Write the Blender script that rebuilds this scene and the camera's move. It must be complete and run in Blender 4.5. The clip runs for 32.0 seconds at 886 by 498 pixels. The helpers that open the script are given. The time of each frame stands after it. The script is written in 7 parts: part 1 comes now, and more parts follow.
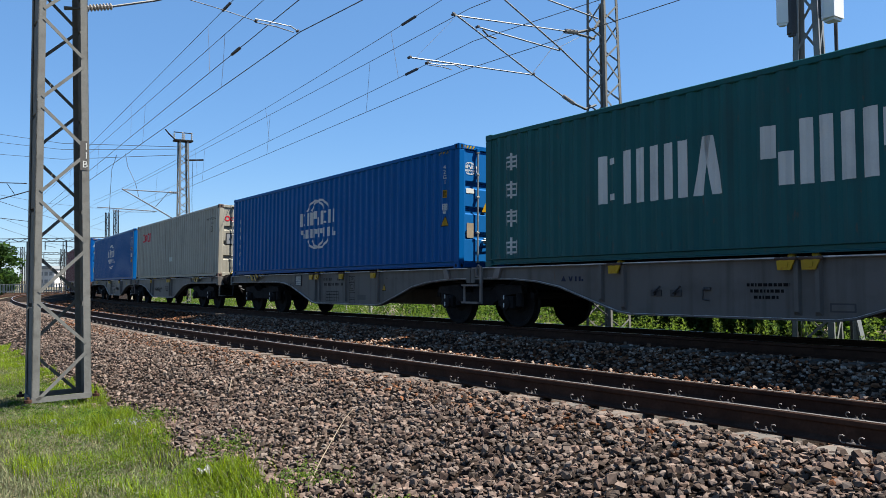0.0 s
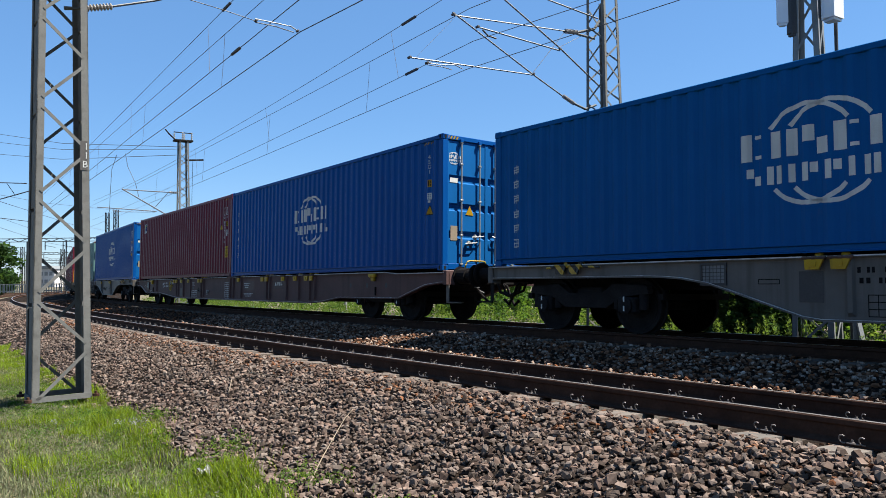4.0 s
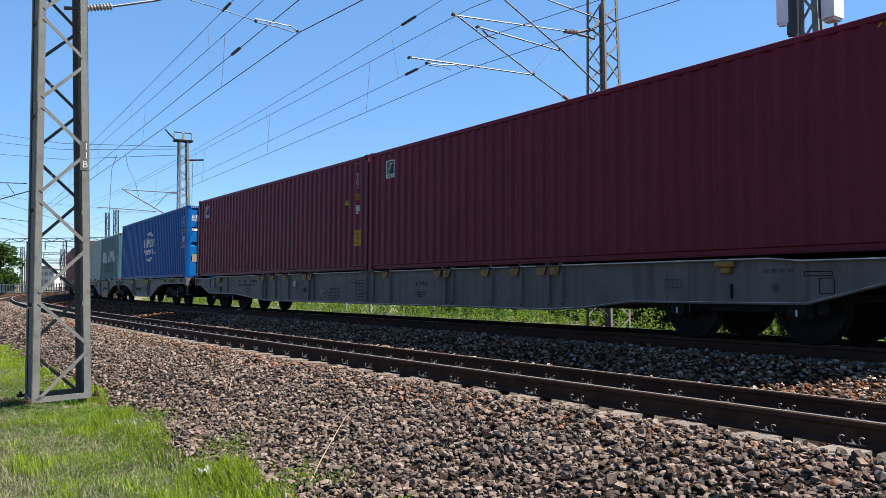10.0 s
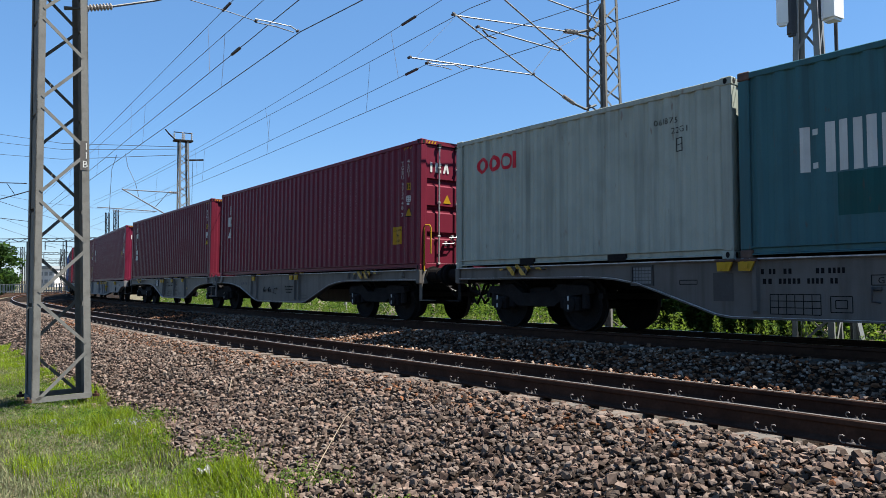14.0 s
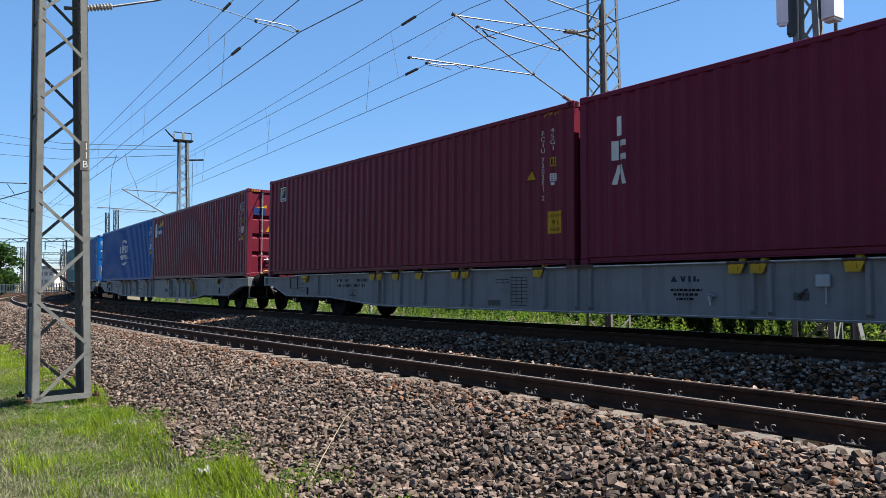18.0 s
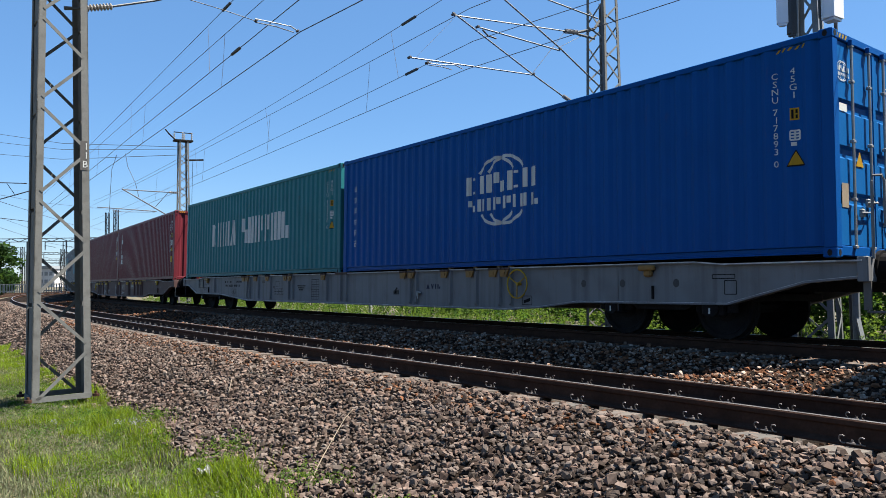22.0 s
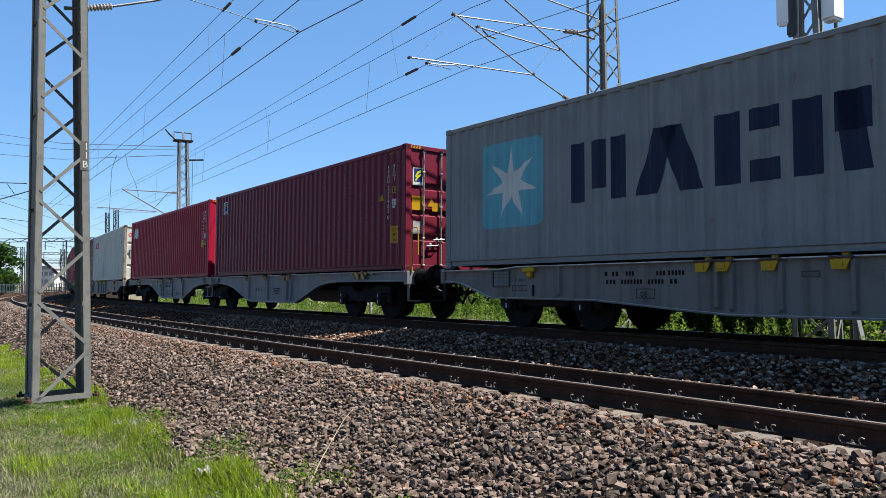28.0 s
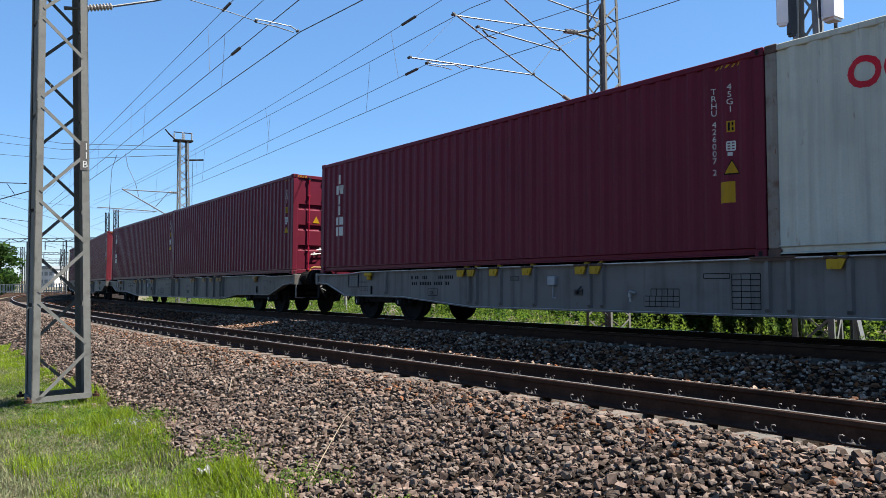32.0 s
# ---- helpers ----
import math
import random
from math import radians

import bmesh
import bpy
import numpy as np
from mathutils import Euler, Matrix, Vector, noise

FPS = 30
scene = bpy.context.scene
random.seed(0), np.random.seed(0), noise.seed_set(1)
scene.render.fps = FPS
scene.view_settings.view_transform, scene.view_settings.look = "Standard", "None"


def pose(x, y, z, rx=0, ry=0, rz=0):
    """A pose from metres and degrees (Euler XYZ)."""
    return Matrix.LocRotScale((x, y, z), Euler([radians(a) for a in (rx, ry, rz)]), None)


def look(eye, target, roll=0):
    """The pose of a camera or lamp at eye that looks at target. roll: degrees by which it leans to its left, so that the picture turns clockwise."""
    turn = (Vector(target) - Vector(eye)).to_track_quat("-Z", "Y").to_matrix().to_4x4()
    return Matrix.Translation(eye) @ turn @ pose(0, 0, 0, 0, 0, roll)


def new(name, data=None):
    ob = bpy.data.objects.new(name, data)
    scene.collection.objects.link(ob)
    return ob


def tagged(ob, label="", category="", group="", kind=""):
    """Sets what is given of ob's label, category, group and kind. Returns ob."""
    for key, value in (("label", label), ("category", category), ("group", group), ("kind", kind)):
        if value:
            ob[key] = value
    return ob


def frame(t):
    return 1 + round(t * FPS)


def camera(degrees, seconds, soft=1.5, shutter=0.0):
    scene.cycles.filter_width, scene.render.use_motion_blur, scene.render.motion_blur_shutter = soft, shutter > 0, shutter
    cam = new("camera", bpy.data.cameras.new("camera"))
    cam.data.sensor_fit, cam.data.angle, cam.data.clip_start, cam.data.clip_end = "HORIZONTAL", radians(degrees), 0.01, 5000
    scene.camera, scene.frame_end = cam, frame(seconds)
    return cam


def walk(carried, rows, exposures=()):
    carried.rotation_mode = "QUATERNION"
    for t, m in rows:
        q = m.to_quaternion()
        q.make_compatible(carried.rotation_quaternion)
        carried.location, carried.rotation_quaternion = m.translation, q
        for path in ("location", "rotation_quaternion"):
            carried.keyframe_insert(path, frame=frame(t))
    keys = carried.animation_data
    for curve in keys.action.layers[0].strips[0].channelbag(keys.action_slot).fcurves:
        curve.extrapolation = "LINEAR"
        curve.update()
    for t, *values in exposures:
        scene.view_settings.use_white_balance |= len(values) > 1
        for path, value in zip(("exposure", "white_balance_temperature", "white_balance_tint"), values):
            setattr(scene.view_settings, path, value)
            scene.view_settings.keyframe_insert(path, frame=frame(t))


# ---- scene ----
cam = camera(62.37, 32.0, 0.85)
EYE = (0.0, 0.0, 0.9925)
TILT = radians(1.945)
VIEW = look(EYE, (0.0, math.cos(TILT), EYE[2] + math.sin(TILT)), -0.774)
walk(cam, [(0.0, VIEW), (32.0, VIEW)], exposures=[(0.0, 1.74), (1.0, 1.75), (2.0, 1.87), (3.0, 1.75), (5.0, 1.86), (6.0, 1.92), (7.0, 1.88), (8.0, 1.73), (9.0, 1.76), (10.0, 1.93), (11.0, 1.92), (12.0, 1.86), (13.0, 1.73),
                                                     (14.0, 1.78), (17.0, 1.87), (18.0, 1.84), (20.0, 1.86), (21.0, 1.79), (22.0, 1.79), (24.0, 1.76), (25.0, 1.85), (28.0, 1.85), (29.0, 1.91), (30.0, 1.87), (31.0, 1.84), (32.0, 1.9)])

# ---- light: high sun beyond the train, from the front of the train ----
SUN = Vector((0.921, -0.03, 1.58)).normalized()
world = bpy.data.worlds.new("sky")
scene.world = world
world.use_nodes = True
sky = world.node_tree.nodes.new("ShaderNodeTexSky")
sky.sky_type, sky.sun_disc = "NISHITA", False
sky.sun_elevation = math.asin(SUN.z)
sky.sun_rotation = math.atan2(SUN.x, SUN.y)
sky.air_density, sky.dust_density, sky.ozone_density = 1.0, 0.0, 7.0
deep = world.node_tree.nodes.new("ShaderNodeHueSaturation")
deep.inputs["Saturation"].default_value = 1.1
world.node_tree.links.new(sky.outputs[0], deep.inputs["Color"])
even = world.node_tree.nodes.new("ShaderNodeMix")
even.data_type = "RGBA"
even.inputs[0].default_value = 0.5
even.inputs[7].default_value = (0.95, 2.05, 3.95, 1.0)
world.node_tree.links.new(deep.outputs[0], even.inputs[6])
world.node_tree.links.new(even.outputs[2], world.node_tree.nodes["Background"].inputs[0])
world.node_tree.nodes["Background"].inputs[1].default_value = 0.056
sun = new("sun", bpy.data.lights.new("sun", "SUN"))
sun.data.energy, sun.data.angle, sun.data.color = 5.0, radians(0.53), (1.0, 0.95, 0.87)
sun.matrix_world = look(SUN * 60.0, (0, 0, 0))

# ---- the line of the two tracks: s runs along the train's track, off towards the camera ----
GRADE, CANT = 0.0072, 1.667
NEAR_OFF, NEAR_Z, NEAR_CANT = 4.709, -0.0615, 4.54
HEADING = 51.295
FOOT = 10.6645
BENDS = ((-520, 0.2), (-250, 0.5), (-190, 3.077), (-90, 3.077), (-60, 2.895), (-30, 2.13), (0, 1.546), (420, 1.546))
GRID = np.arange(-560.0, 420.01, 0.5)
_k = np.interp(GRID, [b[0] for b in BENDS], [b[1] / 1000 for b in BENDS])
_th = np.concatenate([[0], np.cumsum((_k[1:] + _k[:-1]) / 2 * 0.5)])
_th = _th - np.interp(0, GRID, _th) - radians(HEADING)
_x = np.concatenate([[0], np.cumsum((np.cos(_th[1:]) + np.cos(_th[:-1])) / 2 * 0.5)])
_y = np.concatenate([[0], np.cumsum((np.sin(_th[1:]) + np.sin(_th[:-1])) / 2 * 0.5)])
_x += FOOT * math.sin(radians(HEADING)) - np.interp(0, GRID, _x)
_y += FOOT * math.cos(radians(HEADING)) - np.interp(0, GRID, _y)


def heading(s):
    return np.interp(s, GRID, _th)


def rise(s):
    """Height of the line at s: it climbs gently towards the camera."""
    return GRADE * np.clip(s, -220, 90)


def at(s, off=0.0, z=0.0):
    """World place of a point beside the train's track."""
    t = heading(s)
    return (np.interp(s, GRID, _x) + off * np.sin(t), np.interp(s, GRID, _y) - off * np.cos(t), z + rise(s))


def beside(s, off=0.0, z=0.0, turn=0.0):
    """Pose beside the track, x along the line."""
    p = at(s, off, z)
    return pose(float(p[0]), float(p[1]), float(p[2]), 0, 0, math.degrees(float(heading(s))) + turn)


def nearest(x, y):
    """s and off of places of the world (arrays)."""
    k = slice(600, 1240, 2)
    d = (x[:, None] - _x[None, k]) ** 2 + (y[:, None] - _y[None, k]) ** 2
    i = np.argmin(d, 1)
    gx, gy, th, gs = _x[k][i], _y[k][i], _th[k][i], GRID[k][i]
    along = (x - gx) * np.cos(th) + (y - gy) * np.sin(th)
    return gs + along, (x - gx) * np.sin(th) - (y - gy) * np.cos(th)


# cross-section of the bed, off and height, from the far side to the near grass
BED = ((-5.3, -0.8), (-4.4, -0.6), (-2.7, -0.25), (-1.4, -0.21), (1.4, -0.17), (1.9, -0.2), (2.5, -0.27), (3.1, -0.31),
       (3.35, -0.36), (5.62, -0.215), (5.8, -0.19), (6.05, -0.14), (6.25, -0.16), (6.7, -0.27), (7.3, -0.43), (7.9, -0.57), (8.3, -0.64), (8.7, -0.8))


def bed_z(off):
    return np.interp(off, [b[0] for b in BED], [b[1] for b in BED])


GROUND_Z = -0.62


def edge_drop(s, off):
    """How far the foot of the ballast lies lower beside the near mast and beyond."""
    return 0.2 * np.clip((np.asarray(off) - 7.05) / 0.8, 0.0, 1.0) * np.clip((-8.0 - np.asarray(s)) / 3.0, 0.0, 1.0)


def verge(s):
    """Height of the grass beside the near track: it falls away towards the mast."""
    return GROUND_Z - 0.2 * np.clip((-2.0 - s) / 8.0, 0.0, 1.0)

# ---- materials ----
def mat(name, base, rough=0.6, metal=0.0, vary=0.25, scale=3.0, grain=40.0, bump=0.15, depth=0.01, streak=0.0,
        dirt=(0.03, 0.026, 0.022), dirt_amount=0.0, rust=0.0, island=0.0, rand=0.0, spec=0.5):
    """Painted or natural surface: two scales of mottling, relief, vertical streaks, dirt and rust spots."""
    m = bpy.data.materials.new(name)
    m.use_nodes = True
    n, l = m.node_tree.nodes, m.node_tree.links
    b = n["Principled BSDF"]
    b.inputs["Metallic"].default_value = metal
    b.inputs["Specular IOR Level"].default_value = spec
    co = n.new("ShaderNodeTexCoord")

    def tex(sc, detail=4.0, stretch=None):
        t = n.new("ShaderNodeTexNoise")
        t.inputs["Scale"].default_value, t.inputs["Detail"].default_value = sc, detail
        if stretch:
            mp = n.new("ShaderNodeMapping")
            mp.inputs["Scale"].default_value = stretch
            l.new(co.outputs["Object"], mp.inputs[0])
            l.new(mp.outputs[0], t.inputs["Vector"])
        else:
            l.new(co.outputs["Object"], t.inputs["Vector"])
        return t.outputs["Fac"]

    def ramp(v, lo, hi, a=0.0, c=1.0):
        r = n.new("ShaderNodeMapRange")
        r.inputs[1].default_value, r.inputs[2].default_value = lo, hi
        r.inputs[3].default_value, r.inputs[4].default_value = a, c
        l.new(v, r.inputs[0])
        return r.outputs[0]

    def mix(f, a, c, kind="MIX"):
        x = n.new("ShaderNodeMix")
        x.data_type, x.blend_type = "RGBA", kind
        for sock, v in ((x.inputs[0], f), (x.inputs[6], a), (x.inputs[7], c)):
            if isinstance(v, (int, float)):
                sock.default_value = v
            elif isinstance(v, tuple):
                sock.default_value = (*v, 1.0)[:4]
            else:
                l.new(v, sock)
        return x.outputs[2]

    dark = tuple(c * (1 - vary) for c in base)
    light = tuple(min(1.0, c * (1 + vary)) for c in base)
    big = tex(scale)
    small = tex(grain, 6.0)
    col = mix(ramp(big, 0.3, 0.7), dark, light)
    col = mix(ramp(small, 0.35, 0.65, 0.0, 0.5), col, dark)
    if island or rand:
        src = n.new("ShaderNodeNewGeometry").outputs["Random Per Island"] if island else n.new("ShaderNodeObjectInfo").outputs["Random"]
        hv = n.new("ShaderNodeHueSaturation")
        amount = island or rand
        l.new(ramp(src, 0, 1, 1 - amount, 1 + amount), hv.inputs["Value"])
        w = n.new("ShaderNodeMath")
        w.operation = "FRACT"
        k = n.new("ShaderNodeMath")
        k.operation = "MULTIPLY"
        k.inputs[1].default_value = 17.31
        l.new(src, k.inputs[0])
        l.new(k.outputs[0], w.inputs[0])
        l.new(ramp(w.outputs[0], 0, 1, 0.492, 0.508), hv.inputs["Hue"])
        l.new(ramp(w.outputs[0], 0, 1, 1.15, 0.75), hv.inputs["Saturation"])
        l.new(col, hv.inputs["Color"])
        col = hv.outputs[0]
    if streak:
        st = tex(1.0, 5.0, (7.0, 7.0, 0.35))
        col = mix(ramp(st, 0.5, 0.75, 0.0, streak), col, dirt)
    if dirt_amount:
        col = mix(ramp(tex(scale * 2.3, 7.0), 0.5, 0.72, 0.0, dirt_amount), col, dirt)
    if rust:
        col = mix(ramp(tex(1.0, 8.0, (scale * 13, scale * 13, scale * 3.5)), 0.66, 0.74, 0.0, rust), col, (0.11, 0.04, 0.02))
    l.new(col, b.inputs["Base Color"])
    l.new(ramp(small, 0.2, 0.8, max(0.04, rough - 0.12), min(1.0, rough + 0.12)), b.inputs["Roughness"])
    if bump:
        bp = n.new("ShaderNodeBump")
        bp.inputs["Strength"].default_value, bp.inputs["Distance"].default_value = bump, depth
        l.new(small, bp.inputs["Height"])
        l.new(bp.outputs[0], b.inputs["Normal"])
    return m


def paint(name, base, **k):
    o = dict(rough=0.4, vary=0.1, scale=0.8, grain=60.0, bump=0.06, depth=0.004, streak=0.28, dirt_amount=0.16, rust=0.3, spec=0.1)
    o.update(k)
    return mat(name, base, **o)


def leafy(name, a, c, translucent=0.35, island=0.4):
    m = mat(name, a, 0.8, vary=0.25, scale=1.3, grain=9.0, bump=0.0, island=island, spec=0.08)
    n, l = m.node_tree.nodes, m.node_tree.links
    tr = n.new("ShaderNodeBsdfTranslucent")
    tr.inputs[0].default_value = (*c, 1)
    mx = n.new("ShaderNodeMixShader")
    mx.inputs[0].default_value = translucent
    l.new(n["Principled BSDF"].outputs[0], mx.inputs[1])
    l.new(tr.outputs[0], mx.inputs[2])
    l.new(mx.outputs[0], n["Material Output"].inputs[0])
    return m


BLUE = paint("blue_paint", (0.0008, 0.051, 0.2), streak=0.1, rust=0.1, dirt_amount=0.06, dirt=(0.002, 0.014, 0.04), vary=0.07, spec=0.07)
# Lighter blue for the doors: the sun on the end wall is mixed in.
BLUE_DOOR = paint("sunlit_door_blue", (0.005, 0.077, 0.232), streak=0.1, rust=0.1, dirt_amount=0.06, dirt=(0.002, 0.02, 0.04), vary=0.07, spec=0.06)
BLUE_OLD = paint("older_blue_paint", (0.0006, 0.062, 0.2), streak=0.1, rust=0.1, dirt_amount=0.06, dirt=(0.002, 0.014, 0.04), vary=0.07, spec=0.06)
MAROON = paint("maroon_paint", (0.1, 0.011, 0.0225), streak=0.14, dirt=(0.02, 0.008, 0.01), dirt_amount=0.12)
MAROON_DEEP = paint("deep_maroon_paint", (0.086, 0.0095, 0.02), streak=0.14, dirt=(0.02, 0.008, 0.01))
PLUM = paint("plum_maroon_paint", (0.098, 0.0095, 0.0255), streak=0.12, dirt=(0.02, 0.008, 0.01))
RED = paint("red_paint", (0.208, 0.008, 0.025), streak=0.1, dirt=(0.04, 0.006, 0.008), dirt_amount=0.1, rust=0.1, spec=0.06)
BRICK = paint("brick_red_paint", (0.104, 0.016, 0.023), streak=0.18)
GREEN = paint("teal_green_paint", (0.0095, 0.069, 0.071), streak=0.3, rust=0.4)
GREEN_NEW = paint("sea_green_paint", (0.017, 0.122, 0.138), streak=0.15, rust=0.2, dirt=(0.012, 0.05, 0.055))
GREEN_PALE = paint("faded_green_paint", (0.09, 0.172, 0.16), streak=0.4, rust=0.5, dirt=(0.04, 0.06, 0.06))
GREY = paint("warm_grey_paint", (0.2376, 0.2268, 0.1872), streak=0.35, rust=0.35)
WHITE_OLD = paint("off_white_paint", (0.375, 0.375, 0.325), streak=0.3, rust=0.45, dirt=(0.12, 0.11, 0.1))
PALE = paint("pale_green_grey_paint", (0.2592, 0.288, 0.252), streak=0.4, rust=0.5)
SILVER = paint("light_grey_paint", (0.156, 0.165, 0.17), streak=0.35, rust=0.45)
WAGON_GREY = paint("wagon_grey_paint", (0.096, 0.09, 0.083), streak=0.5, dirt_amount=0.3, rust=0.3, rough=0.5)
WAGON_MID = paint("wagon_light_grey_paint", (0.125, 0.119, 0.114), streak=0.5, dirt_amount=0.3, rust=0.3, rough=0.5)
FADED_STEEL = paint("faded_step_paint", (0.15, 0.135, 0.125), streak=0.4, dirt_amount=0.3, rust=0.5, rough=0.6)
PANEL_RED = paint("dark_plum_panel", (0.035, 0.016, 0.022), streak=0.2, rust=0.1)
WAGON_WHITE = paint("wagon_pale_grey_paint", (0.135, 0.137, 0.142), streak=0.4, dirt_amount=0.25, rust=0.2, rough=0.5)
WAGON_BROWN = paint("wagon_brown_paint", (0.08, 0.046, 0.043), streak=0.4, dirt_amount=0.3, rust=0.5, rough=0.6)
DECAL_WHITE = paint("white_marking", (0.434, 0.441, 0.42), rough=0.55, streak=0.2, rust=0.15)
DECAL_RED = paint("red_marking", (0.42, 0.014, 0.028), streak=0.1, rust=0.1)
DECAL_BLACK = mat("black_marking", (0.007, 0.007, 0.008), 0.8, bump=0, spec=0.08)
DECAL_NAVY = paint("navy_marking", (0.013, 0.028, 0.1), streak=0.1, rust=0.1)
DECAL_DARK = paint("dark_navy_marking", (0.009, 0.014, 0.036), streak=0.1, rust=0.1)
DECAL_CYAN = paint("light_blue_marking", (0.09, 0.27, 0.32), streak=0.15, rust=0.1)
DECAL_YELLOW = paint("yellow_marking", (0.3, 0.17, 0.008), streak=0.15, rust=0.1)
YELLOW = paint("yellow_steel_paint", (0.34, 0.21, 0.014), streak=0.3, dirt_amount=0.3, rust=0.4)
LIME_PALE = paint("pale_lime_marking", (0.33, 0.33, 0.02), streak=0.05, rust=0.05)
LIME = paint("lime_marking", (0.3, 0.55, 0.02), streak=0.0)
PATCH_BLUE = paint("pale_blue_patch", (0.21, 0.294, 0.35), streak=0.1)
PATCH_WHITE = paint("pale_patch", (0.364, 0.378, 0.343), streak=0.1)
PATCH_DARK = paint("dark_green_patch", (0.0084, 0.0595, 0.0595), streak=0.2)
GALV = mat("galvanised_steel", (0.17, 0.18, 0.178), 0.55, 0.4, vary=0.2, scale=4, bump=0.08)
ROD = mat("lock_rod_steel", (0.2448, 0.2448, 0.238), 0.45, 0.5, vary=0.2, scale=6, bump=0.08)
HAZARD = mat("striped_lock_paint", (0.34, 0.21, 0.015), 0.55, vary=0.2, scale=3, bump=0.1)
_n, _l = HAZARD.node_tree.nodes, HAZARD.node_tree.links
_w = _n.new("ShaderNodeTexWave")
_w.bands_direction = "DIAGONAL"
_w.inputs["Scale"].default_value = 2.6
_c = _n.new("ShaderNodeTexCoord")
_l.new(_c.outputs["Object"], _w.inputs["Vector"])
_r = _n.new("ShaderNodeMapRange")
_r.inputs[1].default_value, _r.inputs[2].default_value = 0.47, 0.53
_l.new(_w.outputs["Fac"], _r.inputs[0])
_m = _n.new("ShaderNodeMix")
_m.data_type = "RGBA"
_l.new(_r.outputs[0], _m.inputs[0])
_l.new(_n["Principled BSDF"].inputs["Base Color"].links[0].from_socket, _m.inputs[6])
_m.inputs[7].default_value = (0.012, 0.01, 0.01, 1)
_l.new(_m.outputs[2], _n["Principled BSDF"].inputs["Base Color"])
LOCK_OLD = paint("rusty_yellow_paint", (0.2, 0.11, 0.035), streak=0.3, dirt_amount=0.4, rust=0.7, scale=4)
STRAW_LABEL = mat("tan_plate", (0.2, 0.16, 0.11), 0.6, vary=0.2, scale=6, bump=0)
RUSTY = mat("rusty_hinge_steel", (0.075, 0.042, 0.03), 0.8, 0.1, vary=0.35, scale=8, bump=0.2)
MAST_PAINT = mat("mast_grey_paint", (0.13, 0.13, 0.122), 0.85, 0.0, spec=0.08, vary=0.15, scale=3, bump=0.15, dirt_amount=0.3, rust=0.3)
BLACK_STEEL = mat("grimy_black_steel", (0.013, 0.012, 0.012), 0.9, 0.0, vary=0.4, scale=4, bump=0.25, spec=0.1)
GREASE = mat("buffer_black", (0.007, 0.006, 0.006), 0.8, 0.0, spec=0.08, vary=0.3, bump=0.1)
RAIL_RUST = mat("rusty_rail_steel", (0.042, 0.021, 0.0135), 0.9, 0.0, vary=0.35, scale=6, bump=0.3, spec=0.12)
RAIL_TOP = mat("worn_rail_head", (0.4, 0.37, 0.35), 0.35, 0.85, vary=0.15, scale=8, bump=0.05, dirt_amount=0.15)
CLIP = mat("clip_steel", (0.14, 0.12, 0.105), 0.6, 0.3, vary=0.3, bump=0.1)
CONCRETE = mat("sleeper_concrete", (0.075, 0.062, 0.05), 0.9, vary=0.25, scale=4, bump=0.4, dirt=(0.2, 0.11, 0.07), dirt_amount=0.5, rand=0.2)
STONE = mat("ballast_stone", (0.096, 0.07, 0.056), 0.9, vary=0.3, scale=9, grain=70, bump=0.3, depth=0.003, island=0.7, spec=0.08)
# Near black: shade in the gaps between stones is put into the bed's colour.
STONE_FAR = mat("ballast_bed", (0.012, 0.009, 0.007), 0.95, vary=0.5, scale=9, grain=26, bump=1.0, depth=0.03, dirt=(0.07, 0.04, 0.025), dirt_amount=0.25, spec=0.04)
# Paler stones; their tone stands in for bright stone tops in the shade.
STONE_GREY = mat("pale_ballast_stone", (0.235, 0.165, 0.122), 0.9, vary=0.3, scale=9, grain=70, bump=0.25, depth=0.003, island=0.6, spec=0.08)
# Rusty dust, with extra red to offset the blue light in the shade.
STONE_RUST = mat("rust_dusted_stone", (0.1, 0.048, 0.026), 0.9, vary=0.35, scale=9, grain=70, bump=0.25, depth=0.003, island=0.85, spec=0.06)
SOIL = mat("grassy_soil", (0.078, 0.066, 0.034), 0.95, vary=0.5, scale=0.7, grain=12, bump=0.7, depth=0.03, dirt=(0.18, 0.135, 0.07), dirt_amount=0.5)
GRASS = leafy("grass_blades", (0.09, 0.136, 0.007), (0.24, 0.33, 0.018), 0.36, 0.95)
GRASS_DRY = leafy("pale_grass_blades", (0.105, 0.118, 0.06), (0.21, 0.22, 0.11), 0.25, 0.5)
STRAW = leafy("straw", (0.2, 0.16, 0.09), (0.28, 0.22, 0.12), 0.15)
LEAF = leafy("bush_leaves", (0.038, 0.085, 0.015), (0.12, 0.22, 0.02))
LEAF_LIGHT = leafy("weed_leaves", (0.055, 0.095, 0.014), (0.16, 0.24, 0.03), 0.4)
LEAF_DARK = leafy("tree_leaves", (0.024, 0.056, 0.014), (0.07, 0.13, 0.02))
BARK = mat("bark", (0.11, 0.085, 0.065), 0.9, vary=0.4, scale=6, bump=0.7, depth=0.02)
WIRE = mat("catenary_wire", (0.035, 0.033, 0.035), 0.6, 0.3, vary=0.2, bump=0)
TUBE = mat("cantilever_tube", (0.13, 0.13, 0.13), 0.5, 0.2, vary=0.15, bump=0.05)
INSUL = mat("insulator_grey", (0.2, 0.185, 0.17), 0.35, 0.0, vary=0.15, bump=0.05)
PLASTIC = mat("antenna_plastic", (0.55, 0.56, 0.57), 0.45, 0.0, vary=0.06, bump=0.03)
PLASTIC_GREY = mat("radio_unit_grey", (0.2, 0.21, 0.22), 0.5, 0.0, vary=0.08, bump=0.03)
CABLE = mat("black_cable", (0.015, 0.015, 0.017), 0.55, 0.0, bump=0)
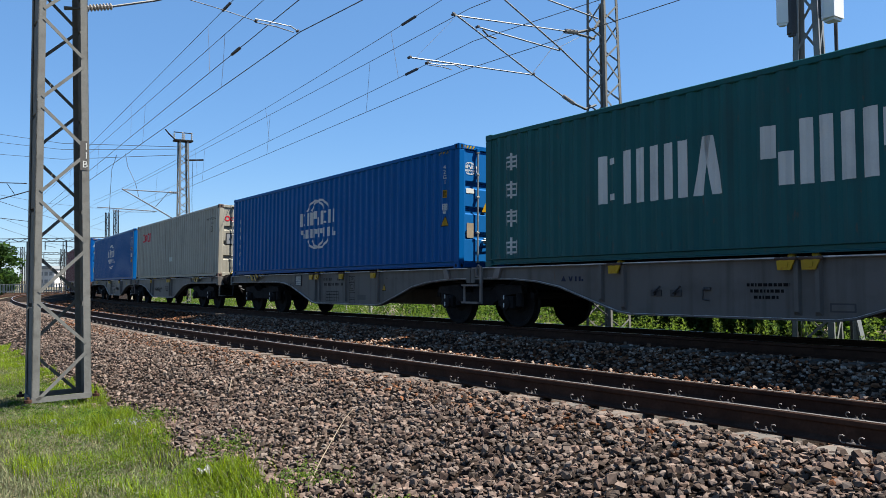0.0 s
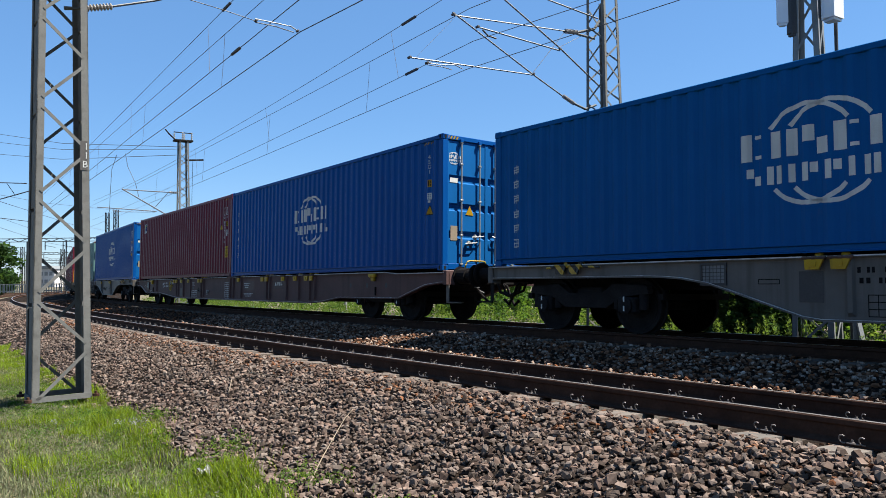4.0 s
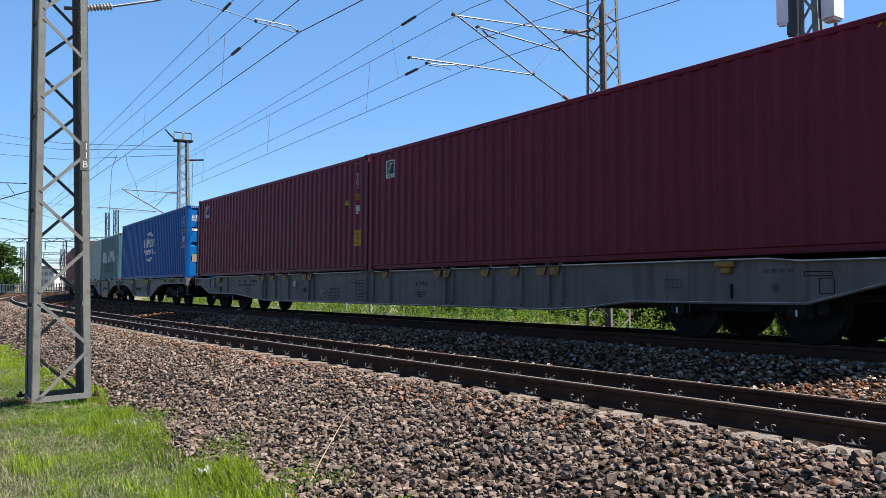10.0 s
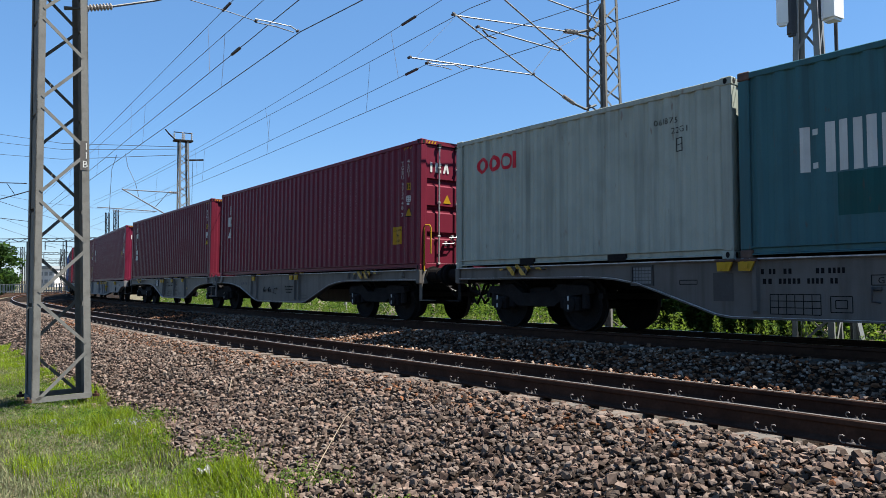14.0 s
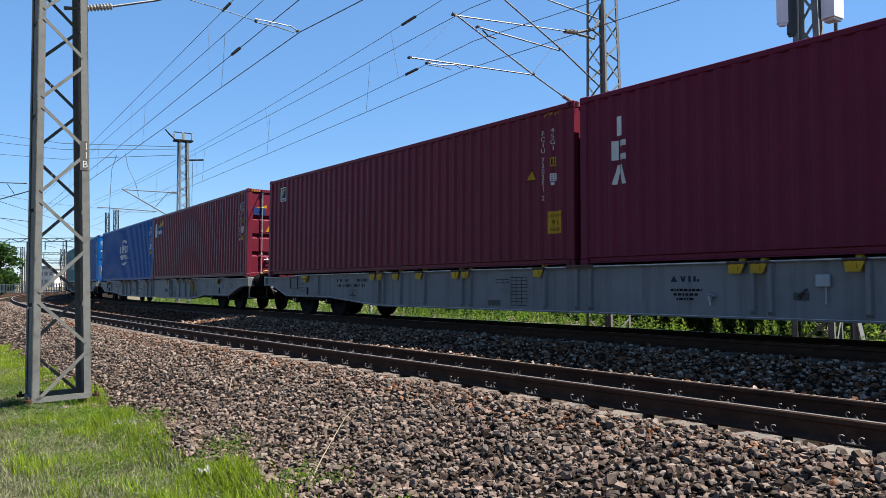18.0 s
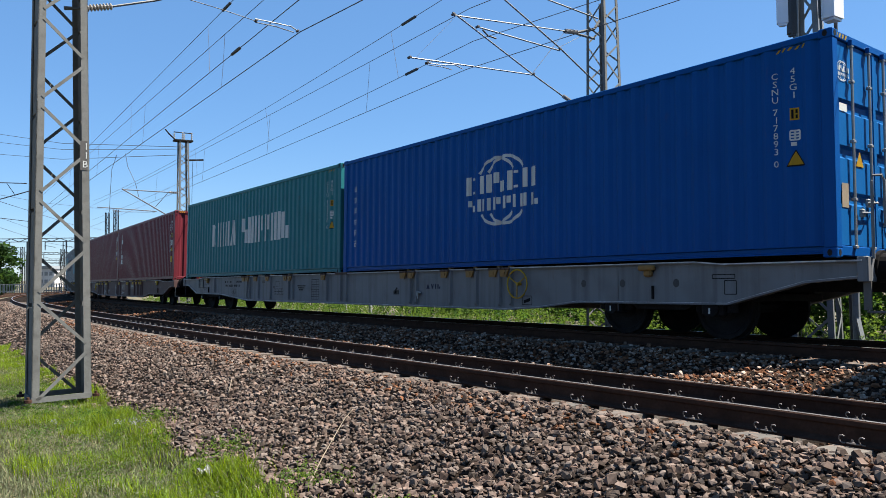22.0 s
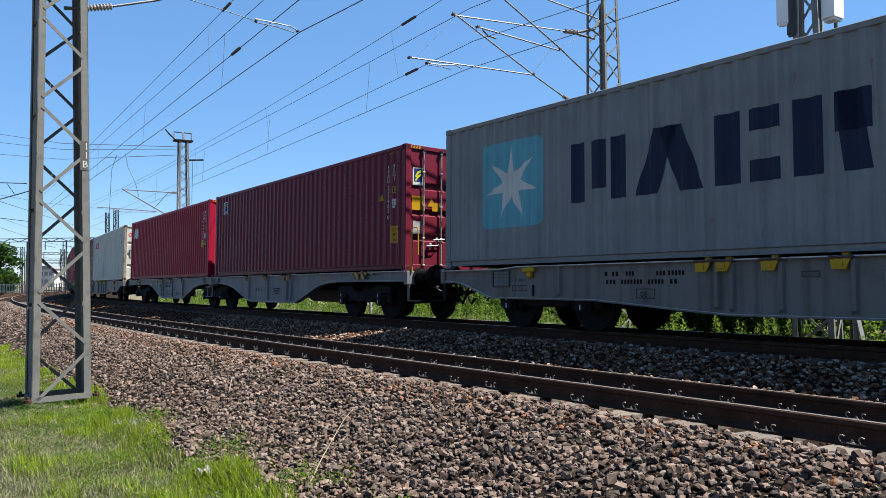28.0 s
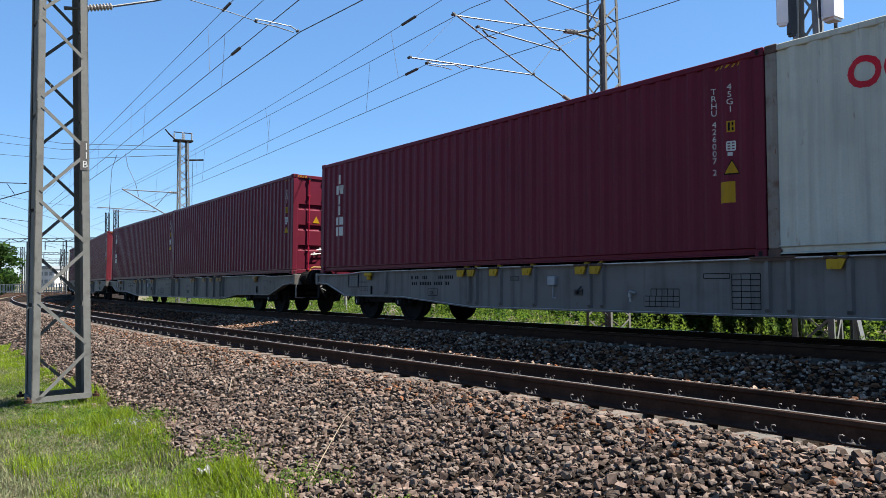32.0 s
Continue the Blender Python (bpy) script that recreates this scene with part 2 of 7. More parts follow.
SIGN_BLACK = mat("sign_plate", (0.05, 0.045, 0.04), 0.6, vary=0.2, bump=0)
WALL_FAR = mat("far_plaster", (0.42, 0.41, 0.4), 0.9, vary=0.1, scale=0.3, bump=0)
GLASS_FAR = mat("far_glass", (0.16, 0.17, 0.18), 0.15, vary=0.1, bump=0)
CRATE = mat("litter_plastic", (0.1, 0.1, 0.097), 0.35, vary=0.2, scale=20, bump=0.2)
PETAL = mat("white_petals", (0.13, 0.135, 0.11), 0.8, vary=0.1, bump=0)
FENCE = mat("pale_fence_paint", (0.2, 0.21, 0.2), 0.7, vary=0.1, bump=0)
DRY_STALK = mat("dry_stalk", (0.16, 0.125, 0.085), 0.8, vary=0.2, bump=0)
RUSTED_WHITE = paint("rusted_white_paint", (0.2, 0.175, 0.15), streak=0.5, dirt=(0.08, 0.04, 0.025), dirt_amount=0.8, rust=0.9, scale=2.5)
# Pale tone that paints the sky light caught along the sill edges.
SKYLIT_EDGE = mat("skylit_pale_edge", (0.42, 0.41, 0.4), 0.7, vary=0.4, scale=5, bump=0.1, dirt_amount=0.5, spec=0.2)
GREEN_WORN = paint("worn_teal_paint", (0.034, 0.098, 0.112), streak=0.45, rust=0.45)

# ---- mesh helpers ----
class Build:
    """Collects vertices and faces of one mesh."""

    def __init__(self):
        self.v, self.f = [], []

    def add(self, verts, faces):
        k = len(self.v)
        self.v.extend(verts)
        self.f.extend([tuple(i + k for i in f) for f in faces])
        return self

    def box(self, x0, x1, y0, y1, z0, z1, cut=0.0):
        if not cut:
            v = [(x, y, z) for x in (x0, x1) for y in (y0, y1) for z in (z0, z1)]
            return self.add(v, [(0, 1, 3, 2), (4, 6, 7, 5), (0, 4, 5, 1), (2, 3, 7, 6), (0, 2, 6, 4), (1, 5, 7, 3)])
        c = min(cut, (x1 - x0) / 3, (y1 - y0) / 3, (z1 - z0) / 3)
        ring = [(x0 + c, y0), (x1 - c, y0), (x1, y0 + c), (x1, y1 - c), (x1 - c, y1), (x0 + c, y1), (x0, y1 - c), (x0, y0 + c)]
        inner = [(x0 + 2 * c, y0 + c), (x1 - 2 * c, y0 + c), (x1 - c, y0 + 2 * c), (x1 - c, y1 - 2 * c), (x1 - 2 * c, y1 - c),
                 (x0 + 2 * c, y1 - c), (x0 + c, y1 - 2 * c), (x0 + c, y0 + 2 * c)]
        v = [(x, y, z0) for x, y in inner] + [(x, y, z0 + c) for x, y in ring] + [(x, y, z1 - c) for x, y in ring] + [(x, y, z1) for x, y in inner]
        f = [tuple(range(7, -1, -1)), tuple(range(24, 32))]
        for k in (0, 8, 16):
            f += [(k + i, k + (i + 1) % 8, k + 8 + (i + 1) % 8, k + 8 + i) for i in range(8)]
        return self.add(v, f)

    def prism(self, poly, a, b, axis="y"):
        """A polygon (two coordinates) drawn out from a to b along an axis."""
        place = {"y": lambda p, t: (p[0], t, p[1]), "x": lambda p, t: (t, p[0], p[1]), "z": lambda p, t: (p[0], p[1], t)}[axis]
        n = len(poly)
        v = [place(p, a) for p in poly] + [place(p, b) for p in poly]
        f = [tuple(range(n)), tuple(range(2 * n - 1, n - 1, -1))]
        f += [(i, n + i, n + (i + 1) % n, (i + 1) % n) for i in range(n)]
        return self.add(v, f)

    def tube(self, pts, r, n=6, caps=True):
        pts = [Vector(p) for p in pts]
        rs = r if isinstance(r, (list, tuple)) else [r] * len(pts)
        v, f = [], []
        for i, p in enumerate(pts):
            d = (pts[min(i + 1, len(pts) - 1)] - pts[max(i - 1, 0)])
            d = d.normalized() if d.length > 1e-9 else Vector((0, 0, 1))
            a = d.cross(Vector((0, 0, 1)) if abs(d.z) < 0.9 else Vector((1, 0, 0))).normalized()
            b = d.cross(a)
            v += [tuple(p + (a * math.cos(6.28318 * k / n) + b * math.sin(6.28318 * k / n)) * rs[i]) for k in range(n)]
        for i in range(len(pts) - 1):
            f += [(i * n + k, i * n + (k + 1) % n, (i + 1) * n + (k + 1) % n, (i + 1) * n + k) for k in range(n)]
        if caps:
            f += [tuple(range(n - 1, -1, -1)), tuple(range((len(pts) - 1) * n, len(pts) * n))]
        return self.add(v, f)

    def lathe(self, prof, n=16, axis="x"):
        """Turns (place along the axis, radius) pairs round an axis."""
        v, f = [], []
        for t, r in prof:
            for k in range(n):
                c, s = r * math.cos(6.28318 * k / n), r * math.sin(6.28318 * k / n)
                v.append({"x": (t, c, s), "y": (c, t, s), "z": (c, s, t)}[axis])
        for i in range(len(prof) - 1):
            f += [(i * n + k, i * n + (k + 1) % n, (i + 1) * n + (k + 1) % n, (i + 1) * n + k) for k in range(n)]
        f += [tuple(range(n - 1, -1, -1)), tuple(range((len(prof) - 1) * n, len(prof) * n))]
        return self.add(v, f)

    def bar(self, p, q, w, h=None):
        """A flat or square bar between two places."""
        p, q = Vector(p), Vector(q)
        d = (q - p).normalized()
        a = d.cross(Vector((0, 0, 1)) if abs(d.z) < 0.95 else Vector((0, 1, 0))).normalized() * w / 2
        b = d.cross(a).normalized() * (h or w) / 2
        v = [tuple(e + x * a + y * b) for e in (p, q) for x, y in ((-1, -1), (1, -1), (1, 1), (-1, 1))]
        return self.add(v, [(3, 2, 1, 0), (4, 5, 6, 7), (0, 1, 5, 4), (1, 2, 6, 5), (2, 3, 7, 6), (3, 0, 4, 7)])

    def moved(self, m):
        self.v = [tuple(m @ Vector(p)) for p in self.v]
        return self

    def mesh(self, name, material, smooth=False):
        me = bpy.data.meshes.new(name)
        me.from_pydata(self.v, [], self.f)
        bm = bmesh.new()
        bm.from_mesh(me)
        bmesh.ops.recalc_face_normals(bm, faces=bm.faces)
        bm.to_mesh(me)
        bm.free()
        me.materials.append(material)
        if smooth:
            me.polygons.foreach_set("use_smooth", [True] * len(me.polygons))
        return me


SHARED = {}


def shared(key, name, material, fill, smooth=False):
    """One mesh for all alike pieces."""
    key = (key, material.name)
    if key not in SHARED:
        b = Build()
        fill(b)
        SHARED[key] = b.mesh(name, material, smooth)
    return SHARED[key]


def part(name, b, material, parent, label="", smooth=False, m=None):
    """One mesh object under a thing or under a part."""
    me = b if isinstance(b, bpy.types.Mesh) else b.mesh(name, material, smooth)
    ob = new(name, me)
    ob.parent = parent
    if m is not None:
        ob.matrix_basis = m
    if label:
        tagged(ob, label)
    return ob


def thing(name, label, category, m=None, group="", kind=""):
    ob = new(name)
    ob.empty_display_size = 0.3
    if m is not None:
        ob.matrix_world = m
    return tagged(ob, label, category, group, kind)


def soup(name, verts, faces, material, flat=True):
    """A mesh from arrays: faces all with the same number of corners."""
    me = bpy.data.meshes.new(name)
    n, k = len(faces), faces.shape[1]
    me.vertices.add(len(verts))
    me.vertices.foreach_set("co", np.ascontiguousarray(verts, dtype=np.float32).ravel())
    me.loops.add(n * k)
    me.loops.foreach_set("vertex_index", np.ascontiguousarray(faces, dtype=np.int32).ravel())
    me.polygons.add(n)
    me.polygons.foreach_set("loop_start", np.arange(0, n * k, k, dtype=np.int32))
    me.update(calc_edges=True)
    if flat:
        me.shade_flat()
    me.materials.append(material)
    return me


# ---- letters of the built-in font, as flat triangles ----
GLYPHS = {}


def load_glyphs(chars):
    for ch in chars:
        cu = bpy.data.curves.new("glyph", "FONT")
        cu.body, cu.resolution_u = ch, 2
        ob = bpy.data.objects.new("glyph", cu)
        scene.collection.objects.link(ob)
        me = ob.evaluated_get(bpy.context.evaluated_depsgraph_get()).to_mesh()
        me.calc_loop_triangles()
        tris = [[(me.vertices[i].co.x, me.vertices[i].co.y) for i in t.vertices] for t in me.loop_triangles]
        wide = max((p[0] for t in tris for p in t), default=0.3)
        GLYPHS[ch] = (tris, wide)
        bpy.data.objects.remove(ob)
        bpy.data.curves.remove(cu)


load_glyphs("ABCDEFGHIJKLMNOPQRSTUVWXYZ0123456789'-,m")


def lines(body, x, z, h, stacked=False, pitch=1.25):
    """A line of writing, or letters one below another, as one list of triangles for each letter; h is the letters' height."""
    out, k = [], h / 0.69
    for ch in body:
        if ch == " ":
            if not stacked:
                x += 0.4 * h
            else:
                z -= h * 0.7
            continue
        tris, wide = GLYPHS[ch]
        shift = -wide * k / 2 if stacked else 0
        out.append([[(x + shift + p[0] * k, z + p[1] * k) for p in t] for t in tris])
        if stacked:
            z -= h * pitch
        else:
            x += wide * k + 0.16 * h
    return out


def writing(body, x, z, h, stacked=False, pitch=1.25):
    return sum(lines(body, x, z, h, stacked, pitch), [])


def rect(x0, z0, x1, z1):
    return [(x0, z0), (x1, z0), (x1, z1), (x0, z1)]


def clip_slab(poly, lo, hi):
    for a, sign in ((lo, 1), (hi, -1)):
        out = []
        for i, p in enumerate(poly):
            q = poly[i - 1]
            dp, dq = (p[0] - a) * sign, (q[0] - a) * sign
            if (dp < 0) != (dq < 0):
                t = dq / (dq - dp)
                out.append((q[0] + (p[0] - q[0]) * t, q[1] + (p[1] - q[1]) * t))
            if dp >= 0:
                out.append(p)
        poly = out
        if len(poly) < 3:
            return []
    return poly

# ---- ground, bed and tracks ----
def sweep(prof, s0, s1, step, lift=0.0):
    """Draws a cross-section (off, z) along the line."""
    ss = np.arange(s0, s1 + step * 0.5, step)
    n = len(prof)
    v = np.array([np.stack(at(ss, o, z + lift), 1) for o, z in prof]).transpose(1, 0, 2).reshape(-1, 3)
    f = [(i * n + k, i * n + (k + 1), (i + 1) * n + k + 1, (i + 1) * n + k) for i in range(len(ss) - 1) for k in range(n - 1)]
    return v, np.array(f)


def build_ground():
    rings = [0.0]
    r = 0.6
    while r < 2500:
        rings.append(r)
        r = r + 0.45 if r < 16 else r * 1.1
    n = 128
    pts = [(0.0, 4.0)]
    for q in rings[1:]:
        pts += [(q * math.sin(6.28318 * k / n), 4.0 + q * math.cos(6.28318 * k / n)) for k in range(n)]
    p = np.array(pts)
    s, off = nearest(p[:, 0], p[:, 1])
    z = np.where(off > 3, verge(s), GROUND_Z) + rise(s)
    rough = np.array([noise.noise(Vector((a * 0.35, b * 0.35, 0))) for a, b in pts]) * 0.07
    bedded = (off > -4.7) & (off < 7.7) & (s < 90)
    z = z + np.where(bedded, -0.3, rough - 0.015)
    faces = [(0, 1 + k, 1 + (k + 1) % n) for k in range(n)]
    b = Build()
    b.add([(x, y, h) for (x, y), h in zip(pts, z)], faces)
    for i in range(len(rings) - 2):
        a, c = 1 + i * n, 1 + (i + 1) * n
        b.f += [(a + k, c + k, c + (k + 1) % n, a + (k + 1) % n) for k in range(n)]
    ob = new("ground", b.mesh("ground", SOIL, True))
    tagged(ob, "green and dry grass ground beside the railway", "ground", kind="structure")
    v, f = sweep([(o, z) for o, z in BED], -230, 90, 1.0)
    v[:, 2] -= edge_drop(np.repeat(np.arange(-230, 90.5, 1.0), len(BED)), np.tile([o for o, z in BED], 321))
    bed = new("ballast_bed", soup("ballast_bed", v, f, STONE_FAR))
    tagged(bed, "crushed stone ballast bed under two tracks, darkened for shade between its stones", "ballast", kind="structure")


build_ground()



def rail_profile(c, z, tilt):
    pts = [(-0.03, 0.0), (0.03, 0.0), (0.036, -0.008), (0.036, -0.038), (0.012, -0.052), (0.009, -0.13), (0.03, -0.145), (0.073, -0.158),
           (0.073, -0.17), (-0.073, -0.17), (-0.073, -0.158), (-0.03, -0.145), (-0.009, -0.13), (-0.012, -0.052), (-0.036, -0.038), (-0.036, -0.008), (-0.03, 0.0)]
    co, si = math.cos(tilt), math.sin(tilt)
    return [(c + a * co - b * si, z + a * si + b * co) for a, b in pts]


def build_track(name, label, off, z, cant, s0, s1, pieces):
    track = thing(name, label, "railway track", kind="structure")
    t = radians(cant)
    for side in (-1, 1):
        c, h = off + side * 0.7525 * math.cos(t), z + side * 0.7525 * math.sin(t)
        prof = rail_profile(c, h, t)
        v, f = sweep(prof, -230, 80, 1.0)
        rail = part("rail", soup("rail", v, f, RAIL_RUST), None, track, "rust-brown steel rail")
        v, f = sweep([(c - 0.028, h + 0.002 - 0.028 * math.sin(t)), (c + 0.028, h + 0.002 + 0.028 * math.sin(t))], -230, 80, 1.0)
        part("running_surface", soup("running_surface", v, f, RAIL_TOP), None, rail, "worn bright top of the rail")

    def sleeper(b):
        prof = [(-0.14, -0.2), (0.14, -0.2), (0.12, 0.0), (-0.12, 0.0)]
        b.prism(prof, -1.3, 1.3, "y")

    def clip(b):
        # sprung steel clip: an open hook on each side of a bolt
        for k in (-0.085, 0.085):
            pts = [(k + 0.032 * math.cos(q), 0.0 - 0.02 * math.sin(q), 0.042 + 0.034 * math.sin(q)) for q in (0.9, 1.5, 2.1, 2.7, 3.3, 3.9, 4.5, 5.2)]
            b.tube(pts, 0.0065, 5)
        b.tube([(-0.06, 0.02, 0.012), (-0.03, -0.03, 0.018), (0.03, -0.03, 0.018), (0.06, 0.02, 0.012)], 0.007, 5)
        b.lathe([(0.01, 0.018), (0.028, 0.018), (0.03, 0.01), (0.046, 0.01)], 6, "z")

    sl = shared("sleeper", "sleeper", CONCRETE, sleeper)
    cl = shared("clip", "rail_clip", CLIP, clip)
    ss = np.arange(-2.09 - 0.583 * round((-2.09 - s0) / 0.583), s1, 0.583)
    down = z - 0.172
    for s in ss:
        m = beside(s, off, down) @ pose(0, 0, 0, -cant, 0, 0)
        part("sleeper", sl, None, track, m=m)
        if not pieces(s):
            continue
        for a in (-0.7525, 0.7525):
            for e in (-1, 1):
                part("rail_clip", cl, None, track, m=m @ pose(0, -(a + e * 0.105), 0.012) @ Matrix.Diagonal((0.74, 0.74, 0.8, 1)))
    return track


build_track("near_track", "empty railway track on concrete sleepers in ballast", NEAR_OFF, NEAR_Z, NEAR_CANT, -60, 6, lambda s: -26 < s < 3)
build_track("train_track", "railway track that carries the container train", 0.0, 0.0, CANT, -40, 4, lambda s: False)


# ---- loose ballast stones ----
def chip():
    """A faceted lump, to be broken into a crushed stone."""
    v = [(0, 0, -0.74)]
    for z, turn in ((-0.46, 0.0), (0.46, 0.785)):
        v += [(0.92 * math.cos(turn + k * 1.5708), 0.92 * math.sin(turn + k * 1.5708), z) for k in range(4)]
    v.append((0.1, 0.06, 0.74))
    f = []
    for k in range(4):
        a, b, c, d = 1 + k, 1 + (k + 1) % 4, 5 + k, 5 + (k + 1) % 4
        f += [(0, b, a), (a, b, c), (b, d, c), (9, c, d)]
    return np.array(v), np.array(f)


def stones(name, count, s0, s1, o0, o1, size, material, seed, label, lift=0.0, skip=None):
    rng = np.random.default_rng(seed)
    s = rng.uniform(s0, s1, count)
    off = rng.uniform(o0, o1, count)
    if skip:
        keep = ~skip(s, off)
        s, off = s[keep], off[keep]
        count = len(s)
    v, f = chip()
    nv = len(v)
    dims = np.sort(rng.uniform(0.5, 1.25, (count, 1, 3)), 2)[:, :, ::-1] * size * rng.uniform(0.55, 1.3, (count, 1, 1)) * 0.52
    p = (v[None] + rng.uniform(-0.26, 0.26, (count, nv, 3))) * dims
    a, b = rng.uniform(0, 6.283, count), rng.normal(0, 0.85, count)
    ca, sa, cb, sb = np.cos(a)[:, None], np.sin(a)[:, None], np.cos(b)[:, None], np.sin(b)[:, None]
    y, z = p[:, :, 1] * cb - p[:, :, 2] * sb, p[:, :, 1] * sb + p[:, :, 2] * cb
    x, y = p[:, :, 0] * ca - y * sa, p[:, :, 0] * sa + y * ca
    wx, wy, wz = at(s, off, bed_z(off) - edge_drop(s, off) + rng.uniform(-0.034, 0.028, count) + lift)
    verts = np.stack([x + wx[:, None], y + wy[:, None], z + wz[:, None]], 2).reshape(-1, 3)
    faces = (f[None] + nv * np.arange(count)[:, None, None]).reshape(-1, 3)
    ob = new(name, soup(name, verts, faces, material))
    return tagged(ob, label, "ballast stones", kind="stuff")


def near_rails(s, off):
    """Where the near track's rails and sleepers lie bare."""
    a = np.abs(np.abs(off - NEAR_OFF) - 0.7525) < 0.095
    on = (np.abs(((s + 2.09) / 0.583) % 1.0 - 0.5) > 0.43) & (np.abs(off - NEAR_OFF) < 0.9)
    return a | on


SHOULDER = "loose grey and brown crushed stones on the ballast shoulder"
stones("ballast_stones", 37500, -8.5, 2.2, 5.6, 8.3, 0.041, STONE, 3, SHOULDER, -0.006, near_rails)
stones("ballast_stones", 12000, -8.5, 2.5, 5.7, 8.3, 0.056, STONE, 13, SHOULDER, 0.016, near_rails)
stones("ballast_stones", 22000, -22, -8.5, 5.6, 8.1, 0.056, STONE, 4, SHOULDER, 0.0, near_rails)
stones("ballast_stones", 9000, -60, -22, 5.6, 8.1, 0.095, STONE, 5, SHOULDER)
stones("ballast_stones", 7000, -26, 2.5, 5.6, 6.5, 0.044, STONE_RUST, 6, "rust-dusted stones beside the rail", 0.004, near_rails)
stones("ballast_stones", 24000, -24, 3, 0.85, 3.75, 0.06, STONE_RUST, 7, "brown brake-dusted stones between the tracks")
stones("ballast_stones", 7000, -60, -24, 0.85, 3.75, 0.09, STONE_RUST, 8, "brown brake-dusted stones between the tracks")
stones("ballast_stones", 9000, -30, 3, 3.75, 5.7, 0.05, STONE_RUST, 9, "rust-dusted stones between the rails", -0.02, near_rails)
stones("ballast_stones", 4200, 2.2, 7.5, 5.6, 8.15, 0.08, STONE, 10, SHOULDER)
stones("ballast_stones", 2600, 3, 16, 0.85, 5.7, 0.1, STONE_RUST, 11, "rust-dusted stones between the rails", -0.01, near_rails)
stones("ballast_stones", 6000, -24, 3, 0.85, 3.6, 0.052, STONE_GREY, 14, "paler brown stones among the ballast between the tracks", 0.022)

# ---- containers ----
GAUGE_SIDE = 1.219
PITCH, DIP = 0.278, 0.034
POST = 0.16


def dip(x):
    """How far the corrugated side lies in at x (metres from the container's middle)."""
    t = ((x / PITCH) % 1.0) * PITCH
    if t < 0.072:
        return 0.0
    if t < 0.139:
        return DIP * (t - 0.072) / 0.067
    if t < 0.211:
        return DIP
    return DIP * (1 - (t - 0.211) / 0.067)


def breaks(x0, x1):
    out = [x0]
    k = math.floor(x0 / PITCH)
    while k * PITCH < x1:
        for t in (0.0, 0.072, 0.139, 0.211):
            q = k * PITCH + t
            if x0 + 1e-5 < q < x1 - 1e-5:
                out.append(q)
        k += 1
    return out + [x1]


def on_side(polys, lift=0.004):
    """Markings that follow the corrugation of the side that faces the camera."""
    b = Build()
    for poly in polys:
        lo, hi = min(p[0] for p in poly), max(p[0] for p in poly)
        bk = breaks(lo, hi)
        for a, c in zip(bk[:-1], bk[1:]):
            q = clip_slab(poly, a - 1e-7, c + 1e-7)
            if len(q) >= 3:
                b.add([(x, -(GAUGE_SIDE - 0.012 - dip(min(max(x, a + 1e-6), c - 1e-6)) + lift), z) for x, z in q], [tuple(range(len(q)))])
    return b


def on_end(polys, x):
    """Markings on the front end; they read towards the far side."""
    b = Build()
    for poly in polys:
        b.add([(x, y, z) for y, z in poly], [tuple(range(len(poly)))])
    return b


def each(name, pieces, lay, material, parent, label=""):
    """Every painted piece as a part of its own; lay turns outlines into a mesh."""
    for p in pieces:
        part(name, lay(p), material, parent, label)


STROKES = {
    # plain upright blocks (x0, z0, x1, z1) in a unit square, or slanting bars (x at the foot, x at the head, width)
    "c": ((0, 0.04, 0.44, 0.96), (0.56, 0.1, 0.84, 0.22), (0.56, 0.78, 0.84, 0.9)), "h": ((0, 0, 0.4, 1), (0.6, 0, 1, 1)), "i": ((0, 0, 1, 1),), "n": ((0, 0, 0.4, 1), (0.6, 0, 1, 1)),
    "a": ((0.0, 0.3, 0.34), (0.66, 0.36, 0.34)), "s": ((0, 0.46, 0.46, 0.98), (0.54, 0.02, 1, 0.54)), "p": ((0, 0, 0.42, 1), (0.54, 0.42, 1, 0.96)), "g": ((0, 0.04, 0.44, 0.96), (0.6, 0.02, 1, 0.46)),
    "m": ((0, 0, 0.26, 1), (0.37, 0.2, 0.63, 1), (0.74, 0, 1, 1)), "e": ((0, 0, 0.42, 1), (0.54, 0.0, 1, 0.3), (0.54, 0.7, 1, 1)), "r": ((0, 0, 0.4, 1), (0.54, 0.5, 1, 1), (0.66, 0.54, 0.34)),
    "k": ((0, 0, 0.36, 1), (0.66, 0.5, 0.34)), "t": ((0.3, 0, 0.7, 1),), "o": ((0, 0.06, 0.38, 0.94), (0.62, 0.06, 1, 0.94)), "v": ((0.34, 0.0, 0.34), (0.36, 0.66, 0.34)), "x": ((0.0, 0.34, 0.3), (0.7, 0.4, 0.3)), "l": ((0, 0, 0.5, 1),)}


def strokes(x, z, row, h, gap):
    """A row of plain painted blocks in place of a maker's lettering: (width, kind) pairs or gaps; one list of outlines for each."""
    out = []
    for item in row:
        if not isinstance(item, tuple):
            x += item
            continue
        w, kind = item
        polys = []
        for q in STROKES[kind]:
            if len(q) == 4:
                polys.append(rect(x + q[0] * w, z + q[1] * h, x + q[2] * w, z + q[3] * h))
            else:
                polys.append([(x + q[0] * w, z), (x + (q[0] + q[2]) * w, z), (x + (q[1] + q[2]) * w, z + h), (x + q[1] * w, z + h)])
        out.append(polys)
        x += w + gap
    return out


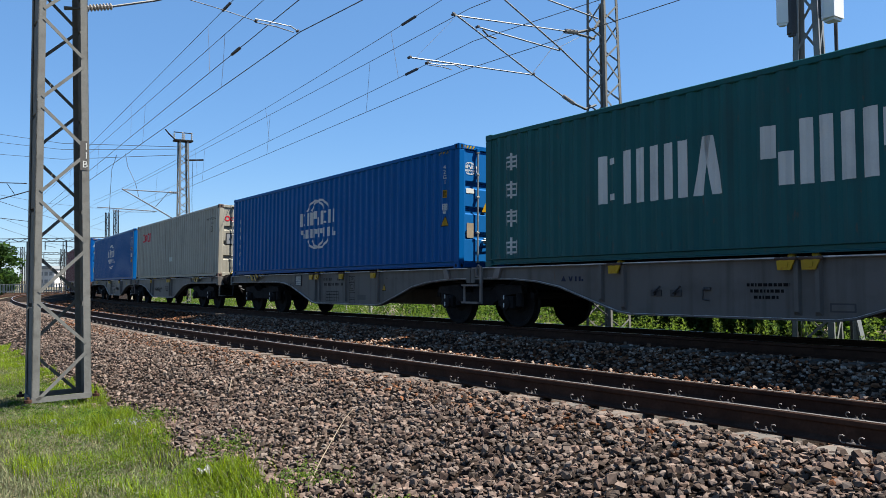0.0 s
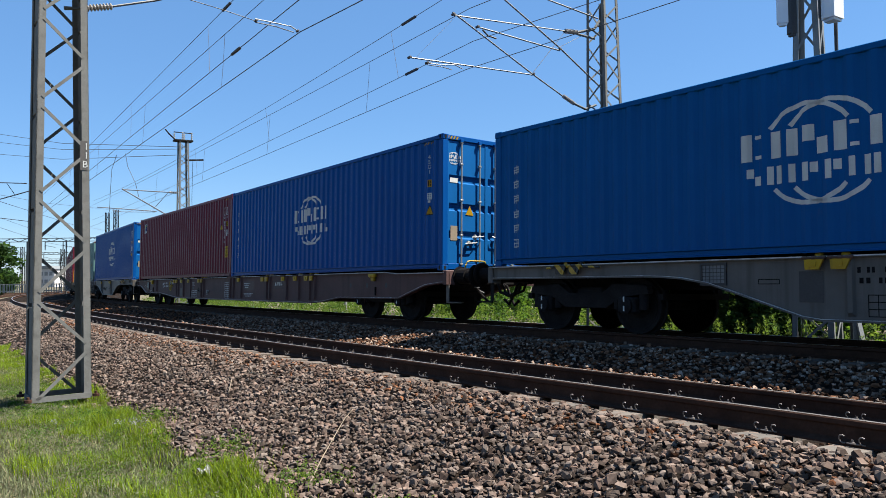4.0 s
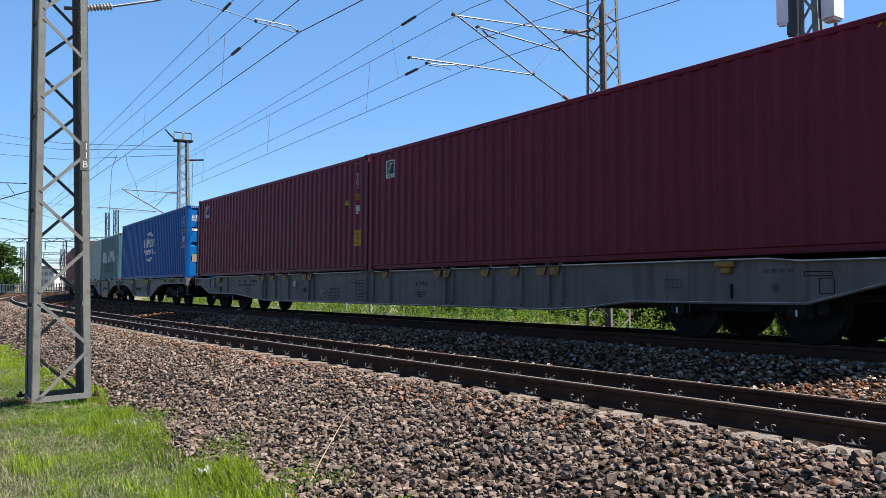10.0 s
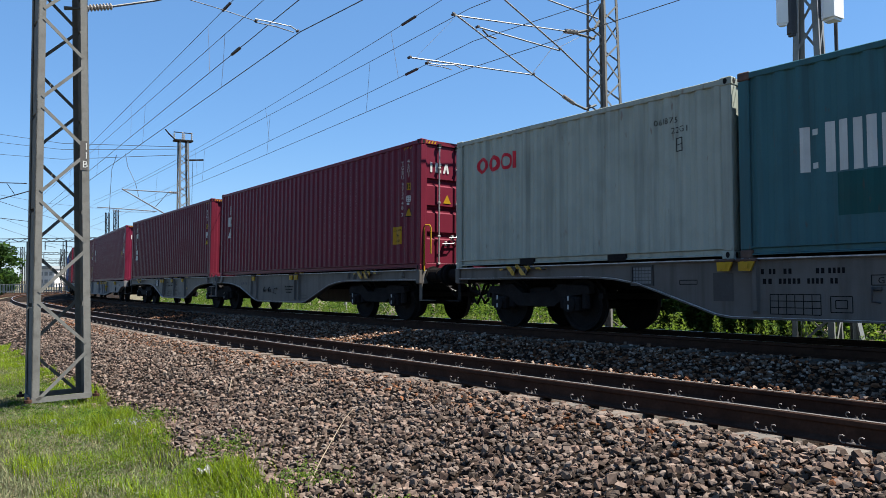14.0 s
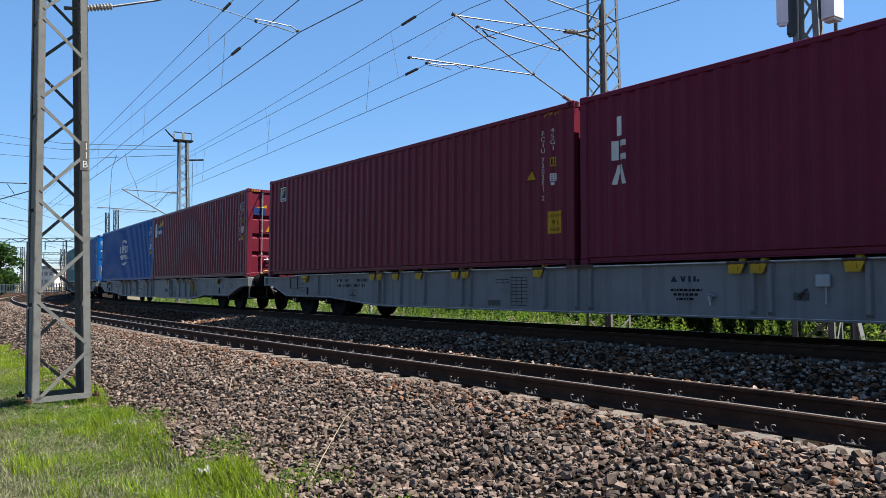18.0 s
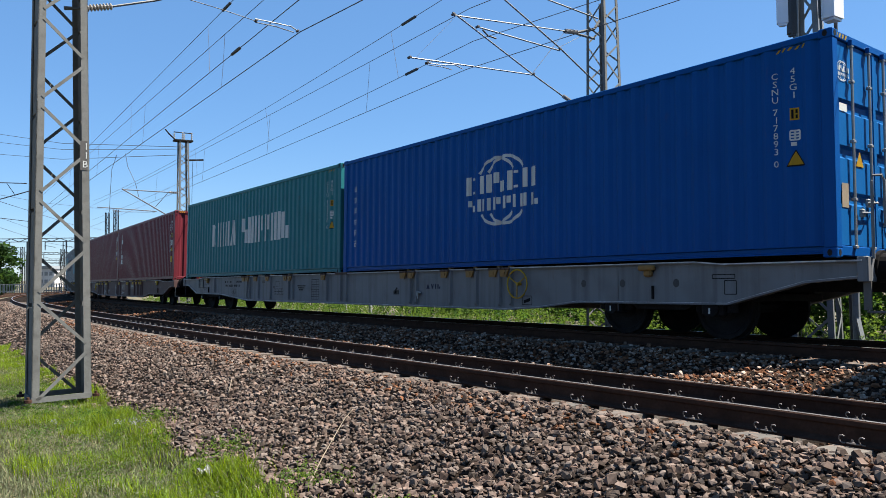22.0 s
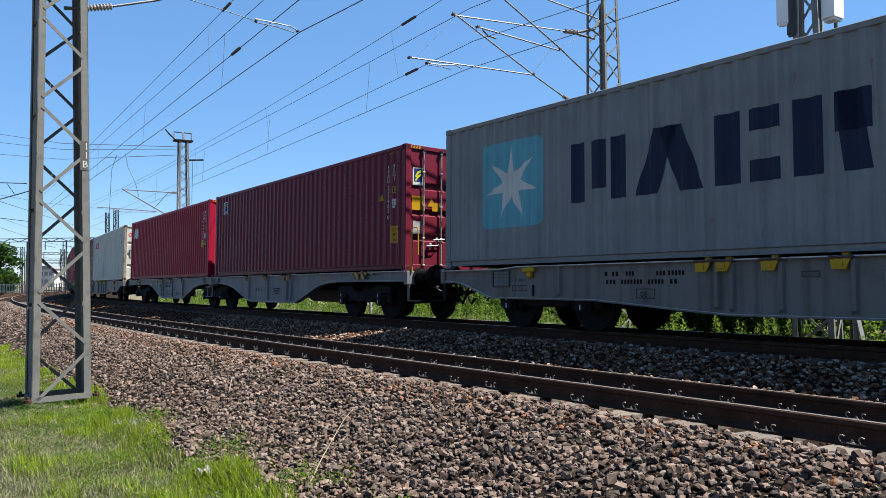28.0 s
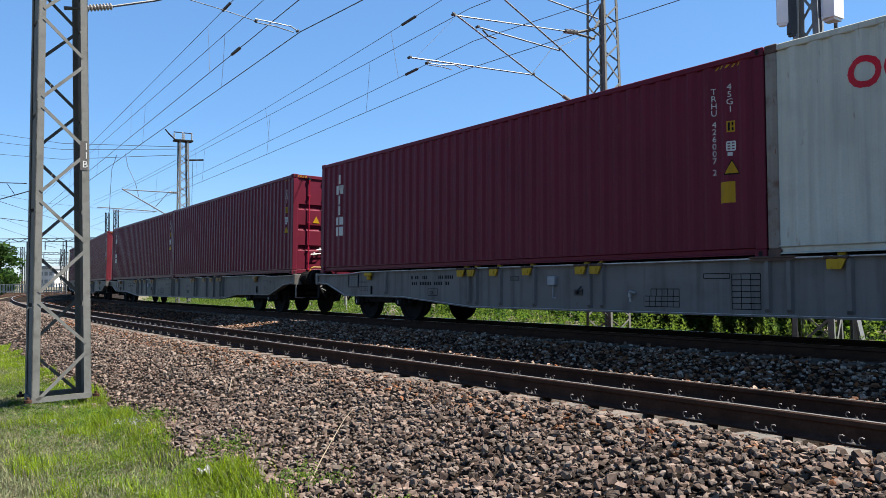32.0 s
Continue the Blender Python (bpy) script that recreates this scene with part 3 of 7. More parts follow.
def arc(cx, cz, r0, r1, a0, a1, squash=1.0, n=10):
    out = []
    for i in range(n):
        p, q = radians(a0 + (a1 - a0) * i / n), radians(a0 + (a1 - a0) * (i + 1) / n)
        out.append([(cx + squash * r * math.cos(t), cz + r * math.sin(t)) for r, t in ((r0, p), (r1, p), (r1, q), (r0, q))])
    return out


def globe(cx, cz, r):
    """Open globe rings above and below two rows of bars."""
    out = []
    for e in (1, -1):
        a, c = (36, 144) if e > 0 else (222, 318)
        out.append(arc(cx + 0.2 * r, cz, r * 0.91, r, a, c, 0.95))
        out.append(arc(cx - 0.2 * r, cz, r * 0.91, r, a, c, 0.95))
    wide = r * 3.1
    k = wide / 5 * 0.84
    out += strokes(cx - wide / 2, cz - 0.06 * r, [(k, "c"), (k, "o"), (k * 0.9, "s"), (k, "c"), (k, "o")], 0.6 * r, wide / 5 * 0.17)
    k = wide / 8 * 0.74
    out += strokes(cx - wide * 0.46, cz - 0.54 * r, [(k, "s"), (k, "h"), (k * 0.4, "i"), (k, "p"), (k, "p"), (k * 0.4, "i"), (k, "n"), (k, "g")], 0.36 * r, wide / 8 * 0.36)
    return out


def star(cx, cz, r, points=7):
    v = []
    for i in range(points * 2):
        q = r if i % 2 == 0 else r * 0.33
        t = math.pi / 2 + math.pi * i / points
        v.append((cx + q * math.cos(t), cz + q * math.sin(t)))
    out = [[(cx, cz), v[i - 1], v[i]] for i in range(len(v))]
    return out


def triangle(x, z, w):
    return [[(x - w / 2, z), (x + w / 2, z), (x, z + w * 0.92)]]


SIGNS = ((0.15, (0.5, 0.8, 0.2)), (0.35, (0.85, 0.15, 0.55)), (0.3, (0.9, 0.3, 0.65)), (0.4, (0.75, 0.45, 0.1)), (0.55, (0.9, 0.6, 0.3)), (0.2, (0.95, 0.5, 0.05)))


def squares(x, z, w, rows=4):
    """A column of small plain signs in place of painted characters."""
    out = []
    for i in range(rows):
        q = z - i * w * 1.62
        left, levels = SIGNS[i % len(SIGNS)]
        sign = [rect(x + 0.5 * w - 0.06 * w, q, x + 0.56 * w, q + w)]
        for k, v in enumerate(levels):
            a = left * w * (0.3 if k else 0.0)
            sign.append(rect(x + a, q + v * w * 0.88, x + w - a * 0.6, q + v * w * 0.88 + 0.11 * w))
        sign.append(rect(x + 0.08 * w, q + 0.05 * w, x + 0.18 * w, q + (0.55 + left) * w * 0.8))
        sign.append(rect(x + 0.83 * w, q + left * 0.6 * w, x + 0.93 * w, q + 0.85 * w))
        out.append(sign)
    return out


def container(spec):
    """A freight container in its own space: x forwards, its floor at z = 0, the camera's side at -y."""
    L, H, paint_ = spec["L"], spec["H"], spec["paint"]
    c = thing("shipping_container", spec["label"], "container", group="containers on the train")
    h = L / 2
    key = (L, H)

    def posts(b):
        b.box(0, POST, -0.075, 0.075, 0.118, H - 0.118, 0.012)

    def casting(b):
        b.box(-0.089, 0.089, -0.081, 0.081, -0.003, 0.118, 0.012)

    def hole(b):
        b.prism([(0.032 * math.cos(t * 0.785), 0.045 * math.sin(t * 0.785) + 0.058) for t in range(8)], -0.083, -0.079, "y")

    def end_hole(b):
        b.prism([(0.032 * math.cos(t * 0.785), 0.045 * math.sin(t * 0.785) + 0.058) for t in range(8)], 0.0875, 0.0915, "x")

    def side(b):
        bk = breaks(-h + POST, h - POST)
        y = GAUGE_SIDE - 0.012
        v = [(x, -(y - dip(x)), z) for x in bk for z in (0.16, H - 0.1)]
        b.add(v, [(2 * i, 2 * i + 2, 2 * i + 3, 2 * i + 1) for i in range(len(bk) - 1)])

    def rail_low(b):
        b.prism([(-GAUGE_SIDE + 0.006, 0.045), (-GAUGE_SIDE + 0.12, 0.045), (-GAUGE_SIDE + 0.12, 0.16), (-GAUGE_SIDE + 0.006, 0.16),
                 (-GAUGE_SIDE + 0.006, 0.145), (-GAUGE_SIDE + 0.045, 0.13), (-GAUGE_SIDE + 0.045, 0.07), (-GAUGE_SIDE + 0.006, 0.058)], -h + 0.1, h - 0.1, "x")

    def rail_top(b):
        b.box(-h + 0.1, h - 0.1, -GAUGE_SIDE + 0.004, -GAUGE_SIDE + 0.064, H - 0.1, H - 0.012, 0.01)

    def roof(b):
        n = int((L - 0.3) / 0.25)
        for i in range(n):
            x = -h + 0.15 + i * (L - 0.3) / n
            b.box(x, x + 0.17, -GAUGE_SIDE + 0.12, GAUGE_SIDE - 0.12, H - 0.03, H - 0.004)
        b.box(-h + 0.06, h - 0.06, -GAUGE_SIDE + 0.05, GAUGE_SIDE - 0.05, H - 0.05, H - 0.028)

    def floor_(b):
        comb = [(-h + 0.1, 0.11)]
        for i in range(int(L / 0.6)):
            x = -h + 0.4 + i * 0.6
            comb += [(x, 0.11), (x, 0.03), (x + 0.05, 0.03), (x + 0.05, 0.11)]
        b.prism(comb + [(h - 0.1, 0.11), (h - 0.1, 0.15), (-h + 0.1, 0.15)], -GAUGE_SIDE + 0.13, GAUGE_SIDE - 0.13, "y")

    part("floor", shared((key, "floor"), "floor", BLACK_STEEL, floor_), None, c)
    part("roof", shared((key, "roof"), "roof", paint_, roof), None, c)
    sd = shared((key, "side"), "side_panel", paint_, side)
    part("side_panel", sd, None, c, "corrugated steel side")
    part("side_panel", sd, None, c, "corrugated steel side", m=pose(0, 0, 0, 0, 0, 180))
    for nm, fill in (("bottom_rail", rail_low), ("top_rail", rail_top)):
        me = shared((key, nm), nm, paint_, fill)
        part(nm, me, None, c)
        part(nm, me, None, c, m=pose(0, 0, 0, 0, 0, 180))
    ps = shared((H, "post"), "corner_post", spec.get("posts", paint_), posts)
    cs, hl = shared("casting", "corner_casting", spec.get("castings", paint_), casting), shared("hole", "casting_hole", BLACK_STEEL, hole)
    for ex in (-1, 1):
        for ey in (-1, 1):
            part("corner_post", ps, None, c, m=pose(ex * h - (POST if ex > 0 else 0), ey * (GAUGE_SIDE - 0.078), 0))
            for z in (0.0, H - 0.116):
                q = part("corner_casting", cs, None, c, m=pose(ex * (h - 0.086), ey * (GAUGE_SIDE - 0.079), z))
                if ey < 0 and ex > 0:
                    part("casting_hole", hl, None, q)
                    part("casting_hole", shared("end_hole", "casting_hole", BLACK_STEEL, end_hole), None, q)

    def end_panel(b):
        y0, y1 = -GAUGE_SIDE + 0.155, GAUGE_SIDE - 0.155
        ys, y = [], y0
        while y < y1 - 0.02:
            for d, k in ((0.0, 0.0), (0.09, 0.0), (0.14, 1.0), (0.22, 1.0)):
                if y + d < y1:
                    ys.append((y + d, k))
            y += 0.265
        ys.append((y1, 0.0))
        v = [(h - 0.03 - 0.045 * k, yy, z) for yy, k in ys for z in (0.15, H - 0.11)]
        b.add(v, [(2 * i, 2 * i + 2, 2 * i + 3, 2 * i + 1) for i in range(len(ys) - 1)])

    def sill(b):
        b.box(h - 0.12, h - 0.008, -GAUGE_SIDE + 0.16, GAUGE_SIDE - 0.16, 0.02, 0.15, 0.01)

    def header(b):
        b.box(h - 0.12, h - 0.008, -GAUGE_SIDE + 0.16, GAUGE_SIDE - 0.16, H - 0.11, H - 0.008, 0.01)

    part("end_sill", shared((key, "sill"), "end_sill", paint_, sill), None, c)
    part("end_header", shared((key, "header"), "end_header", paint_, header), None, c)
    back = shared((key, "endp"), "end_panel", paint_, end_panel)
    part("end_panel", back, None, c, "corrugated end wall", m=pose(0, 0, 0, 0, 0, 180))
    if spec["end"] == "wall":
        part("end_panel", back, None, c, "corrugated end wall")
    else:
        edges = [0.16 + (H - 0.28) * q for q in (0.235, 0.46, 0.69)]

        def leaf(b):
            # pressed sheet: broad fields between sunk bands
            y1 = GAUGE_SIDE - 0.17
            prof = [(0.0, 0.16)]
            for e in edges:
                prof += [(0.0, e - 0.1), (0.04, e - 0.065), (0.04, e + 0.04), (0.0, e + 0.075)]
            prof += [(0.0, H - 0.12)]
            v = [(h - 0.035 - d, y, z) for d, z in prof for y in (0.012, y1)]
            b.add(v, [(2 * i, 2 * i + 1, 2 * i + 3, 2 * i + 2) for i in range(len(prof) - 1)])
            for y in (0.0, y1 - 0.02):
                b.box(h - 0.085, h - 0.024, y, y + 0.035, 0.155, H - 0.115)

        def rod(b):
            b.tube([(h + 0.012, 0, 0.13), (h + 0.012, 0, H - 0.12)], 0.019, 8)
            for z in (0.14, 0.75, 1.5, H - 0.62, H - 0.15):
                b.box(h - 0.022, h + 0.034, -0.036, 0.036, z - 0.02, z + 0.02, 0.006)

        def keeper(b):
            b.box(h - 0.02, h + 0.038, -0.045, 0.045, H - 0.15, H - 0.07, 0.01)

        def handle(b):
            b.tube([(h + 0.03, 0, 0.62), (h + 0.06, 0.06, 0.6), (h + 0.06, 0.36, 0.58)], 0.012, 6)
            b.box(h - 0.01, h + 0.045, 0.2, 0.27, 0.53, 0.64, 0.01)

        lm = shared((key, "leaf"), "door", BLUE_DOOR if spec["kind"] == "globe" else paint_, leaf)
        rm = shared((key, "rod"), "lock_rod", spec.get("rods", ROD), rod)
        km = shared((key, "keeper"), "rod_keeper", paint_ if spec["kind"] == "globe" else BLACK_STEEL, keeper)
        hm = shared((key, "handle"), "door_handle", ROD, handle)
        for ey in (-1, 1):
            d = part("door", lm, None, c, "pressed steel door leaf", m=pose(0, 0, 0) if ey > 0 else Matrix.Diagonal((1, -1, 1, 1)))
            for y in (0.22, 0.72):
                r = part("lock_rod", rm, None, d, "galvanised lock rod", m=pose(0, y, 0))
                part("rod_keeper", km, None, d, m=pose(0, y, 0))
                part("door_handle", hm, None, d, m=pose(0, y - (0.42 if y > 0.5 else 0.1), 0 if y > 0.5 else 0.14))
    if L < 7:
        def pocket(b):
            b.box(-0.18, 0.18, -GAUGE_SIDE - 0.001, -GAUGE_SIDE + 0.05, 0.025, 0.14)

        for x in (-1.02, 1.02):
            part("fork_pocket", shared("pocket", "fork_pocket", BLACK_STEEL, pocket), None, c, "dark forklift pocket", m=pose(x, 0, 0))
    markings(c, spec, h, H)
    return c


def markings(c, s, h, H):
    """Codes, signs and plain-shape emblems."""
    ink = s.get("ink", DECAL_WHITE)
    k = s.get("kind")
    code, size = s.get("code", ""), s.get("size", "45G1")
    if s.get("flat_code"):
        each("code_character", lines(code, h - s.get("fx", 1.45), H - 0.5, 0.088), on_side, ink, c)
        each("code_character", lines(size, h - 1.0, H - 0.66, 0.088), on_side, ink, c)
        for x, m_ in ((1.04, s["paint"]), (0.75, DECAL_YELLOW)) if k != "ring_words" else ((0.92, s["paint"]),):
            part("sign_edge", on_side([rect(h - x, H - 0.95, h - x + 0.13, H - 0.74)]), DECAL_BLACK, c)
            for dz in (0.015, 0.11):
                part("sign_field", on_side([rect(h - x + 0.015, H - 0.95 + dz, h - x + 0.115, H - 0.95 + dz + 0.085)], 0.007), m_, c)
    else:
        if code:
            each("code_character", lines(code, h - s.get("cx", 0.77), H - 0.5, 0.085, True), on_side, ink, c)
        each("code_character", lines(size, h - 0.52, H - 0.48, 0.085, True), on_side, ink, c)
        part("yellow_sign", on_side([rect(h - 0.56, H - 1.09, h - 0.45, H - 0.93)]), DECAL_YELLOW, c)
        part("sign_mark", on_side([rect(h - 0.54, H - 1.07, h - 0.515, H - 0.95), rect(h - 0.495, H - 1.07, h - 0.47, H - 1.02), rect(h - 0.495, H - 1.0, h - 0.47, H - 0.95)], 0.007), DECAL_BLACK, c)
        part("inspection_sign", on_side(net(h - 0.56, H - 1.35, h - 0.45, H - 1.23, 2, 3, 0.022) + [rect(h - 0.55, H - 1.43, h - 0.49, H - 1.38)]), ink, c)
    if s.get("tri", True):
        tx, tz = s.get("tri_at", (0.5, 1.7))
        part("warning_sign", on_side(triangle(h - tx, H - tz, 0.24)), DECAL_BLACK, c, "black-edged yellow warning triangle")
        part("warning_field", on_side(triangle(h - tx, H - tz + 0.02, 0.19), 0.006), DECAL_YELLOW, c)
    if s.get("stripes", True):
        st = [[(h - 0.75 + i * 0.085, H - 0.16), (h - 0.715 + i * 0.085, H - 0.16), (h - 0.675 + i * 0.085, H - 0.115), (h - 0.71 + i * 0.085, H - 0.115)] for i in range(5)]
        each("height_stripe", st, lambda p: on_side([p]), DECAL_YELLOW, c)
        for e in (-1, 1):
            st = [[(e * 0.98 - 0.12 + i * 0.08, H - 0.09), (e * 0.98 - 0.08 + i * 0.08, H - 0.09), (e * 0.98 - 0.05 + i * 0.08, H - 0.03), (e * 0.98 - 0.09 + i * 0.08, H - 0.03)] for i in range(4)]
            each("height_stripe", st, lambda p: on_end([p], h - 0.005), DECAL_YELLOW, c)
    if s.get("caution"):
        x, z = s["caution"]
        wide, tall = s.get("caution_size", (0.34, 0.4))
        part("caution_sign", on_side([rect(h - x - wide / 2, H - z - tall / 2, h - x + wide / 2, H - z + tall / 2)]), DECAL_YELLOW, c, "yellow height caution sign")
        if tall < 0.3:
            t = lines("CAUTION", h - x - 0.11, H - z + 0.02, 0.036)
        else:
            t = lines("CAUTION", h - x - 0.145, H - z + 0.095, 0.046) + lines("9'6", h - x - 0.065, H - z - 0.04, 0.08) + lines("HIGH", h - x - 0.095, H - z - 0.155, 0.062)
        each("sign_letter", t, lambda p: on_side(p, 0.007), DECAL_BLACK, c)
    if k == "globe":
        each("emblem_stroke", globe(-0.09, 0.52 * H, 0.68), on_side, DECAL_WHITE, c)
        each("painted_character", squares(-h + 0.48, H - 0.87, 0.17, 6), on_side, DECAL_WHITE, c)
        if s.get("disc"):
            part("door_sign", on_end(arc(-0.47, H - 0.42, 0.0, 0.075, 0, 360, n=12), h - 0.028), DECAL_WHITE, c, "small white round sign")
        else:
            each("door_emblem", globe(-0.9, H - 0.5, 0.13), lambda p: on_end(p, h - 0.028), DECAL_WHITE, c)
    if k == "words":
        w, z = s.get("k", 1.0), s.get("z", 0.94)
        q = 0.42 * w
        each("lettering_bar", strokes(-h + s.get("x", 2.8), z, [(q, "c"), (q, "h"), (0.17 * w, "i"), (q, "n"), (0.46 * w, "a"), 0.49 * w, (0.44 * w, "s"), (q, "h"), (0.17 * w, "i"), (q, "p"), (q, "p"),
                                                                (0.17 * w, "i"), (0.44 * w, "n"), (0.48 * w, "g")], s.get("tall", 0.86), 0.09 * w), on_side, DECAL_WHITE, c, "worn white painted bar")
        if s.get("signs", True):
            each("painted_character", squares(-h + 0.55, 1.82, 0.33, 4), on_side, DECAL_WHITE, c)
        if s["end"] != "wall":
            part("door_sign", on_end([rect(-0.95, H - 0.72, -0.62, H - 0.42)], h - 0.028), DECAL_WHITE, c)
    if k == "ring_words":
        x, z = -h + s.get("x", 1.05), H - s.get("z", 0.64)
        r = s.get("r", 0.205)
        p = [arc(x + r, z, 0.6 * r, r, 0, 360, n=14), arc(x + 3.1 * r, z, 0.5 * r, r, 0, 360, n=14), arc(x + 5.2 * r, z, 0.6 * r, r, 0, 360, n=14)]
        p.append([rect(x + 6.4 * r, z - r, x + 7.0 * r, z + r)])
        each("emblem", p, on_side, DECAL_RED, c, "red painted ring")
        if s["end"] == "doors":
            q = [arc(-0.9, H - 0.5, 0.06, 0.1, 0, 360, n=12), arc(-0.7, H - 0.52, 0.05, 0.1, 0, 360, n=12), arc(-0.49, H - 0.54, 0.06, 0.1, 0, 360, n=12)]
            each("door_emblem", q, lambda p: on_end(p, h - 0.028), DECAL_RED, c)
            if s.get("posts"):
                part("door_label", on_end([rect(-0.62, 1.72, -0.4, 2.0)], h - 0.026), DECAL_YELLOW, c)
                part("door_label", on_end([rect(-0.32, 1.72, -0.1, 2.0)], h - 0.026), DECAL_WHITE, c)
            part("door_pane", on_end([rect(-0.92, 1.18, -0.58, 1.55)], h - 0.028), GLASS_FAR, c, "grey glazed document frame")
            part("door_frame", on_end(net(-0.93, 1.17, -0.57, 1.56, 1, 1, 0.03), h - 0.026), DECAL_BLACK, c)
    if k == "star":
        part("emblem", on_side([[(-h + 1.13, 0.84), (-h + 1.23, 0.74), (-h + 2.65, 0.74), (-h + 2.75, 0.84), (-h + 2.75, 2.28), (-h + 2.65, 2.38), (-h + 1.23, 2.38), (-h + 1.13, 2.28)]]), DECAL_CYAN, c, "light blue square")
        part("star", on_side(star(-h + 1.94, 1.56, 0.72), 0.007), DECAL_WHITE, c, "white seven-pointed star")
        each("lettering_bar", strokes(-h + 3.44, 1.05, [(1.15, "m"), (1.2, "a"), (0.97, "e"), (0.97, "r"), (0.97, "s"), (1.0, "k")], 1.02, 0.17), on_side, DECAL_DARK, c, "dark navy painted bar")
    if k == "flag":
        part("emblem", on_side([rect(-h + 0.73, H - 0.7, -h + 1.07, H - 0.28)]), DECAL_WHITE, c)
        part("emblem_field", on_side([rect(-h + 0.76, H - 0.61, -h + 1.04, H - 0.31)], 0.007), DECAL_NAVY, c)
        for wave in ([(0.79, 0.53), (0.84, 0.43), (0.93, 0.37), (1.03, 0.33), (1.01, 0.39), (0.93, 0.43), (0.87, 0.48)], [(0.79, 0.6), (0.84, 0.52), (0.92, 0.46), (1.0, 0.43), (0.98, 0.48), (0.89, 0.53), (0.83, 0.6)]):
            part("emblem_mark", on_side([[(-h + 0.78 + 0.24 * (x - 0.79) / 0.24, H - z) for x, z in wave]], 0.01), LIME_PALE, c, "pale yellow wave")
        each("emblem_bar", strokes(-h + 0.765, H - 0.685, [(0.03, k) for k in "claren"], 0.055, 0.016), lambda p: on_side(p, 0.007), DECAL_NAVY, c)
        if s["end"] == "doors":
            part("door_emblem", on_end([rect(-1.0, H - 0.93, -0.7, H - 0.52)], h - 0.028), DECAL_WHITE, c)
            part("emblem_field", on_end([rect(-0.97, H - 0.85, -0.73, H - 0.55)], h - 0.025), DECAL_NAVY, c)
            for z in (0.83, 0.74):
                part("emblem_mark", on_end([[(-0.95, H - z), (-0.9, H - z), (-0.86, H - z + 0.07), (-0.75, H - z + 0.13), (-0.78, H - z + 0.17), (-0.88, H - z + 0.12)]], h - 0.022), LIME_PALE, c)
            each("door_label", [rect(-1.02, H - 1.5, -0.66, H - 1.18), rect(-0.45, H - 1.5, -0.22, H - 1.3)], lambda p: on_end([p], h - 0.028), DECAL_YELLOW, c, "yellow door label")
            part("door_label", on_end([rect(-0.99, H - 2.05, -0.76, H - 1.75)], h - 0.028), PLASTIC_GREY, c)
            part("door_label", on_end([rect(0.66, H - 2.05, 0.92, H - 1.92)], h - 0.028), DECAL_WHITE, c)
    if k == "bars_down":
        each("lettering_bar", sum([strokes(-h + (0.74 if k != "i" else 0.87), H - 0.6 - i * 0.27, [(0.34 if k != "i" else 0.1, k)], 0.23, 0.1) for i, k in enumerate("triton")], []), on_side, DECAL_WHITE, c, "white painted bar")
    if k == "three_down":
        each("lettering_bar", sum([strokes(-h + 0.68, H - 0.78 - i * 0.4, [(0.29, k)], 0.32, 0.1) for i, k in enumerate("tex")], []), on_side, DECAL_WHITE, c, "white painted bar")
        each("door_emblem", strokes(-0.98, H - 0.72, [(0.13, "t"), (0.16, "e"), (0.17, "x")], 0.22, 0.05), lambda p: on_end(p, h - 0.024), DECAL_WHITE, c)
    if k == "beacon":
        part("emblem", on_side([rect(-h + 0.30, H - 0.9, -h + 1.60, H - 0.42)]), DECAL_NAVY, c, "navy emblem field")
        part("emblem_mark", on_side([[(-h + 0.65, H - 0.55), (-h + 1.60, H - 0.5), (-h + 1.60, H - 0.25)]], 0.007), DECAL_YELLOW, c, "yellow light beam")
        part("emblem_tower", on_side([[(-h + 0.35, H - 0.95), (-h + 0.53, H - 0.95), (-h + 0.49, H - 0.35), (-h + 0.39, H - 0.35)]], 0.007), DECAL_WHITE, c)
        each("lettering_bar", strokes(-h + 0.63, H - 0.84, [(0.11, k) for k in "teacon"], 0.17, 0.04), lambda p: on_side(p, 0.007), DECAL_WHITE, c)
        part("door_emblem", on_end([rect(-1.0, H - 0.86, -0.58, H - 0.6)], h - 0.028), DECAL_NAVY, c)
        part("emblem_mark", on_end([[(-0.92, H - 0.62), (-0.56, H - 0.62), (-0.56, H - 0.52)]], h - 0.025), DECAL_YELLOW, c)
        part("door_sign", on_end(arc(-0.28, H - 0.75, 0.0, 0.13, 0, 360, n=14), h - 0.028), LIME, c, "lime green round sign")
    if k == "cai":
        for x in (0.55, 0.85):
            part("emblem", on_side([[(-h + x, H - 0.86), (-h + x + 0.16, H - 0.86), (-h + x + 0.32, H - 0.38), (-h + x + 0.14, H - 0.38)]]), DECAL_WHITE, c, "white slanting bar")
        for x in (1.2, 1.38):
            part("emblem", on_side([rect(-h + x, H - 0.86, -h + x + 0.09, H - 0.38)]), DECAL_WHITE, c, "white upright bar")
    if s.get("end_plate"):
        part("caution_sign", on_end([rect(0.42, 0.5, 0.7, 0.72)], h - 0.026), DECAL_YELLOW, c, "yellow caution sign on the end wall")
    if "chalk" in s:
        each("chalk_letter", lines(*s["chalk"]), lambda p: on_end(p, 0.0).moved(pose(0, -GAUGE_SIDE + 0.041, 0, 0, 0, -90)), DECAL_WHITE, c)
    for box_, m_ in s.get("patches", ()):
        part("paint_patch", on_side([rect(*box_)], 0.003), m_, c)
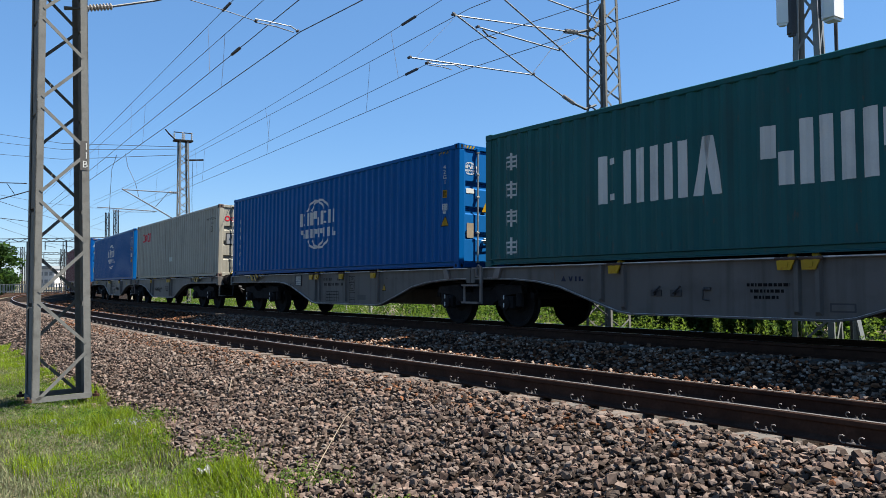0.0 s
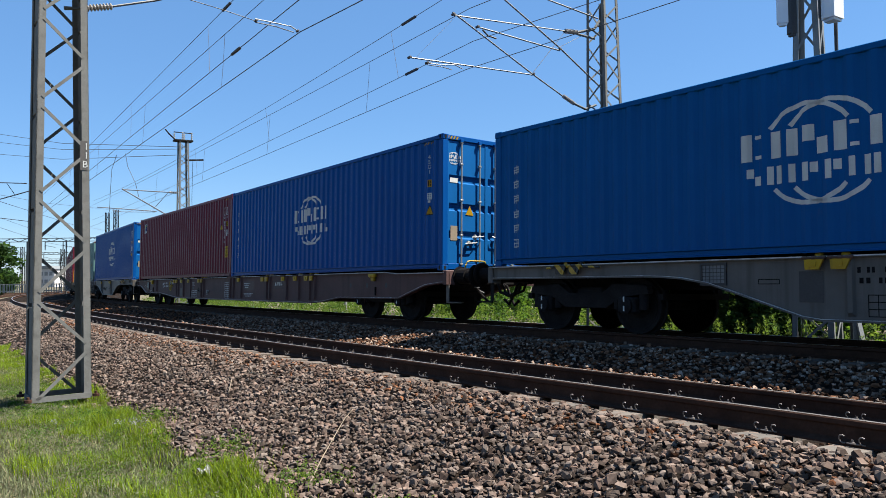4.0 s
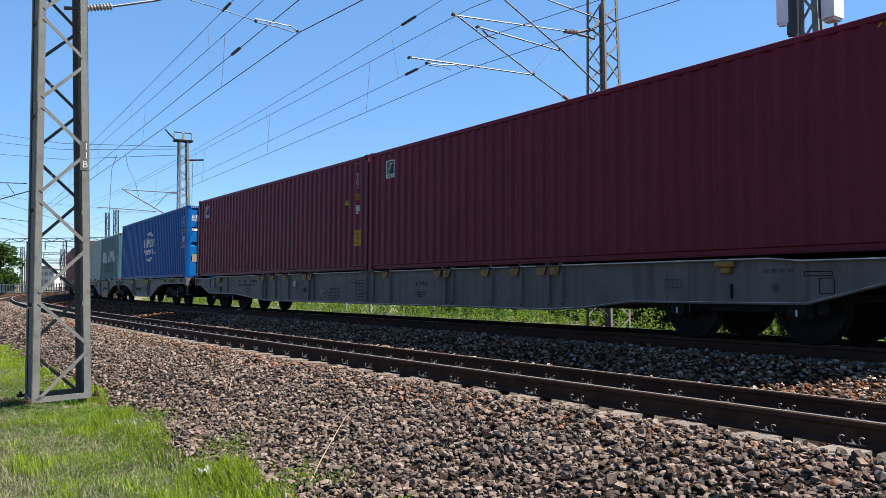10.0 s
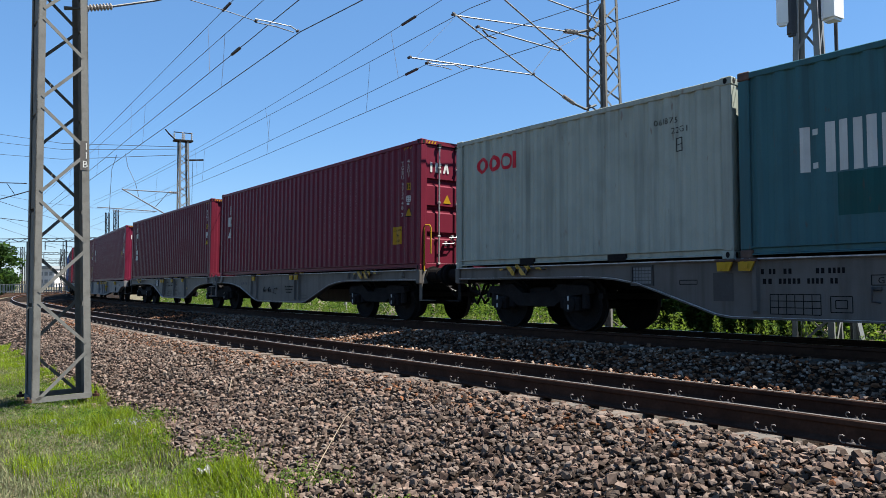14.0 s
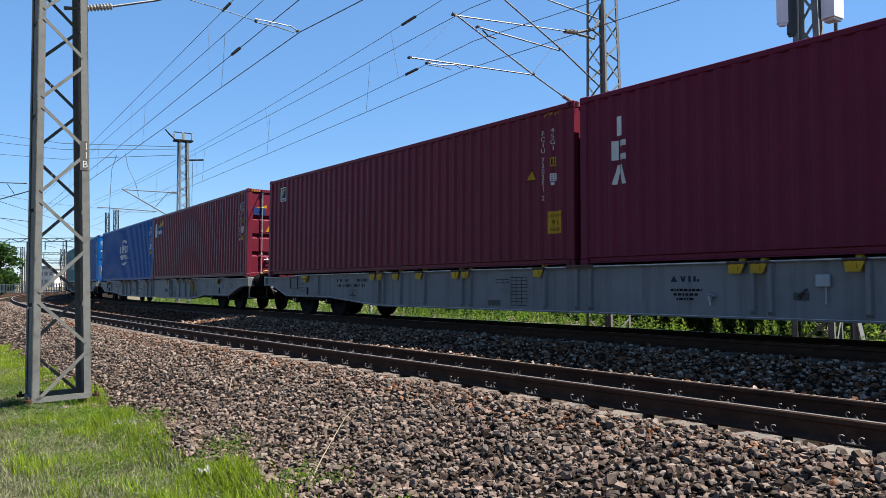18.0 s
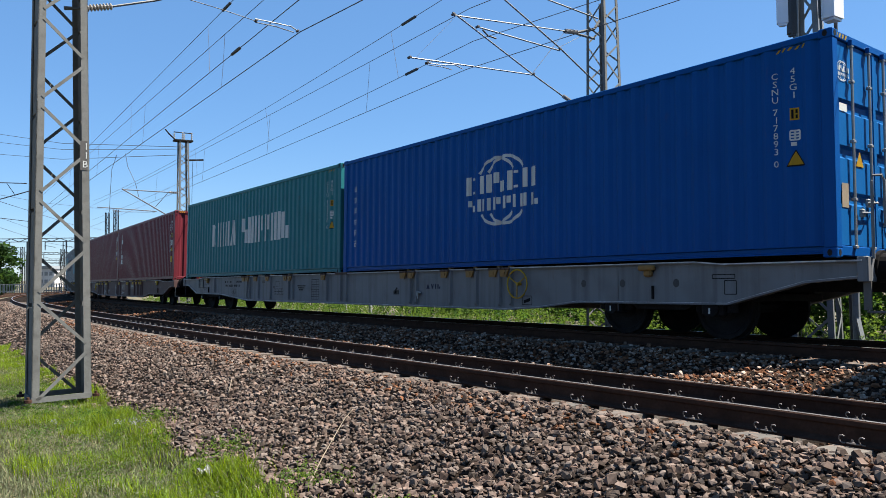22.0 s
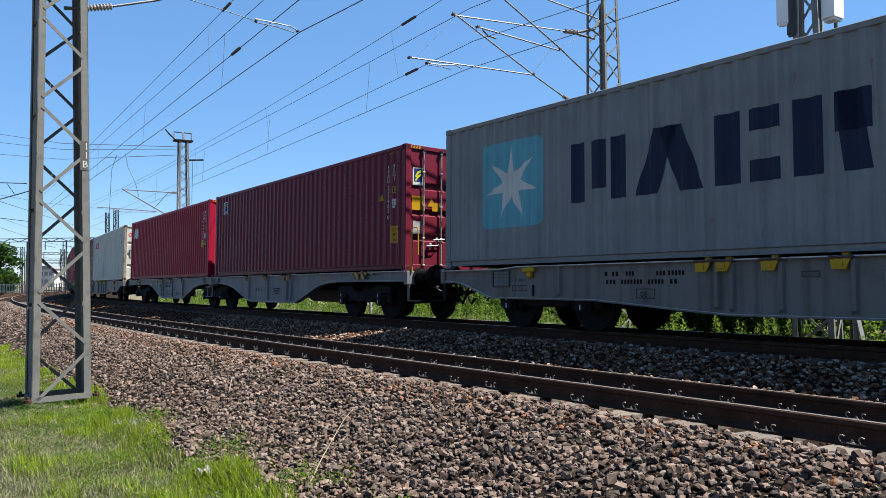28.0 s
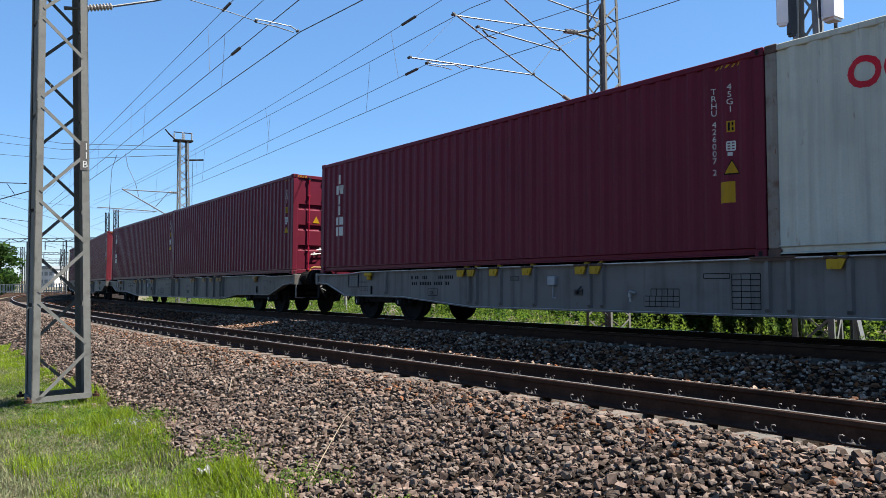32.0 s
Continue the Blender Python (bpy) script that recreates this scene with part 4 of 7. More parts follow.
    if s["end"] == "doors":
        y = 0.42

        def ticks(y0, z0, n, tall):
            return [rect(y0 + i * 0.62 * tall, z0, y0 + (i * 0.62 + 0.42) * tall, z0 + tall) for i in range(n)]

        if len(code) > 8:
            each("code_character", lines(code[:-2], y - 0.08, H - 0.6, 0.085) + lines(size, y + 0.3, H - 0.76, 0.085), lambda p: on_end(p, h - 0.026), ink, c)
            rows = []
        else:
            rows = [ticks(y, H - 0.58, 4, 0.085), ticks(y + 0.27, H - 0.58, 7, 0.085), ticks(y + 0.3, H - 0.74, 4, 0.085)]
        for z, n, q in ((1.78, 5, 6), (1.68, 0, 5), (1.58, 4, 6), (1.48, 0, 5), (1.34, 3, 6), (1.24, 0, 5), (1.14, 4, 6), (1.04, 0, 5)):
            rows += ([ticks(y, z, n, 0.04)] if n else []) + [ticks(y + 0.34, z, q, 0.055)]
        each("door_code_bar", rows, lambda p: on_end(p, h - 0.026), ink, c)
        part("door_warning", on_end(triangle(-0.47, 1.2 if k == "globe" else 1.5, 0.22), h - 0.026), DECAL_YELLOW, c)
        if k in ("globe", "words"):
            part("door_label", on_end([rect(-1.0, H - 1.02, -0.78, H - 0.92)], h - 0.028), DECAL_WHITE, c)
            part("door_label", on_end([rect(-0.98, 0.64, -0.8, 0.95)], h - 0.028), STRAW_LABEL, c, "tan customs plate")


# ---- container wagons ----
WHEEL_R = 0.46


def wheelset_fill(b):
    b.lathe([(-0.98, 0.07), (-0.8, 0.08), (0.8, 0.08), (0.98, 0.07)], 12, "y")
    for e in (-1, 1):
        pr = [(0.685, 0.49), (0.715, 0.49), (0.722, WHEEL_R), (0.82, WHEEL_R - 0.006), (0.82, 0.4), (0.785, 0.37), (0.77, 0.2), (0.81, 0.14), (0.81, 0.08), (0.68, 0.08), (0.68, 0.14), (0.715, 0.2), (0.71, 0.37), (0.685, 0.4), (0.685, 0.49)]
        b.lathe([(e * t, r) for t, r in pr], 22, "y")


def bogie_fill(b):
    for e in (-1, 1):
        y0, y1 = e * 0.93, e * 1.07
        y0, y1 = min(y0, y1), max(y0, y1)
        b.prism([(-1.28, 0.66), (-1.25, 0.78), (-0.6, 0.82), (-0.35, 0.66), (0.35, 0.66), (0.6, 0.82), (1.25, 0.78), (1.28, 0.66), (0.75, 0.6), (0.45, 0.42), (-0.45, 0.42), (-0.75, 0.6)], y0, y1, "y")
        for x in (-0.9, 0.9):
            b.box(x - 0.17, x + 0.17, min(e * 0.94, e * 1.14), max(e * 0.94, e * 1.14), 0.34, 0.6, 0.03)
            k = Build().lathe([(e * 1.08, 0.13), (e * 1.17, 0.13), (e * 1.18, 0.1)], 12, "y")
            b.add([(vx + x, vy, vz + WHEEL_R) for vx, vy, vz in k.v], k.f)
            for dx in (-0.25, 0.25):
                k = Build().lathe([(0.4, 0.075), (0.66, 0.075)], 10, "z")
                b.add([(vx + x + dx, vy + e * 1.0, vz) for vx, vy, vz in k.v], k.f)
    b.box(-0.3, 0.3, -0.95, 0.95, 0.5, 0.76, 0.04)
    for x in (-1.42, 1.42):
        b.box(x - 0.05, x + 0.05, -0.95, 0.95, 0.56, 0.66)


def axle_marks(b):
    b.box(-0.012, 0.012, -1.192, -1.186, -0.04, 0.04)


ROLLING = []


def bogie(parent, x, up=0.0):
    bg = part("bogie", shared("bogie", "bogie", BLACK_STEEL, bogie_fill), None, parent, "grimy black two-axle bogie", m=pose(x, 0, up))
    for dx in (-0.9, 0.9):
        for z in (0.42, 0.57):
            part("axle_box_mark", shared("axmark", "axle_box_mark", DECAL_WHITE, axle_marks), None, bg, m=pose(dx, 0, z))
    for dx in (-0.9, 0.9):
        w = part("wheelset", shared("wheelset", "wheelset", BLACK_STEEL, wheelset_fill, False), None, bg)
        w.matrix_parent_inverse = pose(dx, 0, WHEEL_R - 0.002)
        ROLLING.append(w)
    return bg


DECK = 1.138


def lock(parent, x, paint_, group=1):
    """Folding container lock on the sill's edge."""

    def fill(b):
        for i in range(group):
            q = i * 0.32
            v = [(q - 0.12, DECK - 0.03), (q + 0.12, DECK - 0.03), (q + 0.06, DECK - 0.16), (q - 0.11, DECK - 0.16)]
            b.add([(x, y, z) for y in (-1.3, -1.268) for x, z in v], [(0, 1, 2, 3), (7, 6, 5, 4), (0, 4, 5, 1), (1, 5, 6, 2), (2, 6, 7, 3), (3, 7, 4, 0)])
            b.box(q - 0.05, q + 0.03, -1.315, -1.3, DECK - 0.12, DECK - 0.06)
            b.box(q - 0.05, q + 0.05, -1.16, -1.06, DECK, DECK + 0.06, 0.015)

    def hinge(b):
        for i in range(group):
            q = i * 0.32
            b.tube([(q - 0.15, -1.285, DECK - 0.012), (q + 0.15, -1.285, DECK - 0.012)], 0.02, 7)
            for d in (-0.11, 0.0, 0.11):
                b.tube([(q + d - 0.025, -1.285, DECK - 0.012), (q + d + 0.025, -1.285, DECK - 0.012)], 0.027, 7)
            b.box(q - 0.14, q + 0.14, -1.285, -1.2, DECK - 0.022, DECK - 0.006)

    me = shared(("lock", group), "container_lock", paint_, fill)
    k = part("container_lock", me, None, parent, "folding container lock", m=pose(x, 0, 0))
    part("hinge", shared(("hinge", group), "hinge", HAZARD if paint_ is HAZARD else RUSTY, hinge), None, k, "rusty hinge bar")


def sill_shape(kind, x0, x1, flip=False):
    """Outline of a side sill in x and z, from the rear end to the front end."""
    if kind == "long":
        e = DECK - 0.042
        return [(x0 + 2.25, DECK), (x0 + 1.7, e), (x0, e), (x0, 0.88), (x0 + 0.55, 0.85), (x0 + 1.45, 0.56), (x0 + 4.0, 0.54), (x0 + 5.6, 0.42), (x0 + 6.4, 0.365),
                (x1 - 6.4, 0.365), (x1 - 5.5, 0.42), (x1 - 4.6, 0.53), (x1 - 1.8, 0.54), (x1 - 0.7, 0.84), (x1, 0.9), (x1, e), (x1 - 1.85, e), (x1 - 2.3, DECK)]
    mid_ = [(-5.9, 0.925), (-5.3, 0.905), (-4.75, 0.86), (-4.2, 0.765), (-3.57, 0.56), (-2.95, 0.37), (-2.7, 0.335), (0.42, 0.335), (0.66, 0.37), (1.59, 0.68), (2.0, 0.81), (2.43, 0.885), (2.75, 0.91), (3.1, 0.922)]
    if flip:
        mid_ = [(0.36 - x, z) for x, z in mid_[::-1]]
    return [(x0, DECK), (x0, 0.925)] + mid_ + [(x1, 0.922), (x1, DECK)]


def net(x0, z0, x1, z1, nx, nz, t=0.011):
    """Lines of a painted table or of a mesh pocket."""
    out = [rect(x0, z0 + (z1 - z0) * i / nz - t / 2, x1, z0 + (z1 - z0) * i / nz + t / 2) for i in range(nz + 1)]
    return out + [rect(x0 + (x1 - x0) * i / nx - t / 2, z0, x0 + (x1 - x0) * i / nx + t / 2, z1) for i in range(nx + 1)]


def wagon(kind, paint_, label, x0, x1, coupled, flip=False, bow=True, pair=0):
    """A container wagon, or one half of a jointed one, in its own space: x forwards, rail top at z = 0.
    x0, x1: its ends; coupled: which ends have buffers (-1, 1); flip: the joint is at the front."""
    w = thing("container_wagon", label, "wagon", group="wagons of the train")
    shape = sill_shape(kind, x0, x1, flip)
    low = shape[3:-3] if kind == "long" else shape[1:-1]
    top = [shape[2], shape[1], shape[0], shape[-1], shape[-2], shape[-3]] if kind == "long" else [shape[0], shape[-1]]

    def sill(b):
        b.prism(shape, -1.2, -1.165, "y")
        for (xa, za), (xb, zb) in zip(low[:-1], low[1:]):
            b.prism([(xa, za - 0.012), (xb, zb - 0.012), (xb, zb + 0.012), (xa, za + 0.012)], -1.235, -1.08, "y")
        for (xa, za), (xb, zb) in zip(top[:-1], top[1:]):
            b.prism([(xa, za - 0.014), (xb, zb - 0.014), (xb, zb + 0.006), (xa, za + 0.006)], -1.258, -1.06, "y")

    key = (kind, x0, x1, flip)
    me = shared((key, "sill"), "side_sill", paint_, sill)
    near_sill = part("side_sill", me, None, w, "deep steel side sill")

    def top_lip(b):
        for (xa, za), (xb, zb) in zip(top[:-1], top[1:]):
            b.prism([(xa, za - 0.004), (xb, zb - 0.004), (xb, zb + 0.012), (xa, za + 0.012)], -1.264, -1.225, "y")

    def low_lip(b):
        for (xa, za), (xb, zb) in zip(low[:-1], low[1:]):
            b.prism([(xa, za + 0.012), (xb, zb + 0.012), (xb, zb + 0.018), (xa, za + 0.018)], -1.24, -1.2, "y")

    # thin added strips, pale to draw the glint along both flanges
    part("deck_edge", shared((key, "top_lip"), "deck_edge", SKYLIT_EDGE, top_lip), None, near_sill, "pale deck edge with sky light in its colour")
    part("flange_edge", shared((key, "low_lip"), "flange_edge", SKYLIT_EDGE, low_lip), None, near_sill, "pale flange edge with sky light in its colour")

    def far_sill(b):
        sill(b)
        b.v = [(x, -y, z) for x, y, z in b.v]

    part("side_sill", shared((key, "far"), "side_sill", paint_, far_sill), None, w)

    def deck(b):
        b.box(x0 + 0.1, x1 - 0.1, -0.16, 0.16, 0.72, DECK - 0.06)
        n = int((x1 - x0) / 1.5)
        for i in range(n + 1):
            x = x0 + 0.2 + i * (x1 - x0 - 0.4) / n
            b.box(x - 0.08, x + 0.08, -1.16, 1.16, DECK - 0.2, DECK - 0.03)
        for x in (x0, x1):
            b.box(x - 0.06, x + 0.06, -1.24, 1.24, 0.86, DECK - 0.005, 0.01)

    part("underframe", shared((key, "deck"), "underframe", BLACK_STEEL, deck), None, w, "dark cross members and centre beam")

    def beam_end(b):
        b.box(-0.065, 0.065, -0.122, 0.122, 0.84, DECK + 0.01, 0.012)

    for x in (x0, x1):
        for y in (-1.1225, 1.1225):
            part("beam_end", shared("beam_end", "beam_end", paint_, beam_end), None, w, m=pose(x, y, 0))
    # buffers, hook and hoses
    for e in coupled:
        xe = x1 if e > 0 else x0
        for y in (-0.875, 0.875):
            def buf(b):
                b.lathe([(0.05, 0.2), (0.1, 0.2), (0.1, 0.165), (0.38, 0.16), (0.38, 0.13), (0.6, 0.13), (0.6, 0.2), (0.625, 0.235), (0.655, 0.235), (0.67, 0.18)], 16, "x")

            part("buffer", shared("buffer", "buffer", GREASE, buf, False), None, w, "dark greasy round buffer", m=pose(xe, y, 1.03, 0, 0, 0 if e > 0 else 180))

        def hook(b):
            b.tube([(0.0, 0, 0.98), (0.3, 0, 0.98), (0.42, 0, 0.93), (0.44, 0, 1.02)], 0.045, 7)
            b.tube([(0.3, 0.07, 0.93), (0.42, 0.07, 0.7), (0.66, 0.03, 0.62)], 0.03, 6)
            b.tube([(0.3, -0.07, 0.93), (0.42, -0.07, 0.7), (0.66, -0.03, 0.62)], 0.03, 6)

        part("coupling_hook", shared("hook", "coupling_hook", BLACK_STEEL, hook), None, w, m=pose(xe, 0, 0, 0, 0, 0 if e > 0 else 180))

        def hose(b):
            b.tube([(0.02, 0.3, 0.9), (0.2, 0.31, 0.82), (0.34, 0.3, 0.58), (0.5, 0.26, 0.42), (0.68, 0.22, 0.52)], 0.03, 6)

        def second_hose(b):
            b.tube([(0.02, -0.45, 0.86), (0.15, -0.46, 0.74), (0.3, -0.44, 0.6), (0.42, -0.4, 0.5)], 0.026, 6)

        for nm, fill in (("hose", hose), ("second_hose", second_hose)):
            part("brake_hose", shared(nm, "brake_hose", GREASE, fill), None, w, m=pose(xe, 0, 0, 0, 0, 0 if e > 0 else 180))

        def cock(b):
            b.box(0.06, 0.14, -0.5, -0.4, 0.78, 0.86, 0.01)
            b.tube([(0.1, -0.45, 0.76), (0.16, -0.3, 0.68)], 0.012, 5)

        part("brake_cock", shared("cock", "brake_cock", WAGON_WHITE, cock), None, w, "pale brake cock", m=pose(xe, 0, 0, 0, 0, 0 if e > 0 else 180))

        def step(b):
            b.bar((0.02, -1.16, 1.1), (0.02, -1.16, 0.5), 0.09, 0.02)
            b.tube([(0.02, -1.16, 0.55), (0.02, -1.16, 0.48), (0.42, -1.12, 0.48)], 0.018, 6)
            b.box(0.02, 0.42, -1.2, -1.05, 0.475, 0.49)

        part("shunter_step", shared("step", "shunter_step", WAGON_GREY if e > 0 else BLACK_STEEL, step), None, w, "grey steel shunter's step" if e > 0 else "black steel shunter's step", m=pose(xe, 0, 0) if e > 0 else pose(xe, 0, 0) @ Matrix.Diagonal((-1, 1, 1, 1)))

        def grab(b):
            b.tube([(0.08, -1.12, 1.12), (0.08, -1.12, 2.06), (0.08, -1.1, 2.13), (0.16, -1.04, 2.13), (0.18, -1.02, 2.06), (0.18, -1.02, 1.5)], 0.018, 6)

        def rail_bow(b):
            b.tube([(0.1, -0.8, 1.1), (0.16, -0.8, 1.26), (0.16, -0.76, 1.33), (0.16, -0.7, 1.35), (0.16, -0.34, 1.35), (0.16, -0.28, 1.33), (0.16, -0.24, 1.26), (0.1, -0.24, 1.1)], 0.018, 6)

        yl = WAGON_WHITE if pair == 9 else YELLOW
        if not bow:
            part("grab_rail", shared(("grab", yl.name), "grab_rail", yl, grab), None, w, "pale steel grab rail" if pair == 9 else "yellow grab rail", m=pose(xe, 0, 0, 0, 0, 0 if e > 0 else 180))
        else:
            part("grab_rail", shared("bow", "grab_rail", YELLOW, rail_bow), None, w, "yellow bent grab rail", m=pose(xe, 0, 0, 0, 0, 0 if e > 0 else 180))
    sill_details(w, kind, paint_, x0, x1, flip, pair)
    return w


def rib_fill(b, foot):
    """A pressed upright stiffener: a narrow face with sloping flanks that run out on the sill."""
    z0, z1 = foot, DECK - 0.02
    v = [(-0.05, -1.2, z0), (-0.028, -1.255, z0 + 0.05), (0.028, -1.255, z0 + 0.05), (0.05, -1.2, z0), (-0.05, -1.2, z1), (-0.028, -1.256, z1), (0.028, -1.256, z1), (0.05, -1.2, z1)]
    b.add(v, [(0, 1, 2, 3), (7, 6, 5, 4), (0, 4, 5, 1), (1, 5, 6, 2), (2, 6, 7, 3), (3, 7, 4, 0)])


def saddle_fill(b):
    """Worn landing plate on the deck between two containers."""
    b.box(-0.32, 0.32, -1.29, -1.12, DECK + 0.006, DECK + 0.03, 0.006)
    b.box(-0.3, 0.3, -1.275, -1.26, DECK - 0.03, DECK + 0.01)


def valve_fill(b):
    b.tube([(-0.05, -1.22, 0.66), (0.0, -1.28, 0.69), (0.06, -1.22, 0.66)], 0.022, 7)
    b.lathe([(0.0, 0.03), (0.06, 0.03), (0.07, 0.018)], 8, "z")
    b.v[-24:] = [(x, y - 1.27, z + 0.6) for x, y, z in b.v[-24:]]
    b.tube([(0.0, -1.26, 0.62), (0.01, -1.27, 0.53)], 0.014, 6)


def lever_fill(b):
    b.box(-0.1, 0.1, -1.215, -1.2, 0.62, 0.72, 0.004)
    b.tube([(-0.04, -1.23, 0.66), (0.02, -1.26, 0.7), (0.1, -1.25, 0.77)], 0.016, 6)
    b.lathe([(0.0, 0.035), (0.03, 0.035)], 8, "y")
    b.v[-16:] = [(x - 0.03, y - 1.245, z + 0.67) for x, y, z in b.v[-16:]]


def crank_fill(b):
    b.tube([(0.0, -1.24, 0.74), (0.0, -1.27, 0.72), (-0.01, -1.27, 0.58), (0.09, -1.26, 0.57)], 0.014, 6)
    b.box(-0.03, 0.09, -1.24, -1.2, 0.71, 0.76, 0.008)


def box_fill(b):
    b.box(-0.09, 0.09, -1.27, -1.2, 0.79, 0.95, 0.01)
    b.tube([(0.03, -1.24, 0.8), (0.035, -1.25, 0.58), (0.1, -1.25, 0.57)], 0.012, 6)


def hook_fill(b):
    """Yellow load hook that hangs over the sill's edge."""
    b.box(-0.16, 0.13, -1.31, -1.22, DECK - 0.11, DECK - 0.02, 0.02)
    b.box(-0.07, 0.07, -1.29, -1.21, DECK - 0.2, DECK - 0.1, 0.02)


def chain_fill(b):
    """Striped securing rope that lies along the sill's edge."""
    pts = [(x, -1.275, DECK - 0.025 - 0.05 * abs(x - 0.16) ** 1.5 + 0.006 * math.sin(40 * x)) for x in np.linspace(-0.33, 0.85, 14)]
    b.tube(pts, 0.018, 6)


HALF_FRONT = dict(locks=((-2.95, 1), (-0.16, 2)), ribs=(-3.27, -2.82, -0.05, 0.22, 3.05, 3.35, 5.55), mark=(-4.17, 0.86, 0.52, 0.085), levers=(-2.22, -1.87), cranks=(-1.38,), lines=(-0.75, 0.6, 0.6, 0.25),
                  plates=((0.35, 0.44, 0.66, 0.555),), rope=3.75)
HALF_OTHER = dict(locks=((-2.99, 1), (-1.46, 1), (-0.1, 2)), ribs=(-2.86, -1.36, 0.02, 0.3), mark=(-2.36, 0.67, 0.54, 0.1), lines=(-0.97, 0.58, 0.51, 0.22), rope=4.2, triangle=(2.35, 0.985))
HALF_REAR = dict(locks=((-0.2, 2), (1.47, 1), (3.02, 1)), ribs=(-0.07, 0.18, 1.59, 3.14), mesh=(-1.33, 0.83, 0.37, 0.25, True), numbers=(0.37, 0.81, 1.15), table=((0.51, 0.41, 1.19, 0.66, 7, 3),),
                 frames=((1.75, 0.92, 2.02, 1.04), (1.74, 0.69, 2.0, 0.89), (1.8, 0.74, 1.94, 0.84), (1.75, 0.5, 2.03, 0.64), (1.75, 0.37, 2.03, 0.46), (-1.66, 0.83, -1.44, 0.89)), sign=(1.81, 0.945),
                 hatch=((2.16, 0.46, 2.55, 0.58),), triangle=(3.38, 0.68), rope=-4.3, length=(3.55, 0.95))
HALF_REAR_OLD = dict(locks=((-0.11, 2), (3.03, 1)), ribs=(0.3, 3.18, 3.5), mesh=(-1.73, 0.81, 0.35, 0.26, False), numbers=(0.37, 0.8, 1.1), table=((0.49, 0.4, 1.15, 0.66, 6, 3),), frames=((1.27, 0.44, 1.53, 0.64), (1.33, 0.49, 1.47, 0.59), (1.75, 0.78, 2.05, 0.9), (-0.89, 0.8, -0.6, 0.86)),
                     sign=(1.82, 0.8), hatch=((-0.34, 0.56, -0.03, 0.96),), cranks=(1.78,), levers=(2.25, 2.49), triangle=(4.65, 0.89), rope=-4.4, lines=(2.77, 0.62, 0.2, 0.28))
LONG = dict(locks=((-6.37, 2), (-5.38, 1), (-4.48, 1), (-3.2, 2), (3.0, 2), (4.55, 1), (5.39, 1), (6.1, 2)),
            ribs=(-9.18, -6.19, -5.96, -5.26, -4.35, -3.06, -2.79, 0.03, 0.33, 3.2, 3.45, 4.68, 5.52, 6.22, 6.54), saddle=0.12, numbers=(-8.2, 0.81, 1.5), sign=(-7.52, 0.61),
            frames=((-7.58, 0.59, -7.24, 0.73), (10.94, 0.68, 11.12, 0.87), (10.75, 0.9, 11.1, 0.955)), mesh=(-10.87, 0.79, 0.42, 0.27, False), length=(-10.3, 0.87), hooks=(9.68, -9.87), holes=((10.37, 0.75),), seams=(9.06, -1.97))
LONG_GREY = dict(LONG, locks=LONG["locks"] + ((0.95, 1),), ribs=LONG["ribs"] + (1.08,), plates=((-5.0, 0.88, -4.76, 0.97),), boxes=(-3.9,), levers=(-3.32,), valves=(-2.2,), table=((-1.98, 0.46, -1.35, 0.62, 6, 2), (-1.85, 0.62, -1.35, 0.73, 5, 1), (-0.94, 0.88, -0.53, 0.95, 1, 1), (-0.5, 0.45, -0.08, 0.94, 3, 6)),
                 mark=(2.06, 0.8, 0.5, 0.085), lines=(2.1, 0.55, 0.42, 0.14), slots=((10.2, 0.93),), cargo=((8.64, 0.75, 8.92, 0.87),))
LONG_BROWN = dict(LONG, locks=LONG["locks"] + ((0.95, 1),), ribs=LONG["ribs"] + (1.07,), wheel=(-6.83, 0.86, 0.2), plates=((-5.76, 0.44, -5.45, 0.78),), frames=((-4.2, 0.87, -3.92, 0.99),), sign=(-4.13, 0.89), hatch=((-4.16, 0.73, -4.0, 0.83),),
                  table=((-4.27, 0.42, -3.63, 0.68, 6, 3), (-0.57, 0.42, -0.11, 0.96, 3, 8)), levers=(-3.36,), valves=(-2.24,), panels=((1.25, 0.7, 2.12, 1.0), (3.6, 0.75, 4.5, 1.0)), panel_lines=((1.28, 0.78, 0.5, 0.18), (1.28, 0.5, 0.75, 0.12)), mark=(3.8, 0.85, 0.55, 0.1), holes=((8.5, 0.84), (9.32, 0.84), (10.2, 0.84)),
                  seams=(2.41, -1.97, 9.2))
LONG_PALE = dict(LONG, locks=LONG["locks"] + ((-0.83, 1),), ribs=LONG["ribs"] + (-0.72,), table=((-1.63, 0.46, -1.2, 0.98, 3, 8), (-2.05, 0.88, -1.69, 0.94, 2, 1)), wheel=(6.78, 0.84, 0.265), tilt=(6.83, 0.46))
LONG_FIRST = dict(LONG_PALE, mark=(1.88, 0.87, 0.5, 0.085), lines=(1.88, 0.6, 0.53, 0.2), hatch=((-2.28, 0.44, -1.92, 0.55),), valves=(2.57,), levers=(3.85,), boxes=(4.15,), slots=((10.08, 0.98),), seams=(1.37, 9.02))
